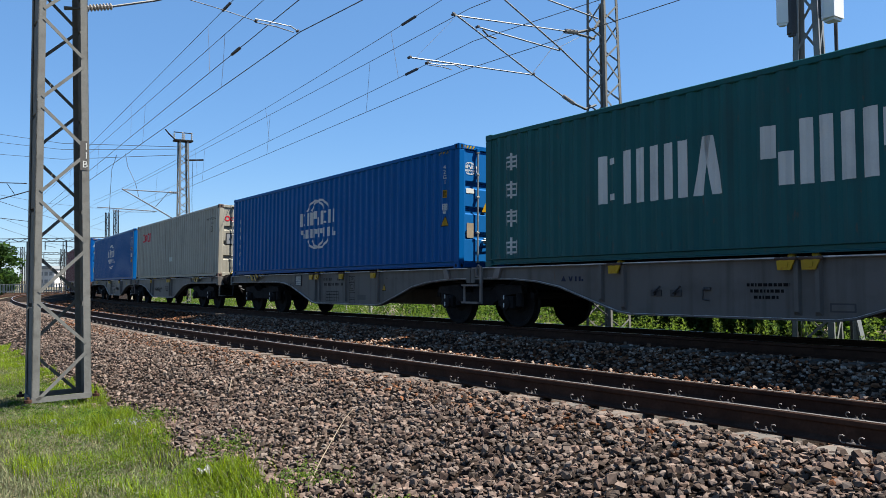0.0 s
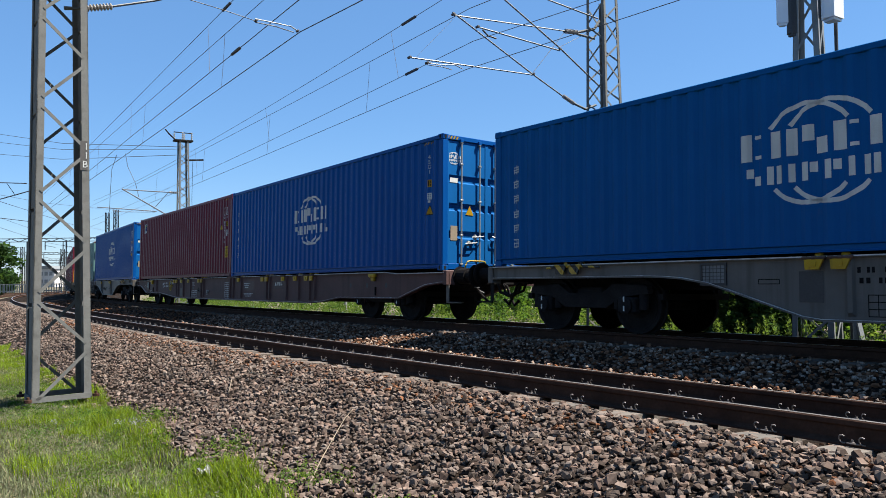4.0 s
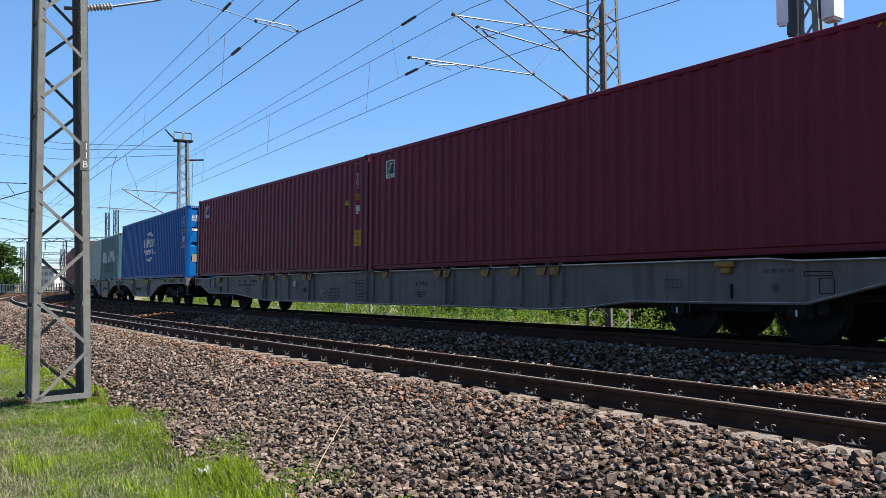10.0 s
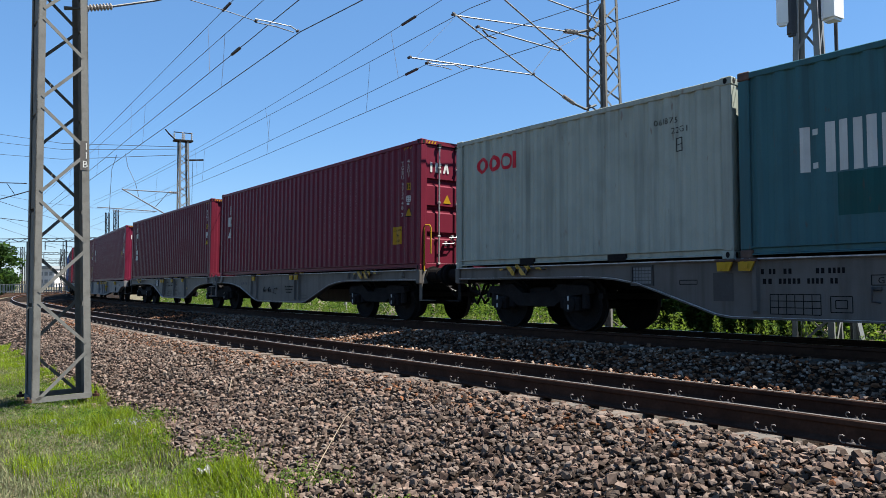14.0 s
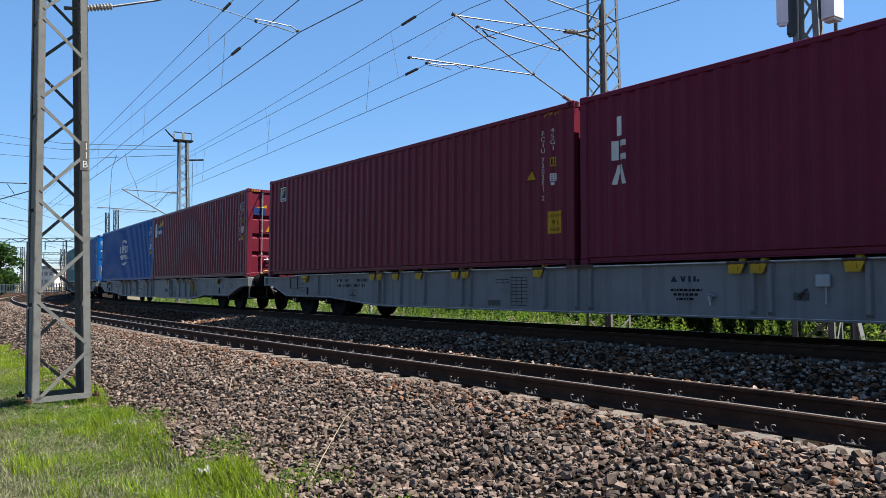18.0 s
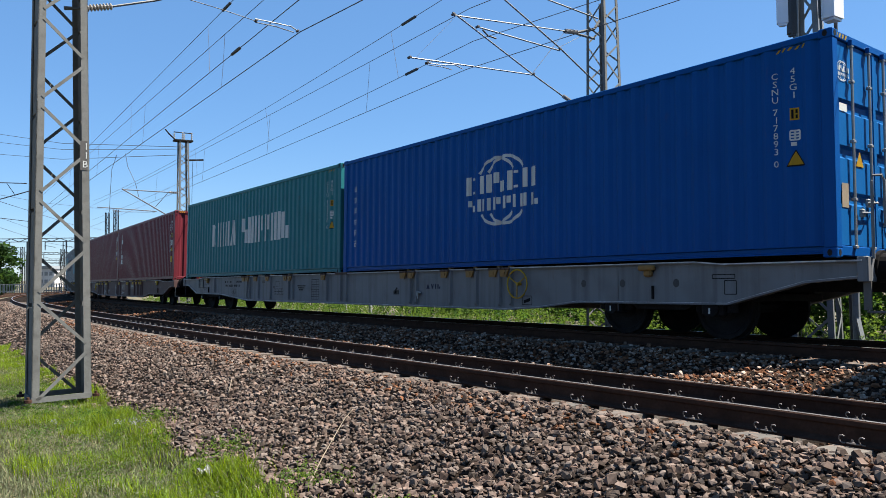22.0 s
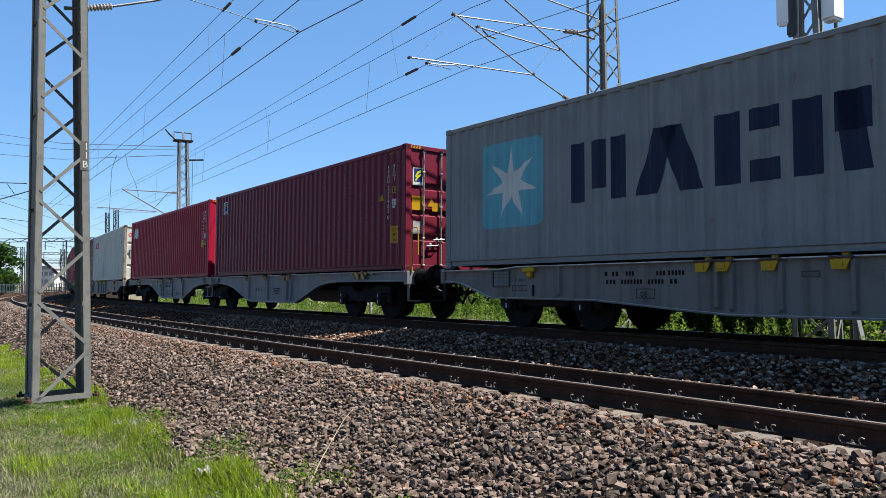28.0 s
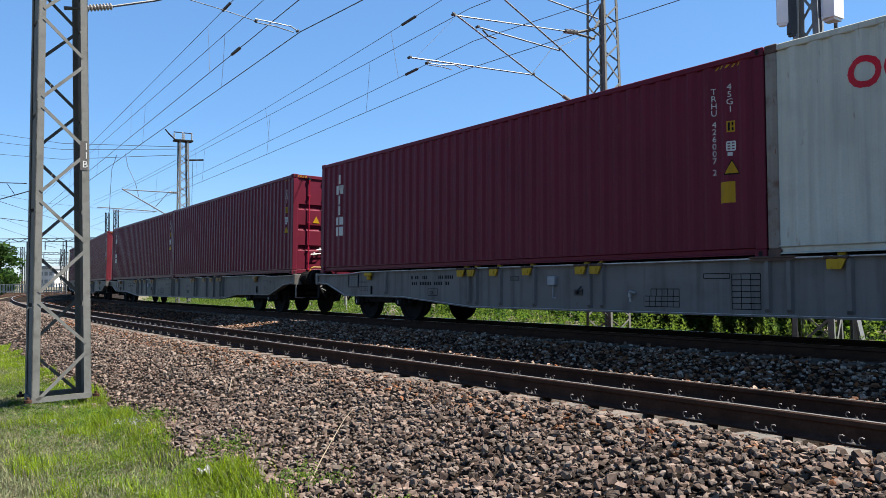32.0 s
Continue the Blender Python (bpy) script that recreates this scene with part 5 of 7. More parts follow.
LONG_SECOND = dict(LONG_PALE, mark=(3.8, 0.75, 0.52, 0.1), panels=((-2.64, 0.56, -1.99, 0.79),), panel_lines=((-2.58, 0.6, 0.5, 0.16),), hatch=((3.85, 0.4, 4.06, 0.69), (3.15, 0.69, 3.3, 0.85)), levers=(2.61,), valves=(3.55,), holes=((8.33, 0.84), (9.15, 0.84), (10.15, 0.84), (10.98, 0.84)),
                   table=((-1.63, 0.46, -1.2, 0.98, 3, 8), (-4.12, 0.58, -3.49, 0.74, 5, 2)), plates=((-5.02, 0.92, -4.81, 1.0),))
LONG_THIRD = dict(LONG_PALE, lines=(-2.52, 0.7, 0.5, 0.17), table=((-1.65, 0.46, -1.22, 1.0, 3, 8), (-4.12, 0.58, -3.49, 0.74, 6, 2), (-4.01, 0.82, -3.76, 0.97, 1, 1)), plates=((-5.02, 0.92, -4.81, 1.0), (-4.2, 0.76, -4.05, 0.83)), mark=(3.8, 0.75, 0.52, 0.1), valves=(3.55,), levers=(2.61,), holes=((8.33, 0.84), (9.15, 0.84), (10.15, 0.84)))


LONG_BROWN_FIRST = dict(LONG_BROWN, mesh=None, length=None, hooks=(9.68, -9.84), holes=LONG_BROWN["holes"] + ((-11.14, 0.79), (-10.28, 0.79), (-9.28, 0.78), (-8.42, 0.77)), pocket=(-10.84, 0.7, -10.41, 1.05), tag=(-10.64, 0.79, -10.53, 1.02),
                        words=(("R 75 m", -10.3, 0.58, 0.06), ("TEN", -8.3, 0.78, 0.075)), edged=((-10.35, 0.55, -10.02, 0.67), (-8.78, 0.5, -8.7, 0.57), (-10.78, 0.52, -10.71, 0.59)), strip=(-10.4, 0.94, -9.17),
                        bits=((-11.42, 0.83, -11.36, 0.845), (-11.2, 0.86, -11.1, 0.89), (-11.0, 0.82, -10.9, 0.88), (-8.3, 0.9, -8.22, 0.97), (-8.2, 0.9, -8.12, 0.97)))
HALF_REAR_PALE = dict(HALF_REAR, length=None, sign=(-0.47, 0.84), triangle=(3.38, 0.68), frames=((-0.52, 0.82, -0.31, 0.93), (-0.7, 0.58, -0.5, 0.69), (1.74, 0.69, 2.0, 0.89), (1.75, 0.37, 2.03, 0.46)), mesh=(-1.25, 0.82, 0.31, 0.23, True),
                      words=(("26,26 m", -1.77, 0.91, 0.05), ("R 35 m", -1.7, 0.83, 0.05), ("TEN", 0.48, 0.78, 0.07)), edged=((-1.77, 0.81, -1.46, 0.89),), bits=((-0.68, 0.89, -0.58, 0.97),), badge=(-1.89, 0.94), valves=(-0.15,))


def sill_details(w, kind, paint_, x0, x1, flip, pair):
    """Locks, ribs, levers, plates and painted signs on the sill that faces the camera."""
    if kind == "half":
        d = (HALF_REAR_OLD if pair in (1, 3, 5) else HALF_REAR_PALE if pair == 12 else HALF_REAR) if flip else (HALF_OTHER if pair in (12,) else HALF_FRONT)
    elif paint_ is WAGON_BROWN:
        d = LONG_BROWN_FIRST if pair == 2 else LONG_BROWN
    elif paint_ is WAGON_WHITE:
        d = {7: LONG_FIRST, 8: LONG_SECOND}.get(pair, LONG_THIRD)
    else:
        d = LONG_GREY
    ink = DECAL_WHITE if paint_ is WAGON_BROWN else DECAL_BLACK
    tint = LOCK_OLD if paint_ is WAGON_WHITE and pair != 7 or pair in (4, 14, 15) else YELLOW

    def painted(name, polys, material, y=-1.2035, label=""):
        b = Build()
        for p in polys:
            b.add([(x, y, z) for x, z in p], [tuple(range(len(p)))])
        return part(name, b, material, w, label)

    def script(x, z, wide, high, material):
        """Small print that cannot be read: three rows of short dashes."""
        rng = random.Random(int(x * 100) + pair)
        for k in range(3):
            row, q, end = [], x + 0.05 * k, x + wide * (1.0 - 0.13 * k)
            while q < end:
                t = rng.uniform(0.02, 0.07)
                row.append(rect(q, z + high * (2 - k) / 3, min(q + t, end), z + high * (2 - k) / 3 + high * 0.17))
                q += t + 0.018
            painted("print_line", row, material, -1.2075)

    def fixed(name, fill, material, x, label=""):
        return part(name, shared(("sill", name), name, material, fill), None, w, label, m=pose(x, 0, 0))

    edge = [q for q in sill_shape(kind, x0, x1, flip) if q[1] < DECK - 0.1]
    for x in d["ribs"]:
        foot = round(float(np.interp(x, [q[0] for q in edge], [q[1] for q in edge])) + 0.05, 2)
        part("rib", shared(("rib", foot), "rib", paint_, lambda b: rib_fill(b, foot)), None, w, m=pose(x, 0, 0))
    for x in d.get("seams", ()):
        painted("weld_seam", [rect(x - 0.006, 0.4, x + 0.006, DECK - 0.02)], paint_, -1.207)
    for x, n in d["locks"]:
        lock(w, x, tint, n)
    if "saddle" in d:
        fixed("landing_plate", saddle_fill, RUSTY, d["saddle"], "rusty landing plate between two containers")
    for x in d.get("levers", ()):
        fixed("brake_lever", lever_fill, CABLE, x, "dark brake changeover lever")
    for x in d.get("valves", ()):
        fixed("brake_valve", valve_fill, ROD, x, "pale brake release valve")
    for x in d.get("cranks", ()):
        fixed("brake_crank", crank_fill, CABLE, x)
    for x in d.get("boxes", ()):
        fixed("control_box", box_fill, PLASTIC_GREY, x, "grey control box with a bent lever")
    for x in d.get("hooks", ()):
        fixed("load_hook", hook_fill, tint, x, "yellow load hook on the sill's edge")
        part("slotted_tab", Build().box(x + 0.05, x + 0.07, -1.24, -1.2, 0.6, 0.8), BLACK_STEEL, w)
    if "rope" in d:
        lock(w, d["rope"], HAZARD, 2)
        fixed("securing_rope", chain_fill, HAZARD, d["rope"], "striped securing rope")
    if "wheel" in d:
        x, z, r = d["wheel"]

        def wheel(b):
            b.tube([(r * math.cos(t * 0.3927), -1.29, z + r * math.sin(t * 0.3927)) for t in range(17)], 0.015, 6, False)
            for t in range(3):
                q = t * 2.094 + 0.5
                b.tube([(0, -1.29, z), (r * math.cos(q), -1.29, z + r * math.sin(q))], 0.011, 5)
            b.tube([(0, -1.3, z), (0, -1.17, z)], 0.03, 8)

        part("handbrake_wheel", shared(("hw", r), "handbrake_wheel", YELLOW, wheel), None, w, "yellow handbrake wheel", m=pose(x, 0, 0))
    if "mark" in d:
        x, z, wide, high = d["mark"]
        k = (wide - 0.17) / 3
        badge = [[[(x, z), (x + 0.12, z), (x + 0.06, z + high * 1.15)]]] + strokes(x + 0.17, z, [(k * 0.86, "v"), (k * 0.86, "t"), (k * 0.86, "g")], high, k * 0.14)
        for p in badge:
            painted("badge_bar", p, ink if paint_ is WAGON_BROWN else DECAL_DARK, -1.2075)
    if "lines" in d:
        script(*d["lines"], ink)
    for x, z, x2, z2 in d.get("panels", ()):
        painted("dark_panel", [rect(x, z, x2, z2)], PANEL_RED if paint_ is WAGON_BROWN else DECAL_DARK)
    for q in d.get("panel_lines", ()):
        script(*q, DECAL_WHITE)
    for q in d.get("hatch", ()):
        painted("dark_hatch", [rect(*q)], CABLE, -1.206)
    for q in d.get("plates", ()):
        painted("plate_edge", [rect(*q)], CABLE)
        painted("small_plate", [rect(q[0] + 0.02, q[1] + 0.02, q[2] - 0.02, q[3] - 0.02)], WAGON_GREY, -1.2075)
    for x, z in d.get("holes", ()):
        painted("lightening_hole", [[(x + 0.055 * math.cos(t * 0.628), z + 0.065 * math.sin(t * 0.628)) for t in range(10)]], CABLE)
    for x, z in d.get("slots", ()):
        for i in range(4):
            painted("slot", [rect(x + i * 0.11, z + 0.02, x + i * 0.11 + 0.08, z + 0.07)], CABLE)
    for q in d.get("cargo", ()):
        painted("mesh_pocket", net(*q, 4, 1, 0.016), CABLE)
    if d.get("mesh"):
        x, z, wide, high, bright = d["mesh"]
        painted("pocket_back", [rect(x, z, x + wide, z + high)], PATCH_WHITE if bright else SILVER)
        painted("mesh_pocket", net(x, z, x + wide, z + high, 6, 5, 0.009), DECAL_NAVY if bright else CABLE, -1.215, "wire-mesh card pocket")
        for q in (rect(x - 0.03, z - 0.03, x + wide + 0.03, z), rect(x - 0.03, z + high, x + wide + 0.03, z + high + 0.03), rect(x - 0.03, z, x, z + high), rect(x + wide, z, x + wide + 0.03, z + high)):
            part("pocket_edge", Build().box(q[0][0], q[1][0], -1.225, -1.2, q[0][1], q[2][1]), CABLE, w)
    if "numbers" in d:
        x, z, wide = d["numbers"]
        for row, k in ((((0, 0.06), (0.1, 0.2), (0.28, 0.4), (0.66, 0.78), (0.8, 1.0)), 0.13), (((0.02, 0.16), (0.22, 0.5), (0.56, 0.76), (0.82, 0.92)), 0.0)):
            for a, c in row:
                n = max(1, round((c - a) * wide / 0.062))
                pitch = (c - a) * wide / n
                for i in range(n):
                    painted("number_bar", [rect(x + a * wide + i * pitch, z + k, x + a * wide + (i + 0.62) * pitch, z + k + 0.07)], ink)
    for q in d.get("table", ()):
        painted("load_table", net(*q), ink, -1.2035, "painted load table")
    for q in d.get("frames", ()):
        painted("sign_frame", net(*q, 1, 1), ink)
    if "sign" in d:
        for p in lines("GE", *d["sign"], 0.075):
            painted("sign_letter", p, ink)
    if d.get("length"):
        x, z = d["length"]
        if kind == "long":
            for p in lines("25,40 m", x, z, 0.05) + lines("R 75 m", x, z - 0.15, 0.05):
                painted("sign_letter", p, ink)
            painted("sign_frame", net(x - 0.06, z - 0.175, x + 0.3, z - 0.08, 1, 1), ink)
        for q in (x - 0.1, x + 0.32):
            painted("arrow_line", [rect(q, z + 0.02, q + 0.08, z + 0.028)], ink)
    for t, x, z, high in d.get("words", ()):
        for p in lines(t, x, z, high):
            painted("sign_letter", p, ink)
    for q in d.get("edged", ()):
        painted("sign_frame", net(*q, 1, 1), ink)
    for q in d.get("bits", ()):
        painted("pale_label", [rect(*q)], DECAL_WHITE)
    if "strip" in d:
        xa, z, xb = d["strip"]
        part("fixing_strip", Build().box(xa, xb, -1.215, -1.2, z - 0.02, z + 0.02), PANEL_RED, w)
    if "pocket" in d:
        xa, za, xb, zb = d["pocket"]
        holder = part("card_pocket", Build().box(xa, xb, -1.24, -1.2, za, zb, 0.012), PANEL_RED, w, "dark card pocket on the sill")
        xa, za, xb, zb = d["tag"]
        part("card", Build().box(xa, xb, -1.246, -1.24, za, zb), DECAL_CYAN, holder, "light blue card")
        for k in range(3):
            part("card_bar", Build().box(xa + 0.02, xb - 0.02, -1.249, -1.246, za + 0.03 + 0.065 * k, za + 0.06 + 0.065 * k), DECAL_WHITE, holder)
    if "badge" in d:
        x, z = d["badge"]
        for e, m_ in ((1, DECAL_RED), (-1, DECAL_WHITE)):
            painted("badge_bar", [[(x - 0.05, z), (x + 0.05, z), (x + 0.03, z + e * 0.07), (x - 0.03, z + e * 0.07)]], m_)
    if "tilt" in d:
        x, z = d["tilt"]
        painted("sign_frame", net(x, z, x + 0.25, z + 0.16, 1, 1), ink)
        painted("slanting_bar", [[(x + 0.04, z + 0.02), (x + 0.21, z + 0.07), (x + 0.21, z + 0.13), (x + 0.04, z + 0.08)]], ink)
    if "triangle" in d:
        x, z = d["triangle"]
        z = min(z, DECK - 0.19)
        painted("warning_sign", triangle(x, z, 0.19), DECAL_BLACK)
        painted("warning_field", triangle(x, z + 0.013, 0.15), DECAL_YELLOW, -1.2075)
    if kind == "half" and not flip:
        # folding steps at the joint, hung from the front half

        def joint_step(b):
            b.bar((0.0, -1.27, 1.15), (0.0, -1.27, 0.44), 0.06, 0.035)
            b.bar((-0.5, -1.27, 0.82), (-0.5, -1.27, 0.44), 0.04, 0.03)
            for z in (0.46, 0.8):
                b.box(-0.5, 0.0, -1.36, -1.26, z - 0.018, z + 0.018)
            b.tube([(0.0, -1.27, 1.15), (-0.08, -1.27, 1.2), (-0.14, -1.27, 1.15), (-0.14, -1.27, 0.98), (0.0, -1.27, 0.96)], 0.02, 6)

        part("ladder_step", shared("jstep", "ladder_step", FADED_STEEL, joint_step), None, w, "pale grey folding ladder step", m=pose(x0 + 0.28, 0, 0))
    if kind == "half":

        def web(b):
            b.prism([(-0.07, 0.93), (0.1, 0.93), (0.16, DECK - 0.01), (0.02, DECK - 0.01)], -1.262, -1.2, "y")

        part("joint_gusset", shared("gusset", "joint_gusset", FADED_STEEL, web), None, w, m=pose(x1 - 0.66, 0, 0) @ Matrix.Diagonal((-1, 1, 1, 1)) if flip else pose(x0 + 0.66, 0, 0))


# ---- the train: from its front to its rear; u runs along the train at the start ----
HC, STD = 2.896, 2.591
FT40, FT20 = 12.36, 6.09


def box40(left, paint_, label, kind="", end="doors", H=HC, **k):
    return dict(left=left, L=FT40, H=H, paint=paint_, label=label, kind=kind, end=end, **k)


def box20(left, paint_, label, kind="", end="doors", **k):
    return dict(left=left, L=FT20, H=STD, paint=paint_, label=label, kind=kind, end=end, **k)


B_LAB = "blue corrugated forty-foot freight container with a white globe emblem"
M_LAB = "maroon corrugated forty-foot freight container"
PAIRS = [
    ("half", WAGON_GREY, [[box40(-10.70, GREEN, "dark teal forty-foot container with worn white painted bars", "words", H=STD, size="42G1", patches=[((2.4, 0.3, 2.9, 0.65), BRICK)])],
                          [box40(-23.87, BLUE_OLD, B_LAB, "globe", H=STD, size="42G1")]]),
    ("half", WAGON_GREY, [[box40(-37.65, GREY, "warm grey forty-foot container with red rings and grey doors", "ring_words", H=STD, code="OOCU 502155 6", size="42G1", flat_code=True, ink=DECAL_BLACK, tri=False, stripes=False, castings=RUSTY,
                                 patches=[((-0.3, 0.72, 0.12, 0.9), PATCH_WHITE), ((-5.69, 0.28, -5.56, 0.37), DECAL_YELLOW)])],
                          [box40(-50.83, BLUE_OLD, B_LAB, "globe", H=STD, code="CSNU 407654 0", size="42G1")]]),
    ("long", WAGON_BROWN, [[box40(-64.76, BLUE, B_LAB, "globe")],
                           [box40(-77.18, MAROON, M_LAB + " with a small emblem", "flag", code="FSCU 860016 6", chalk=("CO", 5.2, 0.06, 0.08), caution=(0.47, 2.0), tri_at=(1.05, 1.2))]]),
    ("half", WAGON_GREY, [[box40(-91.07, BLUE, B_LAB, "globe", disc=True, code="CSNU 619060 7")],
                          [box40(-104.20, GREEN_PALE, "faded green forty-foot container with white painted bars", "words", H=STD, code="CCLU 511170 1", size="42G1", flat_code=True, tri_at=(1.2, 1.55), stripes=False, castings=RUSTY)]]),
    ("long", WAGON_GREY, [[box40(-118.21, MAROON, "maroon forty-foot container with a small emblem and yellow door labels", "flag", caution=(0.47, 2.05))],
                          [box40(-130.64, MAROON, M_LAB + " with a small emblem", "flag", caution=(0.47, 2.05), tri_at=(1.05, 1.2))]]),
    ("half", WAGON_GREY, [[box40(-144.46, BLUE, B_LAB, "globe", code="CSNU 855404 0")],
                          [box20(-151.49, GREEN_WORN, "worn teal twenty-foot container with white painted bars", "words", k=0.635, x=0.85, z=1.06, tall=0.64, code="CSLU 234545 2", size="22G1", signs=False, tri=False, stripes=False, castings=RUSTY,
                                 patches=[((-1.75, 0.5, 1.42, 1.04), PATCH_DARK)]),
                           box20(-157.68, PALE, "pale grey twenty-foot container with red rings", "ring_words", end="wall", x=0.62, z=0.58, r=0.16, fx=1.3, code="061875", size="22G1", flat_code=True, ink=DECAL_BLACK, tri=False, stripes=False)]]),
    ("half", WAGON_GREY, [[box40(-171.27, MAROON, "maroon forty-foot container with white door bars and yellow labels", "three_down", code="TGBU 973448 7", caution=(0.95, 2.1))],
                          [box40(-184.73, MAROON_DEEP, M_LAB + " with a column of white bars", "bars_down", end="wall")]]),
    ("long", WAGON_WHITE, [[box40(-198.53, PLUM, M_LAB + " with a bright corrugated end wall", "three_down", end="wall", code="TGHU 488868 9", caution=(1.02, 1.42), caution_size=(0.26, 0.2), tri_at=(1.0, 1.24), end_plate=True)],
                           [box40(-211.03, MAROON, M_LAB + " with a small emblem", "flag", code="FCIU 720251 2", caution=(0.47, 2.1), tri_at=(1.05, 1.3))]]),
    ("long", WAGON_WHITE, [[box40(-225.06, MAROON, M_LAB + " with a navy and yellow emblem", "beacon", code="BEAU 565004 8", chalk=("COS", 5.5, 0.06, 0.075))],
                           [box40(-237.45, BLUE, B_LAB, "globe", code="CSNU 746180 0")]]),
    ("long", WAGON_WHITE, [[box40(-251.76, BLUE, B_LAB, "globe", code="CSNU 717893 0")],
                           [box40(-264.3, GREEN_NEW, "bright sea-green forty-foot container with white painted bars", "words", z=1.08, signs=False, code="CSLU 633750 0")]]),
    ("long", WAGON_BROWN, [[box40(-278.34, BRICK, "brick-red forty-foot container with a column of white bars", "bars_down", end="wall", code="TCNU 107340 8", patches=[((5.5, 0.75, 5.72, 1.0), DECAL_YELLOW)])],
                           [box40(-290.73, BRICK, "brick-red forty-foot container with a column of white bars", "bars_down", code="TRHU 531472 3")]]),
    ("long", WAGON_MID, [[box40(-304.57, SILVER, "light grey forty-foot container with a star emblem and navy bars", "star", code="", size="45G1", ink=DECAL_BLACK)],
                          [box40(-316.97, SILVER, "light grey forty-foot container with a star emblem and navy bars", "star", fx=1.05, code="361 6915", size="45G1", flat_code=True, ink=DECAL_BLACK, tri_at=(1.2, 1.5))]]),
    ("half", WAGON_WHITE, [[box40(-330.80, MAROON, "maroon forty-foot container with a small emblem and yellow door labels", "flag", code="FFAU 247962 0", caution=(0.47, 2.05), tri_at=(1.05, 1.25))],
                          [box40(-343.90, RED, "bright red corrugated forty-foot container with a white emblem", "cai", end="wall", code="CAIU 964776 7", patches=[((5.27, 1.15, 5.57, 1.4), DECAL_YELLOW)])]]),
    ("long", WAGON_MID, [[box40(-357.83, WHITE_OLD, "off-white forty-foot container with red rings and pale patches", "ring_words", code="OOLU 956712 1", size="45G1", flat_code=True, ink=DECAL_BLACK, tri=False, stripes=False, castings=RUSTY, posts=RUSTED_WHITE,
                                 patches=[((-1.45, 0.2, -1.0, 1.15), PATCH_BLUE), ((1.87, 0.57, 3.5, 1.18), PATCH_WHITE)])],
                          [box40(-370.21, MAROON, M_LAB + " with a column of white bars", "bars_down", code="TRHU 426007 2", patches=[((5.5, 0.8, 5.72, 1.1), DECAL_YELLOW)])]]),
    ("long", WAGON_GREY, [[box40(-384.25, MAROON_DEEP, M_LAB + " with steel doors", "plain", code="", rods=RED)],
                          [box40(-396.65, MAROON_DEEP, M_LAB + " with white bars", "bars_down")]]),
    ("long", WAGON_GREY, [[box40(-410.65, BRICK, "brick-red corrugated forty-foot freight container", "bars_down", end="wall")],
                          [box40(-423.05, MAROON_DEEP, M_LAB, "flag")]]),
    ("long", WAGON_GREY, [[box40(-437.05, WHITE_OLD, "off-white corrugated forty-foot freight container", "ring_words", flat_code=True, tri=False, ink=DECAL_BLACK)],
                          [box40(-449.45, MAROON, M_LAB, "flag")]]),
]
FLOOR = 1.1507
# how much lower the decks of some wagons ride
LOWER = {2: 0.03, 10: 0.07, 7: 0.035, 8: 0.045, 9: 0.02, 12: 0.015, 11: 0.0}
MOVING = []


def along(t):
    """How far the train has run at t seconds; it gains speed slowly."""
    return 10.5015 * t + 0.5 * 0.0655 * t * (t - 16.0)


def ride(ua, ub, uo, t):
    """Pose of a vehicle borne at ua and ub, with its middle at uo."""
    d = along(t)
    a, b = np.array(at(ua + d)), np.array(at(ub + d))
    f = (b - a) / np.linalg.norm(b - a)
    o = a + f * (uo - ua)
    return pose(float(o[0]), float(o[1]), float(o[2]), -CANT, -math.degrees(math.asin(f[2])), math.degrees(math.atan2(f[1], f[0])))


def mid(spec):
    return spec["left"] + 0.08 + spec["L"] / 2


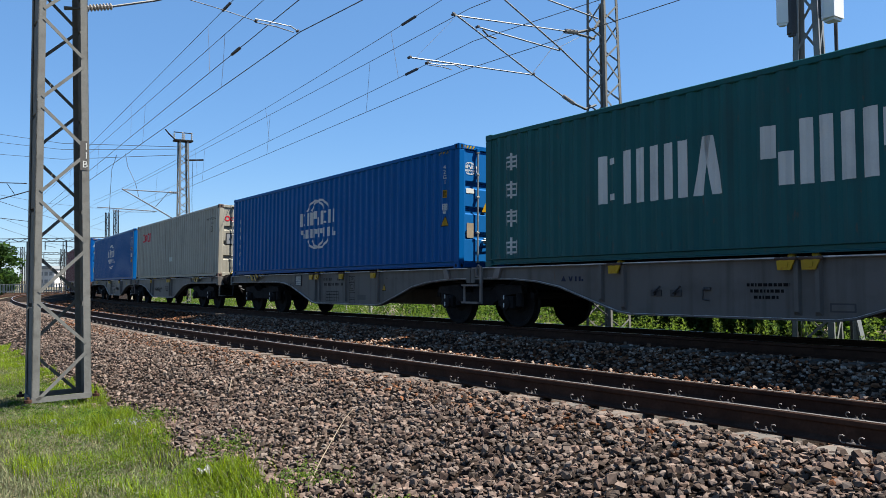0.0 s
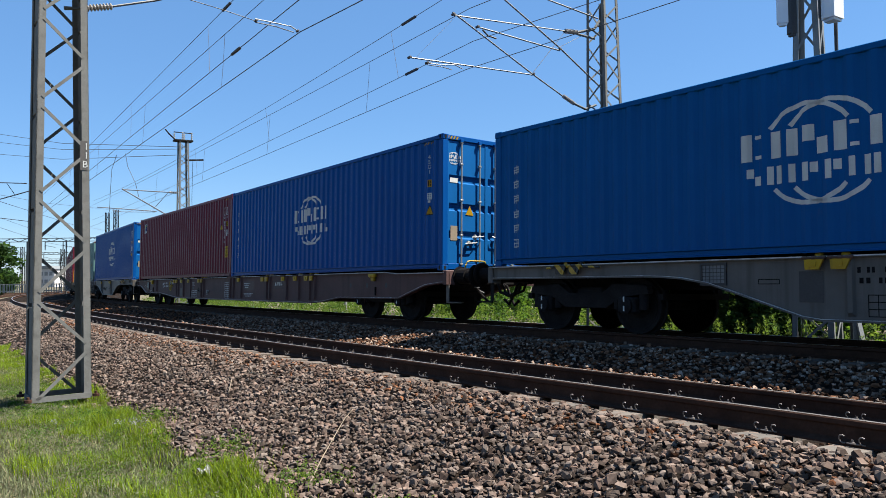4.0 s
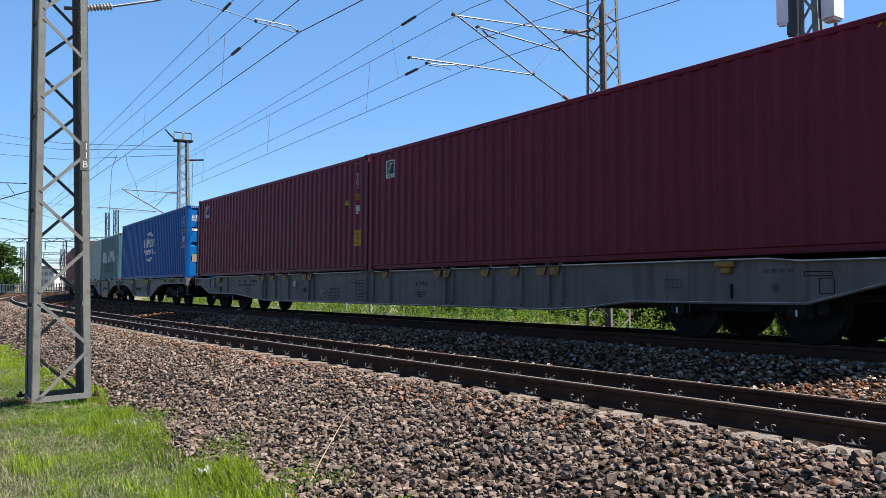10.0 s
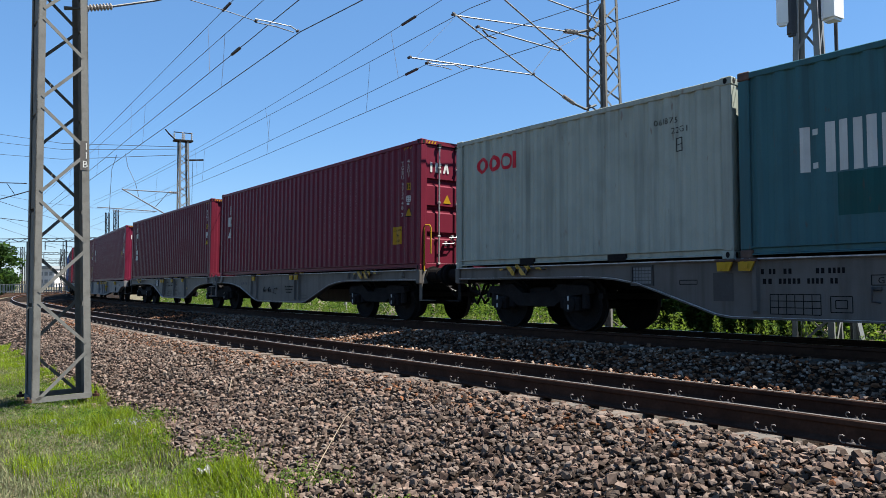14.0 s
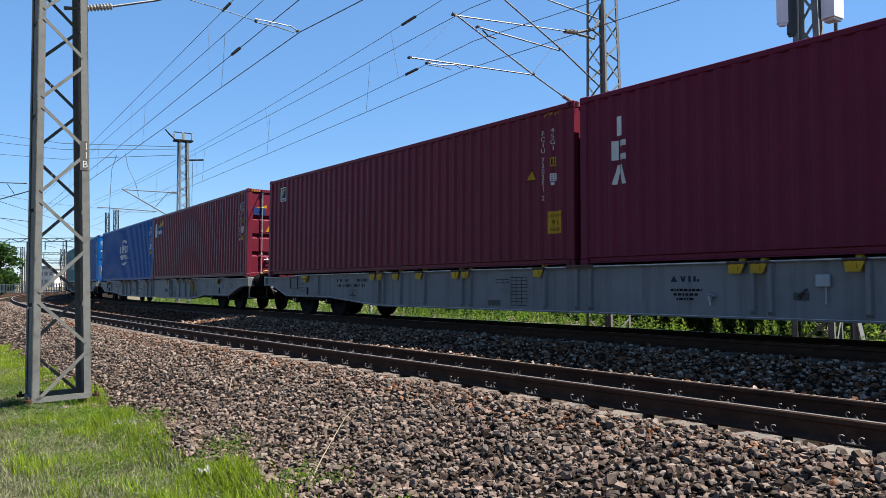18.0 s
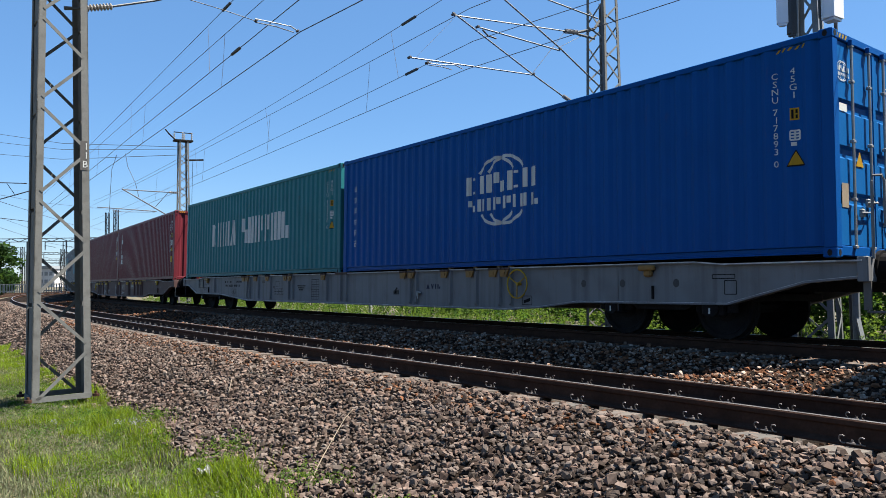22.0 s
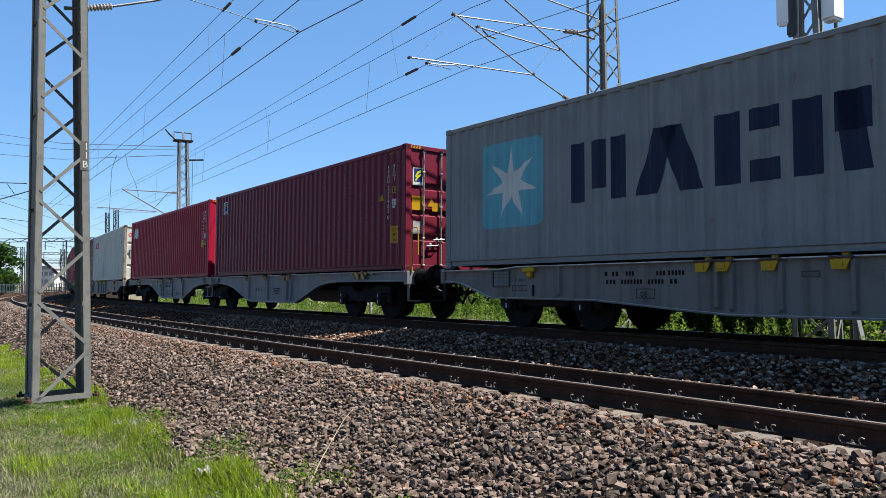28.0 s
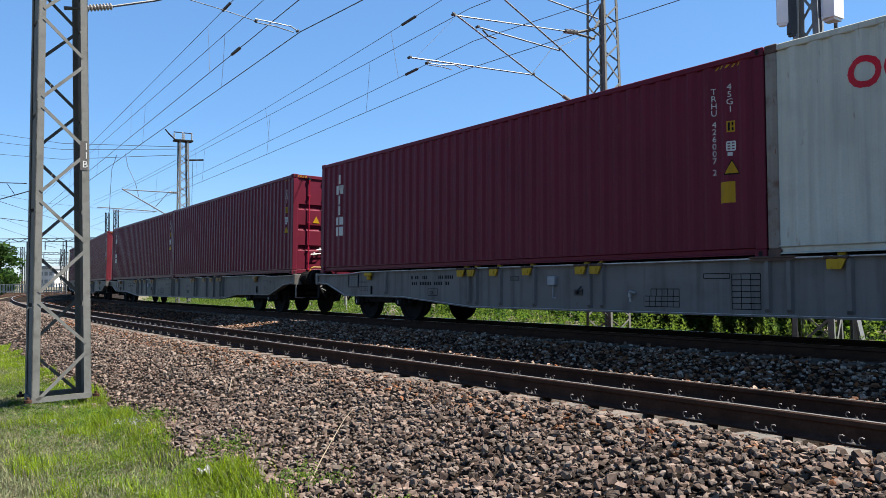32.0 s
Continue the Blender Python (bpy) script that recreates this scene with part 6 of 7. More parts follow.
def put_train():
    for i, (kind, paint_, (front, rear)) in enumerate(PAIRS):
        rear_end = rear[-1]["left"] + 0.08
        front_end = front[0]["left"] + 0.08 + front[0]["L"]
        # buffer beams stand so that the buffers of neighbours meet
        ahead = PAIRS[i - 1][2][1][-1]["left"] + 0.08 if i else front_end + 1.6
        behind = PAIRS[i + 1][2][0][0]["left"] + 0.08 + PAIRS[i + 1][2][0][0]["L"] if i + 1 < len(PAIRS) else rear_end - 1.6
        nose, tail = (front_end + ahead) / 2 - 0.675, (rear_end + behind) / 2 + 0.675
        tone = {WAGON_GREY.name: "weathered grey", WAGON_MID.name: "weathered light grey", WAGON_WHITE.name: "pale grey", WAGON_BROWN.name: "dark brown"}[paint_.name]
        low = LOWER.get(i, 0.0)
        if kind == "long":
            uo = (rear_end + front_end) / 2 - 0.035
            w = wagon("long", paint_, "%s long container flat wagon on two bogies" % tone, tail - uo, nose - uo, (-1, 1), bow=i not in (4, 6, 9, 12), pair=i)
            ua, ub = rear_end + 2.7, front_end - 2.7
            bogie(w, ua - uo, low), bogie(w, ub - uo, low)
            MOVING.append((w, ua, ub, uo, 0.0, -low))
            for spec in front + [dict(q, end="wall") for q in rear]:
                MOVING.append((container(spec), ua, ub, uo, mid(spec) - uo, FLOOR - low))
            continue
        joint = (rear[0]["left"] + rear[0]["L"] + 0.08 + front[-1]["left"] + 0.08) / 2
        for j, group in enumerate((front, rear)):
            lo, hi = group[-1]["left"] + 0.08, group[0]["left"] + 0.08 + group[0]["L"]
            uo = (lo + hi) / 2 - 0.035
            if j == 0:
                w = wagon("half", paint_, "%s front half of a jointed container wagon" % tone, joint + 0.06 - uo, nose - uo, (1,), bow=i not in (4, 6, 9, 12), pair=i)
                ua, ub = joint, hi - 2.1
                bogie(w, joint - uo, low), bogie(w, hi - 2.1 - uo, low)
            else:
                w = wagon("half", paint_, "%s rear half of a jointed container wagon" % tone, tail - uo, joint - 0.06 - uo, (-1,), True, bow=False, pair=i)
                ua, ub = lo + 2.1, joint
                bogie(w, lo + 2.1 - uo, low)
            MOVING.append((w, ua, ub, uo, 0.0, -low))
            for spec in group:
                MOVING.append((container(spec), ua, ub, uo, mid(spec) - uo, FLOOR - low))


put_train()

# ---- lattice masts ----
def lattice(parent, w0, w1, high, panel, leg, paint_, brace=0.045, base=True, start=0.1, gap=0.03, deep=1.0, webs=False, shrink=1.0):
    """Four angle legs that draw together, with crossed bracing on every face; with webs, a mast of two channels as far apart as deep says, braced on two faces."""
    def corner(sx, sy, z):
        w = (w0 + (w1 - w0) * z / high) / 2
        return Vector((sx * deep / 2 if webs else sx * w * deep, sy * w, z))

    for sx in (-1, 1):
        for sy in (-1, 1):
            b = Build()
            lo, hi = corner(sx, sy, 0.0), corner(sx, sy, high)
            t = 0.012
            for dx, dy in ((leg, t), (t, leg)):
                v = []
                for p in (lo, hi):
                    v += [(p.x - sx * a, p.y - sy * c, p.z) for a, c in ((0, 0), (dx, 0), (dx, dy), (0, dy))]
                b.add(v, [(0, 1, 2, 3), (7, 6, 5, 4), (0, 4, 5, 1), (1, 5, 6, 2), (2, 6, 7, 3), (3, 7, 4, 0)])
            part("leg", b, paint_, parent, "angle-steel leg")
    n = 2 * int(high / panel)
    level = [start]
    for i in range(n + 1):
        level.append(level[-1] + panel * shrink ** i)
    for f in (1, 3) if webs else range(4):
        for i in range(n):
            z0, z1 = level[i], level[i + 1]
            if z1 > high:
                break
            a = ((-1, -1), (1, -1), (1, 1), (-1, 1))[f]
            c = ((1, -1), (1, 1), (-1, 1), (-1, -1))[f]
            if i % 2:
                a, c = c, a
            b = Build()
            p, q = corner(*a, z0), corner(*c, z1)
            d = (q - p).normalized()
            b.bar(p + d * gap, q - d * gap, 0.012, brace)
            part("brace", b, paint_, parent)
    for sy in (-1, 1) if webs else ():
        # web of the channel section, with a few slots between its plates
        for i in range(int(high / 1.4)):
            z0, z1 = i * 1.4 + 0.02, min(high, i * 1.4 + 1.36)
            b = Build()
            v = [corner(sx, sy, z) - Vector((sx * 0.03, sy * 0.02, 0)) for z in (z0, z1) for sx in (-1, 1)]
            v += [p - Vector((0, sy * 0.012, 0)) for p in v]
            b.add([tuple(p) for p in v], [(0, 1, 3, 2), (4, 6, 7, 5), (0, 4, 5, 1), (2, 3, 7, 6), (0, 2, 6, 4), (1, 5, 7, 3)])
            part("web_plate", b, paint_, parent)
    if base:
        b = Build()
        k, half = w0 / 2 + 0.1, deep / 2 if webs else w0 / 2
        b.box(-half - 0.1, half + 0.1, -k, k, -0.5, -0.09, 0.02)
        part("foundation", b, CONCRETE, parent, "concrete foot")
        for e in (-1, 1):
            b = Build()
            b.box(-half, half, e * w0 / 2 - 0.006, e * w0 / 2 + 0.006, 0.0, 0.08)
            part("foot_plate", b, paint_, parent)
            b = Build()
            b.box(e * half - 0.006, e * half + 0.006, -w0 / 2, w0 / 2, 0.0, 0.08)
            part("foot_plate", b, paint_, parent)
        for ex in (-1, 1):
            for ey in (-1, 1):
                b = Build()
                b.lathe([(0.02, 0.05), (0.06, 0.05), (0.06, 0.02), (0.1, 0.02)], 8, "z")
                part("anchor_bolt", b.moved(pose(ex * (half + 0.05), ey * (w0 / 2 + 0.05), 0)), RAIL_RUST, parent)


def insulator(b, p, q, r=0.045, n=9):
    """Ribbed insulator between two places."""
    p, q = Vector(p), Vector(q)
    pts, rs = [], []
    for i in range(n * 4):
        t = i / (n * 4 - 1)
        pts.append(p + (q - p) * t)
        rs.append(r if i % 4 in (1, 2) else r * 0.55)
    b.tube(pts, rs, 10)


MAST_S = -12.0


def mast(label, s, off, high, w0=0.76, w1=0.5, down=None, deep=1.0, webs=False, panel=0.755, leg=0.12, brace=0.055, shrink=1.0, start=0.12):
    z = GROUND_Z - 0.08 if down is None else down
    m = thing("catenary_mast", label, "mast", beside(s, off, z), group="catenary masts")
    lattice(m, w0, w1, high, panel, leg, MAST_PAINT, brace, start=start, gap=0.1, deep=deep, webs=webs, shrink=shrink)
    return m


def local(s, off, z, m):
    """A place beside the line, in the space of a thing."""
    return m.matrix_world.inverted() @ Vector([float(v) for v in at(s, off, z)])


bpy.context.view_layer.update()
near_mast = mast("grey lattice steel catenary mast on a concrete foot in grass", MAST_S, 8.42, 8.7, 0.79, 0.59, down=-0.69, deep=0.6, webs=True, panel=0.785, leg=0.1, brace=0.046, shrink=0.972, start=-0.04)
far_mast = mast("grey lattice steel catenary mast behind the train", MAST_S, -4.12, 8.8, 0.8, 0.55, panel=0.5, leg=0.08, brace=0.04)
bpy.context.view_layer.update()


def piece(name, parent, s, pts, r, material, label="", n=7):
    b = Build()
    b.tube([local(s, o, z, parent) for o, z in pts], r, n)
    return part(name, b, material, parent, label)


def ribbed(parent, s, a, c, r=0.045, n=9):
    b = Build()
    insulator(b, local(s, *a, parent), local(s, *c, parent), r, n)
    return part("insulator", b, INSUL, parent, "ribbed insulator")


# cantilever of the near track
ribbed(near_mast, MAST_S, (8.1, 5.25), (7.68, 5.37), 0.055)
piece("bracket", near_mast, MAST_S, [(8.36, 5.5), (8.2, 5.42), (8.06, 5.25), (8.36, 5.2)], 0.03, MAST_PAINT)
piece("cantilever_tube", near_mast, MAST_S, [(7.68, 5.37), (6.97, 5.63), (4.5, 6.95)], 0.019, TUBE, "galvanised cantilever tube")
piece("cantilever_tube", near_mast, MAST_S, [(8.0, 7.3), (4.4, 7.05)], 0.018, TUBE)
ribbed(near_mast, MAST_S, (8.25, 7.3), (7.95, 7.3))
piece("registration_tube", near_mast, MAST_S, [(6.6, 5.76), (5.9, 5.7), (5.26, 5.62)], 0.007, WIRE)
piece("steady_arm", near_mast, MAST_S, [(5.3, 5.66), (4.9, 5.66), (4.6, 5.66), (4.47, 5.6)], 0.01, TUBE, "bent steady arm")
piece("steady_arm", near_mast, MAST_S, [(5.3, 5.6), (4.9, 5.6), (4.55, 5.56)], 0.009, WIRE)
# mast number
b = Build()
b.box(-0.1, 0.0, -0.012, 0.012, 0, 0.44)
plate_m = near_mast.matrix_world.inverted() @ beside(MAST_S + 0.29, 8.09, 2.70, 90)
number = part("number_plate_board", b.moved(plate_m), SIGN_BLACK, near_mast, "black number board")
b = Build()
for t in writing("1", 0, 0.31, 0.1) + writing("1", 0, 0.175, 0.1) + writing("B", -0.022, 0.04, 0.1):
    b.add([(x - 0.055, -0.016, z) for x, z in t], [(0, 1, 2)])
part("mast_number", b.moved(plate_m), DECAL_WHITE, near_mast)

# cantilevers of the train's track
S1 = -12.0
piece("cantilever_tube", far_mast, S1, [(0.78, 6.66), (-2.72, 6.99)], 0.016, TUBE, "galvanised top tube")
ribbed(far_mast, S1, (-2.72, 6.99), (-3.15, 7.04), 0.06)
piece("bracket", far_mast, S1, [(-3.15, 7.04), (-3.8, 7.25), (-4.0, 7.5)], 0.035, MAST_PAINT)
piece("bracket", far_mast, S1, [(-3.15, 7.0), (-3.8, 7.0)], 0.03, MAST_PAINT)
piece("cantilever_tube", far_mast, S1, [(0.8, 6.72), (-1.59, 5.74), (-2.6, 5.36)], 0.018, TUBE, "galvanised slanting tube")
ribbed(far_mast, S1, (-2.6, 5.37), (-3.0, 5.23), 0.05)
piece("bracket", far_mast, S1, [(-3.0, 5.23), (-3.4, 5.15), (-3.8, 5.3)], 0.03, MAST_PAINT)
piece("registration_tube", far_mast, S1, [(1.95, 5.54), (-1.6, 5.73)], 0.016, TUBE, "galvanised registration tube")
piece("steady_arm", far_mast, S1, [(1.5, 5.5), (1.1, 5.52), (0.75, 5.58), (0.55, 5.53)], 0.011, TUBE, "bent steady arm")
piece("steady_arm", far_mast, S1, [(1.5, 5.46), (1.1, 5.48), (0.85, 5.46)], 0.009, WIRE)
piece("brace_wire", far_mast, S1, [(-1.59, 5.78), (-2.7, 6.96)], 0.006, WIRE)
piece("brace_wire", far_mast, S1, [(1.8, 5.55), (0.74, 6.62)], 0.003, WIRE)
piece("cantilever_tube", far_mast, S1, [(-0.3, 7.52), (-2.51, 6.54), (-4.0, 5.78)], 0.02, TUBE, "galvanised slanting tube")
piece("registration_tube", far_mast, S1, [(0.1, 6.54), (-2.51, 6.47)], 0.018, TUBE, "galvanised registration tube")
piece("steady_arm", far_mast, S1, [(-0.05, 6.5), (-0.2, 6.4), (-0.45, 6.38)], 0.02, WIRE)
piece("cantilever_tube", far_mast, S1, [(-1.6, 7.7), (-2.15, 7.64), (-3.95, 7.55)], 0.019, TUBE, "galvanised top tube")
piece("brace_wire", far_mast, S1, [(-2.51, 6.55), (-3.9, 7.3)], 0.006, WIRE)


for off, z in ((0.78, 6.68), (-1.59, 5.75), (1.95, 5.54), (1.5, 5.5), (-2.51, 6.5), (0.1, 6.54), (-2.72, 6.99), (-0.3, 7.5)):
    b = Build()
    b.lathe([(-0.05, 0.0), (-0.045, 0.03), (0.045, 0.03), (0.05, 0.0)], 8, "x")
    part("tube_clamp", b.moved(Matrix.Translation(local(S1, off, z, far_mast))), WIRE, far_mast)
for off, z in ((5.28, 5.63), (4.47, 5.6)):
    b = Build()
    b.lathe([(-0.04, 0.0), (-0.035, 0.022), (0.035, 0.022), (0.04, 0.0)], 8, "x")
    part("tube_clamp", b.moved(Matrix.Translation(local(MAST_S, off, z, near_mast))), WIRE, near_mast)


# ---- overhead wires ----
SPANS = (-62.0, -12.0, 38.0)


def strung(ends, sag, k, t):
    """A place on a wire: part t of its span k; ends are (off, z) at the three masts."""
    p, q = (Vector([float(v) for v in at(SPANS[j], *ends[j])]) for j in (k, k + 1))
    e = p + (q - p) * t
    e.z -= sag * 4 * t * (1 - t)
    return e


def wire(ends, label, sag=0.0, r=0.0075):
    """A wire strung from mast to mast with a little sag and stagger."""
    b = Build()
    b.tube([strung(ends, sag, k, i / 12) for k in (0, 1) for i in range(13)], r, 5, False)
    tagged(new("overhead_wire", b.mesh("overhead_wire", WIRE)), label, "wire", group="overhead wires")
    return ends, sag


W = {"n_contact": wire(((4.484, 5.617), (4.419, 5.593), (3.975, 4.95)), "thin dark contact wire above the near track", 0.008, 0.0095),
     "n_carry": wire(((4.414, 6.894), (4.327, 6.89), (4.4, 6.6)), "thin dark carrying wire above the near track", 0.024),
     "m_contact": wire(((4.241, 6.058), (4.406, 6.221), (4.3, 6.1)), "thin dark second contact wire above the near track", 0.0, 0.0095),
     "m_carry": wire(((4.109, 7.359), (4.364, 7.526), (4.3, 7.4)), "thin dark second carrying wire above the near track", 0.056),
     "t_contact": wire(((0.431, 5.387), (0.463, 5.521), (0.337, 5.152)), "thin dark contact wire above the train", 0.073),
     "t_carry": wire(((0.357, 7.008), (0.32, 6.904), (-0.043, 6.246)), "thin dark carrying wire above the train", 0.11),
     "u_contact": wire(((0.097, 6.025), (0.214, 6.202), (-0.307, 5.124)), "thin dark second contact wire above the train", 0.206),
     "u_carry": wire(((0.053, 7.497), (0.287, 7.499), (0.1, 7.3)), "thin dark second carrying wire above the train", 0.363)}


def on_wire(key, s):
    """The place on a wire level with s."""
    k = 0 if s < -12 else 1
    return strung(*W[key], k, (s - SPANS[k]) / 50.0)


def dropper(top, low, s, r=0.0045, lean=0.0):
    b = Build()
    p, q = on_wire(top, s), on_wire(low, s + lean)
    b.tube([p, (p + q) / 2 + Vector((0.0, 0.02, 0)), q], r, 4, False)
    ob = new("dropper", b.mesh("dropper", WIRE))
    tagged(ob, "thin dropper wire between two overhead wires", "wire", group="droppers")


for key, places in (("n", (-24.6, -16.54, -33.0, -41.0, -8.0)), ("m", (-27.07, -17.87, -36.0)), ("t", (-16.52, -23.79, -31.5, -40.0)), ("u", (-15.48, -24.48, -33.5))):
    for s in places:
        dropper(key + "_carry", key + "_contact", s, lean={"u": 0.25, "m": 0.3}.get(key, 0.0))


def wire_insulator(key, s, half=0.3):
    p = on_wire(key, s)
    d = (on_wire(key, s + 0.5) - p).normalized()
    b = Build()
    b.tube([p - d * half, p - d * half * 0.9, p + d * half * 0.9, p + d * half], [0.012, 0.035, 0.035, 0.012], 8)
    ob = new("section_insulator", b.mesh("section_insulator", WIRE))
    tagged(ob, "dark rod insulator set into an overhead wire", "insulator")


wire_insulator("m_contact", -15.6)
wire_insulator("m_carry", -16.4, 0.3)
wire_insulator("u_carry", -14.6, 0.35)
wire_insulator("u_contact", -14.6, 0.3)


# ---- radio tower behind the train ----
TOWER = (-6.95, -4.55)
tower = thing("radio_mast", "grey lattice radio mast with white antenna panels behind the train", "mast", beside(*TOWER, GROUND_Z - 0.1, 12))
lattice(tower, 0.8, 0.34, 9.5, 0.75, 0.11, GALV, 0.05)
bpy.context.view_layer.update()
inv = tower.matrix_world.inverted()


def to_tower(px, depth, z):
    return inv @ Vector((px * depth, depth, z))


def panel_box(name, bearing, depth, z0, z1, w, d, material, label, turn):
    b = Build()
    b.prism([(-w / 2, -d / 2), (w / 2, -d / 2), (w / 2, d * 0.2), (w * 0.25, d / 2), (-w * 0.25, d / 2), (-w / 2, d * 0.2)], 0.05, z1 - z0, "z")
    b.prism([(-w * 0.4, -d * 0.4), (w * 0.4, -d * 0.4), (w * 0.2, d * 0.35), (-w * 0.2, d * 0.35)], 0.0, 0.05, "z")
    o = Vector((bearing * depth, depth, z0))
    return part(name, b.moved(inv @ Matrix.Translation(o) @ pose(0, 0, 0, 0, 0, turn)), material, tower, label)


panel_box("antenna_panel", 0.473, 14.1, 5.72, 8.0, 0.2, 0.14, PLASTIC, "pale grey antenna panel", -20)
panel_box("radio_unit", 0.485, 14.36, 5.6, 7.2, 0.14, 0.16, CABLE, "black radio unit with cables", 20)
panel_box("antenna_panel", 0.541, 14.2, 5.83, 8.0, 0.37, 0.3, PLASTIC, "white antenna panel", 35)
panel_box("radio_unit", 0.53, 14.45, 5.95, 6.5, 0.18, 0.16, CABLE, "black radio unit with cables", 35)
b = Build()
pts = [to_tower(0.5465, 14.5, z) for z in (7.5, 5.5, 4.2)] + [to_tower(0.5475, 14.5, 3.2), to_tower(0.551, 14.5, 2.2), to_tower(0.554, 14.5, 1.0), to_tower(0.556, 14.5, -0.6)]
b.tube(pts, 0.035, 8)
part("feeder_cable", b, CABLE, tower, "black feeder cable")
for z in (5.2, 4.3, 3.2, 1.9):
    b = Build()
    b.tube([to_tower(0.532, 14.55, z), to_tower(0.55, 14.45, z + 0.02)], 0.025, 6)
    part("cable_clamp", b, CABLE, tower)
b = Build()
b.tube([to_tower(0.562, 14.2, 1.9), to_tower(0.562, 14.2, -0.75)], 0.07, 8)
part("cable_duct", b, GALV, tower, "pale steel cable duct")
b = Build()
b.bar(to_tower(0.575, 13.9, -0.75), to_tower(0.562, 14.2, 0.15), 0.08, 0.05)
part("raking_strut", b, GALV, tower)

# ---- far mast with a switch platform, and masts round the bend ----
high = 11.35
m = mast("dark lattice steel mast with a switch platform behind the train", -50.0, -4.2, high, 0.86, 0.6, panel=0.55, leg=0.1, brace=0.05)
bpy.context.view_layer.update()
switch_mast = m
b = Build()
b.box(-0.35, 0.35, -0.6, 0.6, high - 0.1, high - 0.02)
part("platform", b, BLACK_STEEL, m)
for x, y in ((-0.3, -0.5), (0.3, -0.1), (-0.3, 0.15), (0.3, 0.5)):
    b = Build()
    insulator(b, (x, y, high - 0.02), (x, y, high + 0.5), 0.06, 4)
    part("insulator", b, INSUL, m)
b = Build()
b.tube([(0, -0.6, high + 0.52), (0, 0.6, high + 0.5)], 0.035, 6)
part("switch_bar", b, BLACK_STEEL, m)
b = Build()
b.tube([(0, -0.4, high - 0.1), (0, -0.9, high + 0.35), (0, -1.15, high + 0.65)], 0.05, 6)
part("switch_arm", b, BLACK_STEEL, m)
b = Build()
b.bar((0, 0.2, high - 1.35), (0, 1.35, high - 1.25), 0.14, 0.1)
part("side_bracket", b, BLACK_STEEL, m)
b = Build()
b.tube([(0.1, 0.62, high - 1.3), (0.1, 0.55, high - 4.0), (0.1, 0.6, high - 6.0)], 0.013, 6)
part("downlead", b, BLACK_STEEL, m)
for pts, r in (([(0, -0.3, 7.75), (0, -3.8, 7.8)], 0.035), ([(0, -3.85, 7.85), (0, -1.0, 6.2), (0, -0.3, 5.75)], 0.04), ([(0, -5.3, 6.6), (0, -1.7, 6.45)], 0.03),
               ([(0, -4.4, 6.4), (0, -3.8, 6.35), (0, -1.8, 6.4)], 0.02), ([(0, -1.9, 6.6), (0, -1.0, 7.7)], 0.02)):
    b = Build()
    b.tube(pts, r, 6)
    part("cantilever_tube", b, WIRE, m)
b = Build()
insulator(b, (0, -0.3, 7.75), (0, -0.9, 7.76), 0.09, 5)
part("insulator", b, INSUL, m)


def far_place(px, depth, z):
    """A place at a bearing (x over y) and a depth."""
    return Vector((px * depth, depth, z))


for px, depth, top in ((-0.4587, 130, 14.6), (-0.447, 118, 14.0), (-0.52, 150, 9.0), (-0.575, 160, 10.0), (-0.59, 210, 12.0)):
    m = thing("catenary_mast", "thin far lattice mast by the railway", "mast", Matrix.Translation(far_place(px, depth, -1.9)), group="catenary masts")
    b = Build()
    for sx in (-0.35, 0.35):
        for sy in (-0.35, 0.35):
            b.bar((sx, sy, 0), (sx * 0.7, sy * 0.7, top), 0.11, 0.11)
    part("legs", b, BLACK_STEEL, m)
    b = Build()
    for i in range(int(top / 1.0)):
        e = 1 if i % 2 else -1
        b.bar((-0.32 * e, -0.32, i * 1.0), (0.32 * e, -0.32, i + 1.0), 0.07, 0.07)
    part("bracing", b, BLACK_STEEL, m)

# a mast beside the station tracks and its bracket
m = thing("catenary_mast", "far lattice mast with a dark bracket beside the station tracks", "mast", Matrix.Translation(far_place(-0.66, 62, -1.9)), group="catenary masts")
lattice(m, 0.7, 0.45, 13.0, 0.75, 0.1, MAST_PAINT, 0.05)
for pts, r in (([(0.2, 0, 11.3), (5.6, 0, 11.05)], 0.045), ([(0.2, 0, 8.9), (6.0, 0, 10.45)], 0.045), ([(2.4, 0, 9.55), (2.5, 0, 8.25), (5.9, 0, 7.8)], 0.03), ([(3.9, 0, 11.1), (4.6, 0, 10.1)], 0.025)):
    b = Build()
    b.tube(pts, r, 6)
    part("cantilever_tube", b, WIRE, m)

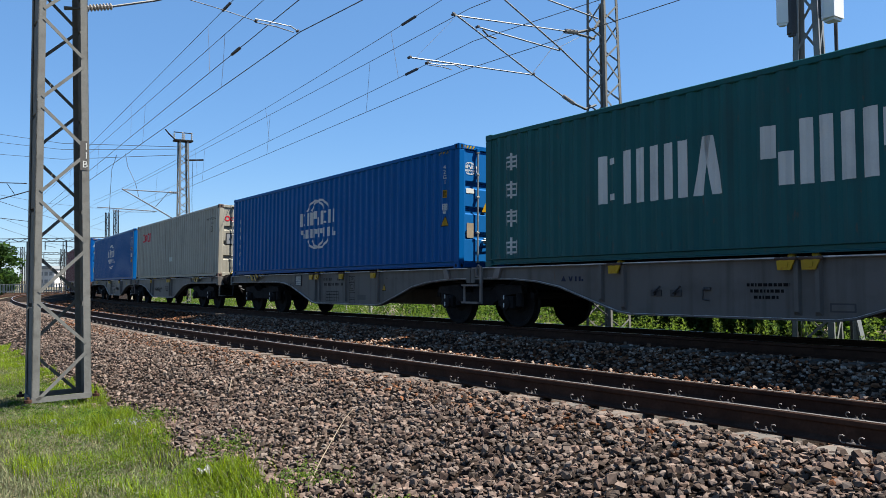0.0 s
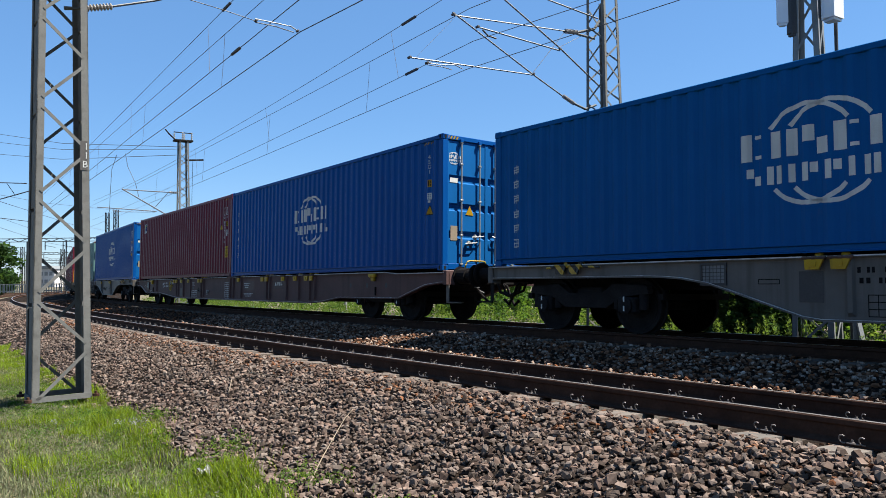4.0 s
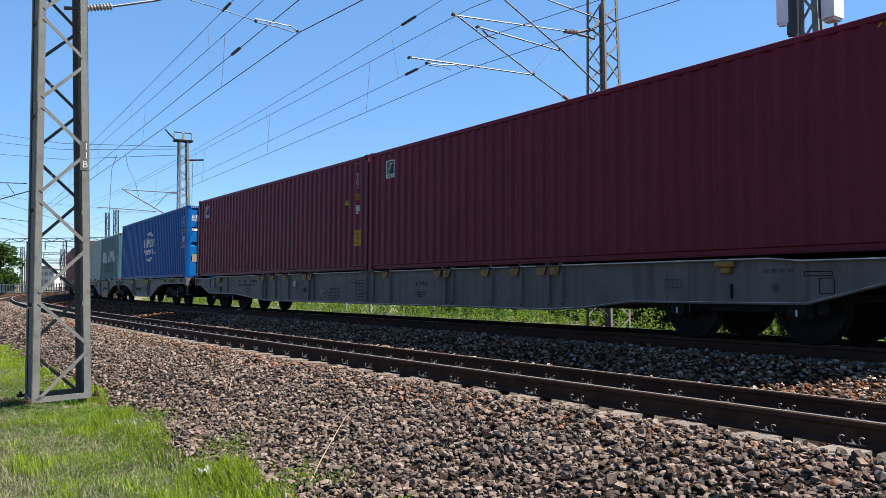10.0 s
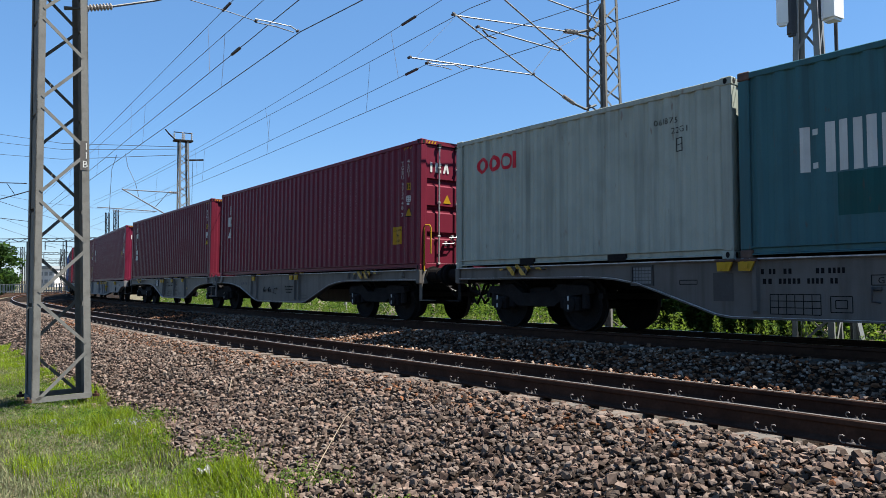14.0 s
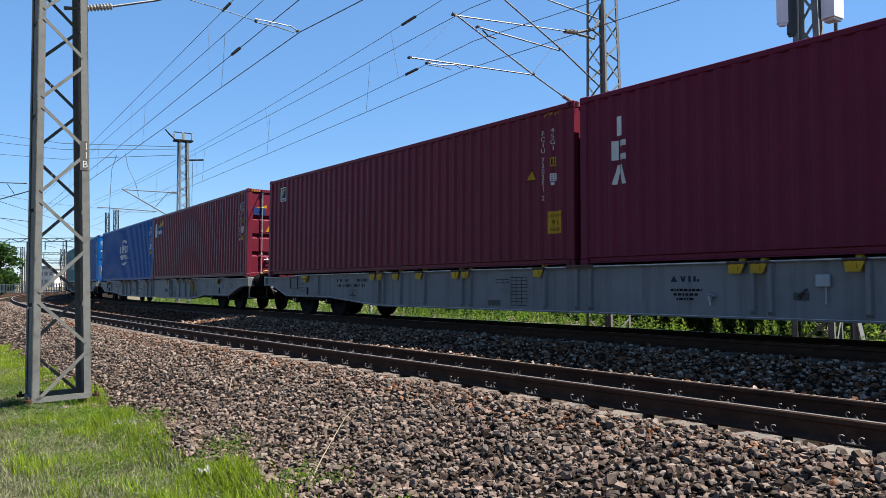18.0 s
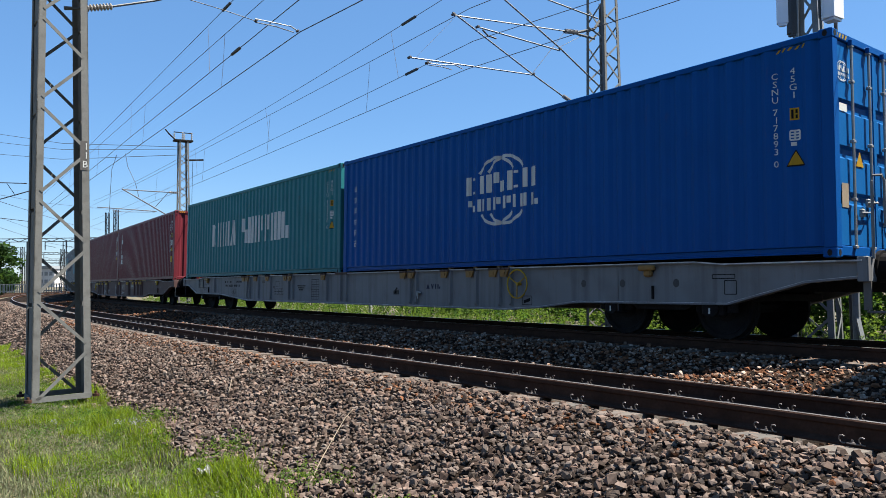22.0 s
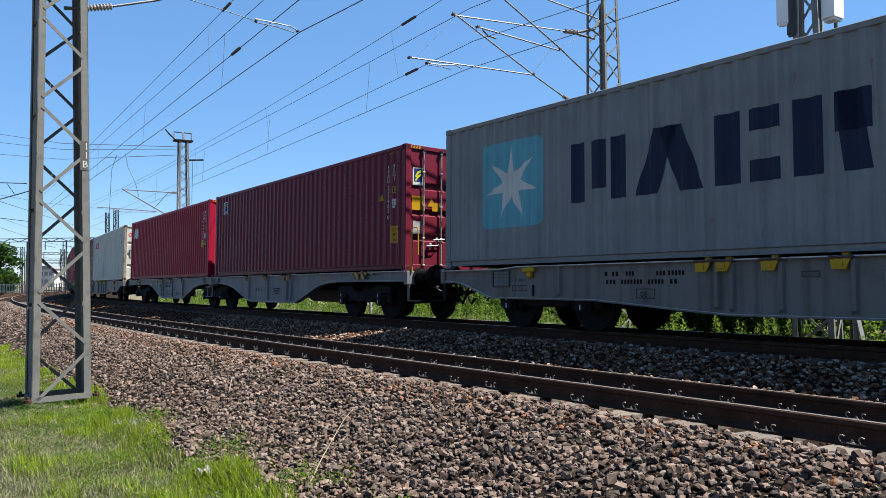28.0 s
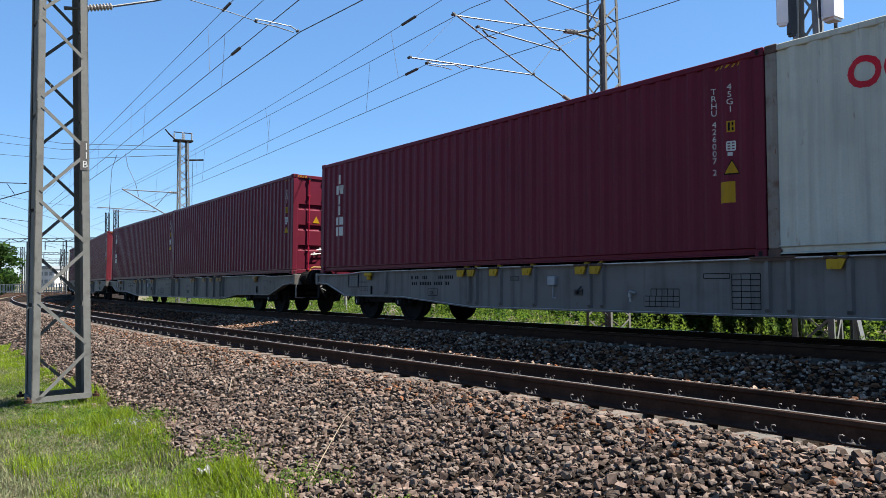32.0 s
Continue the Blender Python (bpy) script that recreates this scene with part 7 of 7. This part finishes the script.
for depth, z, x0, x1 in ((112, 6.75, -0.68, -0.457), (175, 6.9, -0.68, -0.46), (235, 7.0, -0.68, -0.47), (300, 7.3, -0.66, -0.47)):
    g = thing("portal_gantry", "long steel portal gantry across the station tracks", "gantry", Matrix.Translation(far_place(-0.5, depth, 0)), group="portal gantries")
    w0, w1 = (x0 + 0.5) * depth, (x1 + 0.5) * depth
    for dz, nm in ((0.0, "lower_chord"), (0.5, "upper_chord")):
        b = Build()
        b.box(w0, w1, -0.12, 0.12, z + dz - 0.05, z + dz + 0.05)
        part(nm, b, MAST_PAINT, g)
    b = Build()
    n = int((w1 - w0) / 1.2)
    for i in range(n):
        a, c = w0 + i * (w1 - w0) / n, w0 + (i + 1) * (w1 - w0) / n
        b.bar((a, 0, z if i % 2 else z + 0.5), (c, 0, z + 0.5 if i % 2 else z), 0.09, 0.09)
    part("lattice_web", b, MAST_PAINT, g)
    for i in range(5):
        x = w0 + (w1 - w0) * (0.02 + 0.24 * i)
        b = Build()
        b.bar((x, 0, -2.5), (x, 0, z), 0.16, 0.16)
        part("post", b, MAST_PAINT, g)
    for i in range(9):
        x = w0 + (w1 - w0) * (0.06 + 0.11 * i)
        b = Build()
        b.bar((x, 0, z), (x, 0, z - 1.3), 0.1, 0.1)
        b.bar((x, 0, z - 0.6), (x + 1.6, 0, z - 0.9), 0.06, 0.06)
        part("hanger", b, MAST_PAINT, g)

for i, (a, c) in enumerate((((-0.6237, 83.4, 17.9), (-0.355, 52, 10.3)), ((-0.6237, 83.4, 16.9), (-0.355, 52, 10.15)), ((-0.6237, 83.4, 15.5), (-0.36, 53, 9.9)),
                            ((-0.7, 80, 11.8), (-0.4475, 118, 12.0)), ((-0.68, 60, 6.8), (-0.5, 170, 8.0)), ((-0.66, 48, 7.0), (-0.46, 150, 10.8)),
                            ((-0.68, 70, 8.8), (-0.47, 190, 8.8)))):
    b = Build()
    b.tube([far_place(*a), (far_place(*a) + far_place(*c)) / 2 - Vector((0, 0, 0.5)), far_place(*c)], 0.02, 4, False)
    tagged(new("feeder_wire", b.mesh("feeder_wire", WIRE)), "thin dark feeder wire over the station tracks", "wire", group="feeder wires")


# ---- plants ----
def leaves(centres, per, spread, size, seed, flat=0.6):
    """Small pointed leaves scattered about centres."""
    rng = np.random.default_rng(seed)
    c = np.repeat(np.asarray(centres, dtype=float), per, 0)
    n = len(c)
    d = rng.normal(0, 1, (n, 3))
    d /= np.linalg.norm(d, axis=1)[:, None]
    sp = np.repeat(np.asarray(spread, dtype=float).reshape(-1, 1) * np.ones((len(centres), 1)), per, 0)
    p = c + d * sp * rng.uniform(0.35, 1.0, (n, 1)) ** 0.6 * np.array([1, 1, 0.8])
    a = rng.normal(0, 1, (n, 3))
    a[:, 2] *= flat
    a /= np.linalg.norm(a, axis=1)[:, None]
    b = np.cross(a, rng.normal(0, 1, (n, 3)))
    b /= np.linalg.norm(b, axis=1)[:, None]
    k = size * rng.uniform(0.6, 1.3, (n, 1))
    v = np.stack([p - a * k, p + b * k * 0.45, p + a * k, p - b * k * 0.45], 1).reshape(-1, 3)
    f = np.arange(4 * n).reshape(-1, 4)
    return v, f


def bush_row(name, label, material, s0, s1, o0, o1, h0, h1, count, per, size, seed, kind="stuff", gap=None):
    rng = np.random.default_rng(seed)
    s, off = rng.uniform(s0, s1, count), rng.uniform(o0, o1, count)
    if gap:
        keep = (s < gap[0]) | (s > gap[1])
        s, off = s[keep], off[keep]
        count = len(s)
    h = rng.uniform(h0, h1, count)
    x, y, z = at(s, off, GROUND_Z)
    cs, sp = [], []
    for i in range(count):
        k = max(1, int(h[i] / 0.28))
        for j in range(k):
            cs.append((x[i] + rng.normal(0, 0.1), y[i] + rng.normal(0, 0.1), z[i] + h[i] * (j + 0.6) / k))
            sp.append(0.1 + 0.16 * (1 - j / k) * (0.5 + h[i] * 0.35))
    v, f = leaves(cs, per, sp, size, seed)
    return tagged(new(name, soup(name, v, f, material)), label, "plants", kind=kind)


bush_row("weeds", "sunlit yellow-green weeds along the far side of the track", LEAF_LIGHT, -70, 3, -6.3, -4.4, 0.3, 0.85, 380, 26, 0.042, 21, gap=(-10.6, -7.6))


def spikes(s0, s1, o0, o1, h0, h1, count, seed):
    """Upright weeds that taper to a point, in loose groups."""
    rng = np.random.default_rng(seed)
    v, f = [], []
    for i in range(count):
        h = rng.uniform(h0, h1)
        n = int(h * 150)
        base = np.array([float(q) for q in at(rng.uniform(s0, s1), rng.uniform(o0, o1), GROUND_Z + 0.1)])
        t = rng.uniform(0.05, 1.0, n)
        a = rng.uniform(0, 6.283, n)
        r = (0.02 + 0.1 * (1 - t) ** 0.8) * rng.uniform(0.3, 1.0, n)
        lean = rng.normal(0, 0.06, 2)
        p = base + np.stack([r * np.cos(a) + lean[0] * t, r * np.sin(a) + lean[1] * t, t * h], 1)
        d = np.stack([np.cos(a) * 0.6, np.sin(a) * 0.6, rng.uniform(0.5, 1.2, n)], 1) * rng.uniform(0.025, 0.06, (n, 1))
        e = np.stack([-np.sin(a), np.cos(a), 0 * a], 1) * rng.uniform(0.006, 0.012, (n, 1))
        v.append(np.stack([p - d * 0.3, p + e + d * 0.3, p + d, p - e + d * 0.3], 1).reshape(-1, 3))
    v = np.concatenate(v)
    return tagged(new("weeds", soup("weeds", v, np.arange(len(v)).reshape(-1, 4), LEAF_LIGHT)), "tall pointed green weeds along the far side of the track", "plants", kind="stuff")


spikes(-16, 2, -5.1, -4.2, 0.22, 0.6, 130, 22)
spikes(-45, -16, -5.4, -4.3, 0.25, 0.7, 150, 27)
bush_row("shrubs", "dense green shrubs behind the railway", LEAF, -75, 4, -9.5, -6.6, 0.8, 2.1, 420, 34, 0.06, 23, gap=(-13.6, -9.2))
# dark leaves paint the shaded hollow under the trees
bush_row("shrubs", "undergrowth behind the railway, leaves darkened for the shade under trees", LEAF_DARK, -30, 8, -13.0, -8.5, 1.2, 3.0, 230, 36, 0.1, 24)
bush_row("shrubs", "thicket behind the railway, its shade put into darker leaves", LEAF_DARK, -13.8, -9.0, -9.2, -7.0, 1.4, 2.4, 130, 60, 0.065, 26)
bush_row("grass_tufts", "sparse grass on the far edge of the ballast", LEAF, -60, 3, -4.8, -3.9, 0.15, 0.35, 420, 16, 0.05, 25)


def tree(s, off, high, wide, seed, label, material, clumps=46, per=90, leaf=0.085):
    rng = random.Random(seed)
    t = thing("tree", label, "tree", beside(s, off, GROUND_Z - 0.1), group="trees behind the railway")
    b = Build()
    b.tube([(0, 0, 0), (0.05, 0.03, high * 0.3), (0.0, 0.08, high * 0.6), (0.06, 0.0, high * 0.9)], [0.14, 0.11, 0.07, 0.02], 8)
    part("trunk", b, BARK, t)
    cs, sp = [], []
    for i in range(clumps):
        z = high * (0.12 + 0.88 * (i + rng.random()) / clumps)
        k = math.sin(math.pi * min(1.0, 0.18 + 0.82 * z / high)) ** 0.7
        a, r = rng.uniform(0, 6.283), wide * k * rng.uniform(0.25, 1.0)
        cs.append((r * math.cos(a), r * math.sin(a), z))
        sp.append(rng.uniform(0.28, 0.55))
    for c in cs[::6]:
        b = Build()
        b.tube([(0, 0, c[2] * 0.75), (c[0] * 0.6, c[1] * 0.6, c[2] * 0.9), c], [0.05, 0.03, 0.012], 6)
        part("limb", b, BARK, t)
    v, f = leaves(cs, per, sp, leaf, seed)
    part("crown", soup("crown", v, f, material), None, t, "uneven leafy crown")


tree(-10.0, -9.8, 5.9, 1.3, 31, "slender green tree behind the train", LEAF, 70, 110, 0.075)
tree(-8.7, -9.9, 6.7, 1.1, 39, "tall green tree behind the radio mast", LEAF, 80, 110, 0.075)
tree(-7.4, -9.6, 5.0, 1.3, 32, "green tree behind the radio mast", LEAF)
tree(-5.2, -8.0, 5.4, 1.4, 33, "dense green tree behind the radio mast", LEAF_DARK)
tree(-3.6, -9.2, 5.6, 1.6, 34, "dense green tree beyond the railway", LEAF)
tree(-1.6, -8.5, 5.0, 1.5, 35, "dense green tree beyond the railway", LEAF_DARK)
tree(0.8, -9.0, 5.6, 1.6, 36, "dense green tree beyond the railway", LEAF)
tree(-12.8, -11.5, 3.6, 1.5, 37, "low dark green tree behind the railway", LEAF_DARK)
tree(-17.5, -11.0, 3.2, 1.6, 38, "low dark green tree behind the railway", LEAF_DARK)


def far_tree(px, depth, high, wide, seed):
    rng = random.Random(seed)
    t = thing("tree", "large dark green tree beyond the station tracks", "tree", Matrix.Translation(far_place(px, depth, -2.2)), group="far trees")
    b = Build()
    b.tube([(0, 0, 0), (0.1, 0, high * 0.5), (0, 0.1, high * 0.85)], [0.35, 0.25, 0.08], 8)
    part("trunk", b, BARK, t)
    cs, sp = [], []
    for i in range(60):
        u, w = rng.random(), rng.uniform(0, 6.283)
        z = high * (0.2 + 0.78 * rng.random())
        k = math.sin(math.pi * min(1, max(0.05, (z / high - 0.12) / 0.9))) ** 0.5
        r = wide * k * u ** 0.5
        cs.append((r * math.cos(w), r * math.sin(w), z))
        sp.append(rng.uniform(0.7, 1.3))
    v, f = leaves(cs, 60, sp, 0.32, seed)
    part("crown", soup("crown", v, f, LEAF_DARK), None, t, "broad uneven crown")


far_tree(-0.607, 112, 8.6, 3.0, 41)
far_tree(-0.645, 116, 9.0, 3.0, 42)
far_tree(-0.60, 150, 5.0, 2.5, 43)

# ---- grass beside the camera ----
def grass(name, label, material, count, s0, s1, o0, o1, h0, h1, seed, wide=0.006, want=None):
    rng = np.random.default_rng(seed)
    s, off = rng.uniform(s0, s1, count), rng.uniform(o0, o1, count)
    x, y, z = at(s, off, np.maximum(verge(s), bed_z(off) - edge_drop(s, off)))
    patch = np.array([noise.noise(Vector((a * 0.9, b * 0.9, 3.1))) + 0.5 * noise.noise(Vector((a * 3.1, b * 3.1, 7.7))) for a, b in zip(x, y)])
    edge = off - np.interp(s, (-12.2, -10.2, -9.3, -7.5, -5.0, -4.0), (7.84, 8.02, 8.02, 8.22, 8.22, 8.1)) + 0.28 * patch
    keep = (edge > 0) | (rng.random(count) < 0.02)
    if want:
        keep &= want(patch, off, s, rng)
    x, y, z, patch = x[keep], y[keep], z[keep], patch[keep]
    n = len(x)
    h = rng.uniform(h0, h1, n) * (1 + 0.6 * patch)
    a, lean = rng.uniform(0, 6.283, n), rng.uniform(0.1, 0.75, n) * h
    w = wide * rng.uniform(0.6, 1.4, n)
    ca, sa = np.cos(a), np.sin(a)
    base = np.stack([x, y, z - 0.02], 1)
    side = np.stack([-sa * w, ca * w, 0 * w], 1)
    mid_ = base + np.stack([ca * lean * 0.3, sa * lean * 0.3, h * 0.6], 1)
    tip = base + np.stack([ca * lean, sa * lean, h], 1)
    v = np.stack([base - side, base + side, mid_ + side * 0.8, mid_ - side * 0.8, tip], 1).reshape(-1, 3)
    k = 5 * np.arange(n)[:, None]
    f = np.concatenate([k + np.array([[0, 1, 2]]), k + np.array([[0, 2, 3]]), k + np.array([[3, 2, 4]])])
    return tagged(new(name, soup(name, v, f, material)), label, "grass", kind="stuff")


def meadow(p, o, s, r):
    """Bright patches: near the stones and round the mast."""
    return p + 0.13 * r.normal(0, 1, len(p)) > -0.05 + 1.25 * (o - 8.62)


def dusty(p, o, s, r):
    return p + 0.13 * r.normal(0, 1, len(p)) < 0.16 + 0.7 * (o - 8.68)


grass("grass", "bright green grass along the foot of the ballast", GRASS, 170000, -24, -2.5, 7.75, 10.8, 0.05, 0.14, 51, 0.0034, meadow)
grass("grass", "taller bright green grass tufts beside the ballast", GRASS, 22000, -10.5, -2.5, 7.9, 9.6, 0.08, 0.17, 55, 0.0035, lambda p, o, s, r: p > 0.18 + 0.1 * (o - 8.5))
grass("pale_grass", "pale grey-green dry grass beside the mast", GRASS_DRY, 105000, -18, -2.5, 8.1, 11.0, 0.04, 0.12, 52, 0.0036, dusty)
grass("dry_grass", "scattered straw-coloured grass stems", STRAW, 16000, -18, -2.5, 8.1, 11.0, 0.04, 0.13, 53, 0.0026)
grass("grass", "green grass on the verge further along the line", GRASS, 26000, -75, -24, 8.0, 13.0, 0.1, 0.3, 54, 0.012)


grass("grass", "green grass round the standing place", GRASS, 16000, -2.5, 7, 7.9, 13.0, 0.05, 0.16, 56, 0.007)
grass("pale_grass", "pale dry grass round the standing place", GRASS_DRY, 14000, -12, 7, 8.0, 13.0, 0.04, 0.13, 57, 0.007, lambda p, o, s, r: (o > 10.6) | (s > -2.5))


def low_weeds(name, label, material, count, s0, s1, o0, o1, per, size, seed):
    """Small leafy plants that creep from the verge on to the stones."""
    rng = np.random.default_rng(seed)
    s, off = rng.uniform(s0, s1, count), o0 + (o1 - o0) * rng.random(count) ** 1.5
    h = rng.uniform(0.03, 0.13, count)
    x, y, z = at(s, off, np.maximum(verge(s), bed_z(off) - edge_drop(s, off)))
    patch = np.array([noise.noise(Vector((a * 1.1, b * 1.1, 9.1))) for a, b in zip(x, y)])
    keep = patch + 0.3 * (off - 8.1) > 0.05
    cs = np.stack([x, y, z + h * 0.6], 1)[keep]
    v, f = leaves(cs, per, h[keep] * 0.9, size, seed)
    return tagged(new(name, soup(name, v, f, material)), label, "weeds", kind="stuff")


low_weeds("creeping_weeds", "low bright green leafy weeds at the ballast's edge", LEAF_LIGHT, 2100, -15, -2.5, 7.8, 9.4, 30, 0.012, 61)
low_weeds("creeping_weeds", "low dark green leafy weeds round the mast's foot", LEAF, 260, -13.5, -9.5, 8.2, 9.2, 30, 0.016, 62)
low_weeds("dusty_weeds", "low dusty grey-green weeds in the dry grass", GRASS_DRY, 1500, -14, -2.5, 8.5, 10.8, 24, 0.011, 63)


def verge_place(s, off, up=0.0):
    return Vector([float(v) for v in at(s, off, float(np.maximum(verge(s), bed_z(off) - edge_drop(s, off))) + up)])


# white flower heads
rng_ = np.random.default_rng(71)
for s, off in ((-8.65, 8.42), (-8.5, 8.37), (-8.2, 8.36), (-8.1, 8.31), (-8.3, 8.34), (-7.9, 8.33), (-9.6, 8.9)):
    p = verge_place(s, off)
    fl = thing("white_flower", "small white flower head on a thin green stem", "flower", Matrix.Translation(p), group="white flowers")
    b = Build()
    b.tube([(0, 0, 0), (0.01, 0.0, 0.1), (0.0, 0.012, 0.17)], 0.002, 5, False)
    part("stem", b, GRASS, fl)
    v, f = leaves([(0.0, 0.012, 0.175)], 26, 0.045, 0.011, int(rng_.integers(1, 999)))
    part("flower_head", soup("flower_head", v, f, PETAL), None, fl, "cluster of white petals")


# dry stalk that lies over the stones
b = Build()
b.tube([verge_place(-4.94, 8.01, 0.03), verge_place(-5.2, 7.75, 0.09), verge_place(-5.5, 7.45, 0.12), verge_place(-5.79, 7.19, 0.11), verge_place(-6.09, 6.91, 0.06)], [0.006, 0.005, 0.0045, 0.004, 0.0025], 6, False)
tagged(new("dry_stalk", b.mesh("dry_stalk", DRY_STALK)), "pale dry stalk bent over the ballast stones", "stalk")
b = Build()
b.tube([verge_place(-8.6, 7.15, 0.03), verge_place(-9.0, 6.95, 0.07), verge_place(-8.9, 6.75, 0.1), verge_place(-8.3, 6.6, 0.05)], [0.006, 0.006, 0.005, 0.004], 6, False)
tagged(new("dry_stalk", b.mesh("dry_stalk", DRY_STALK)), "grey curved dry stalk on the ballast stones", "stalk")

# crumpled plastic litter
b = Build()
n = 9
pts = []
for i in range(n):
    for j in range(7):
        u, w = i / (n - 1) - 0.5, j / 6 - 0.5
        pts.append((u * 0.15, w * 0.09, 0.03 + 0.06 * (0.25 - u * u) + 0.028 * math.sin(9 * u + 5 * w) + 0.02 * noise.noise(Vector((u * 7, w * 7, 1)))))
b.add(pts, [(i * 7 + j, (i + 1) * 7 + j, (i + 1) * 7 + j + 1, i * 7 + j + 1) for i in range(n - 1) for j in range(6)])
litter = thing("plastic_wrapper", "crumpled pale plastic wrapper lying in the grass", "litter", Matrix.Translation(verge_place(-6.03, 8.38, 0.05)) @ pose(0, 0, 0, 12, -8, -40))
part("sheet", b, CRATE, litter)

# pale posts and a pale fence beyond the tracks
for s in (-27.66, -25.52):
    p = thing("marker_post", "pale concrete marker post among weeds", "post", beside(s, -5.2, GROUND_Z - 0.2), group="marker posts")
    b = Build()
    b.box(-0.05, 0.05, -0.05, 0.05, 0.0, 1.15, 0.02)
    part("shaft", b, FENCE, p)
    b = Build()
    b.box(-0.06, 0.06, -0.06, 0.06, 1.15, 1.2, 0.015)
    part("cap", b, FENCE, p)
for k in range(4):
    x0 = (-0.68 + 0.04 * k) * 95
    f = thing("rail_fence", "pale grey barred fence beyond the station tracks", "fence", Matrix.Translation((x0, 95.0, -0.75)), group="far fences")
    for z in (0.25, 1.1):
        b = Build()
        b.box(0, 3.7, -0.03, 0.03, z - 0.05, z + 0.05)
        part("rail", b, FENCE, f)
    for i in range(12):
        b = Build()
        b.box(i * 0.33, i * 0.33 + 0.12, -0.02, 0.02, 0.0, 1.2)
        part("slat", b, FENCE, f)

# far pale building behind the gantries
h = thing("far_building", "pale low building beyond the station", "building", Matrix.Translation((-0.533 * 230, 230.0, -1.5)))
b = Build()
b.box(-2.6, 2.6, -4, 4, 0, 5.6)
part("wall", b, WALL_FAR, h)
b = Build()
b.prism([(-2.9, 5.6), (2.9, 5.6), (1.2, 6.6), (-1.2, 6.6)], -4.3, 4.3, "y")
part("roof", b, GALV, h)
# window colour kept pale so that distance haze is painted in
for i in range(3):
    for z in (1.2, 3.6):
        b = Build()
        b.box(-2.0 + i * 1.5, -1.0 + i * 1.5, -4.05, -3.98, z, z + 1.2)
        part("window", b, GLASS_FAR, h)

# rails of the station tracks round the bend
for off in (9.6, 14.2):
    tr = thing("station_track", "rusty rails of a station track round the bend", "railway track", kind="structure")
    for e in (-0.75, 0.75):
        v, f = sweep([(off + e - 0.035, -0.45), (off + e - 0.035, -0.3), (off + e + 0.035, -0.3), (off + e + 0.035, -0.45)], -150, -62, 2.0)
        part("rail", soup("rail", v, f, RAIL_RUST), None, tr, "rust-brown steel rail")

# jumper wires hanging from the feeders
for pts in (((-0.446, 8.46), (-0.4529, 7.57), (-0.4552, 6.03), (-0.456, 5.0)), ((-0.4343, 8.52), (-0.4312, 7.73), (-0.4203, 6.69), (-0.4157, 5.84))):
    b = Build()
    b.tube([switch_mast.matrix_world.inverted() @ far_place(px, 44, z) for px, z in pts], 0.014, 5, False)
    part("jumper_wire", b, WIRE, switch_mast)


def motions():
    """The train runs past; its wheels turn."""
    times = [k * 0.5 for k in range(65)]
    for ob, ua, ub, uo, dx, dz in MOVING:
        walk(ob, [(t, ride(ua, ub, uo, t) @ pose(dx, 0, dz)) for t in times])
    first = ROLLING[0]
    walk(first, [(k / FPS, pose(0, 0, 0, 0, math.degrees(along(k / FPS) / WHEEL_R) % 360.0, 0)) for k in range(int(32 * FPS) + 1)])
    for w in ROLLING[1:]:
        w.rotation_mode = "QUATERNION"
        keys = w.animation_data_create()
        keys.action = first.animation_data.action
        keys.action_slot = first.animation_data.action_slot


motions()
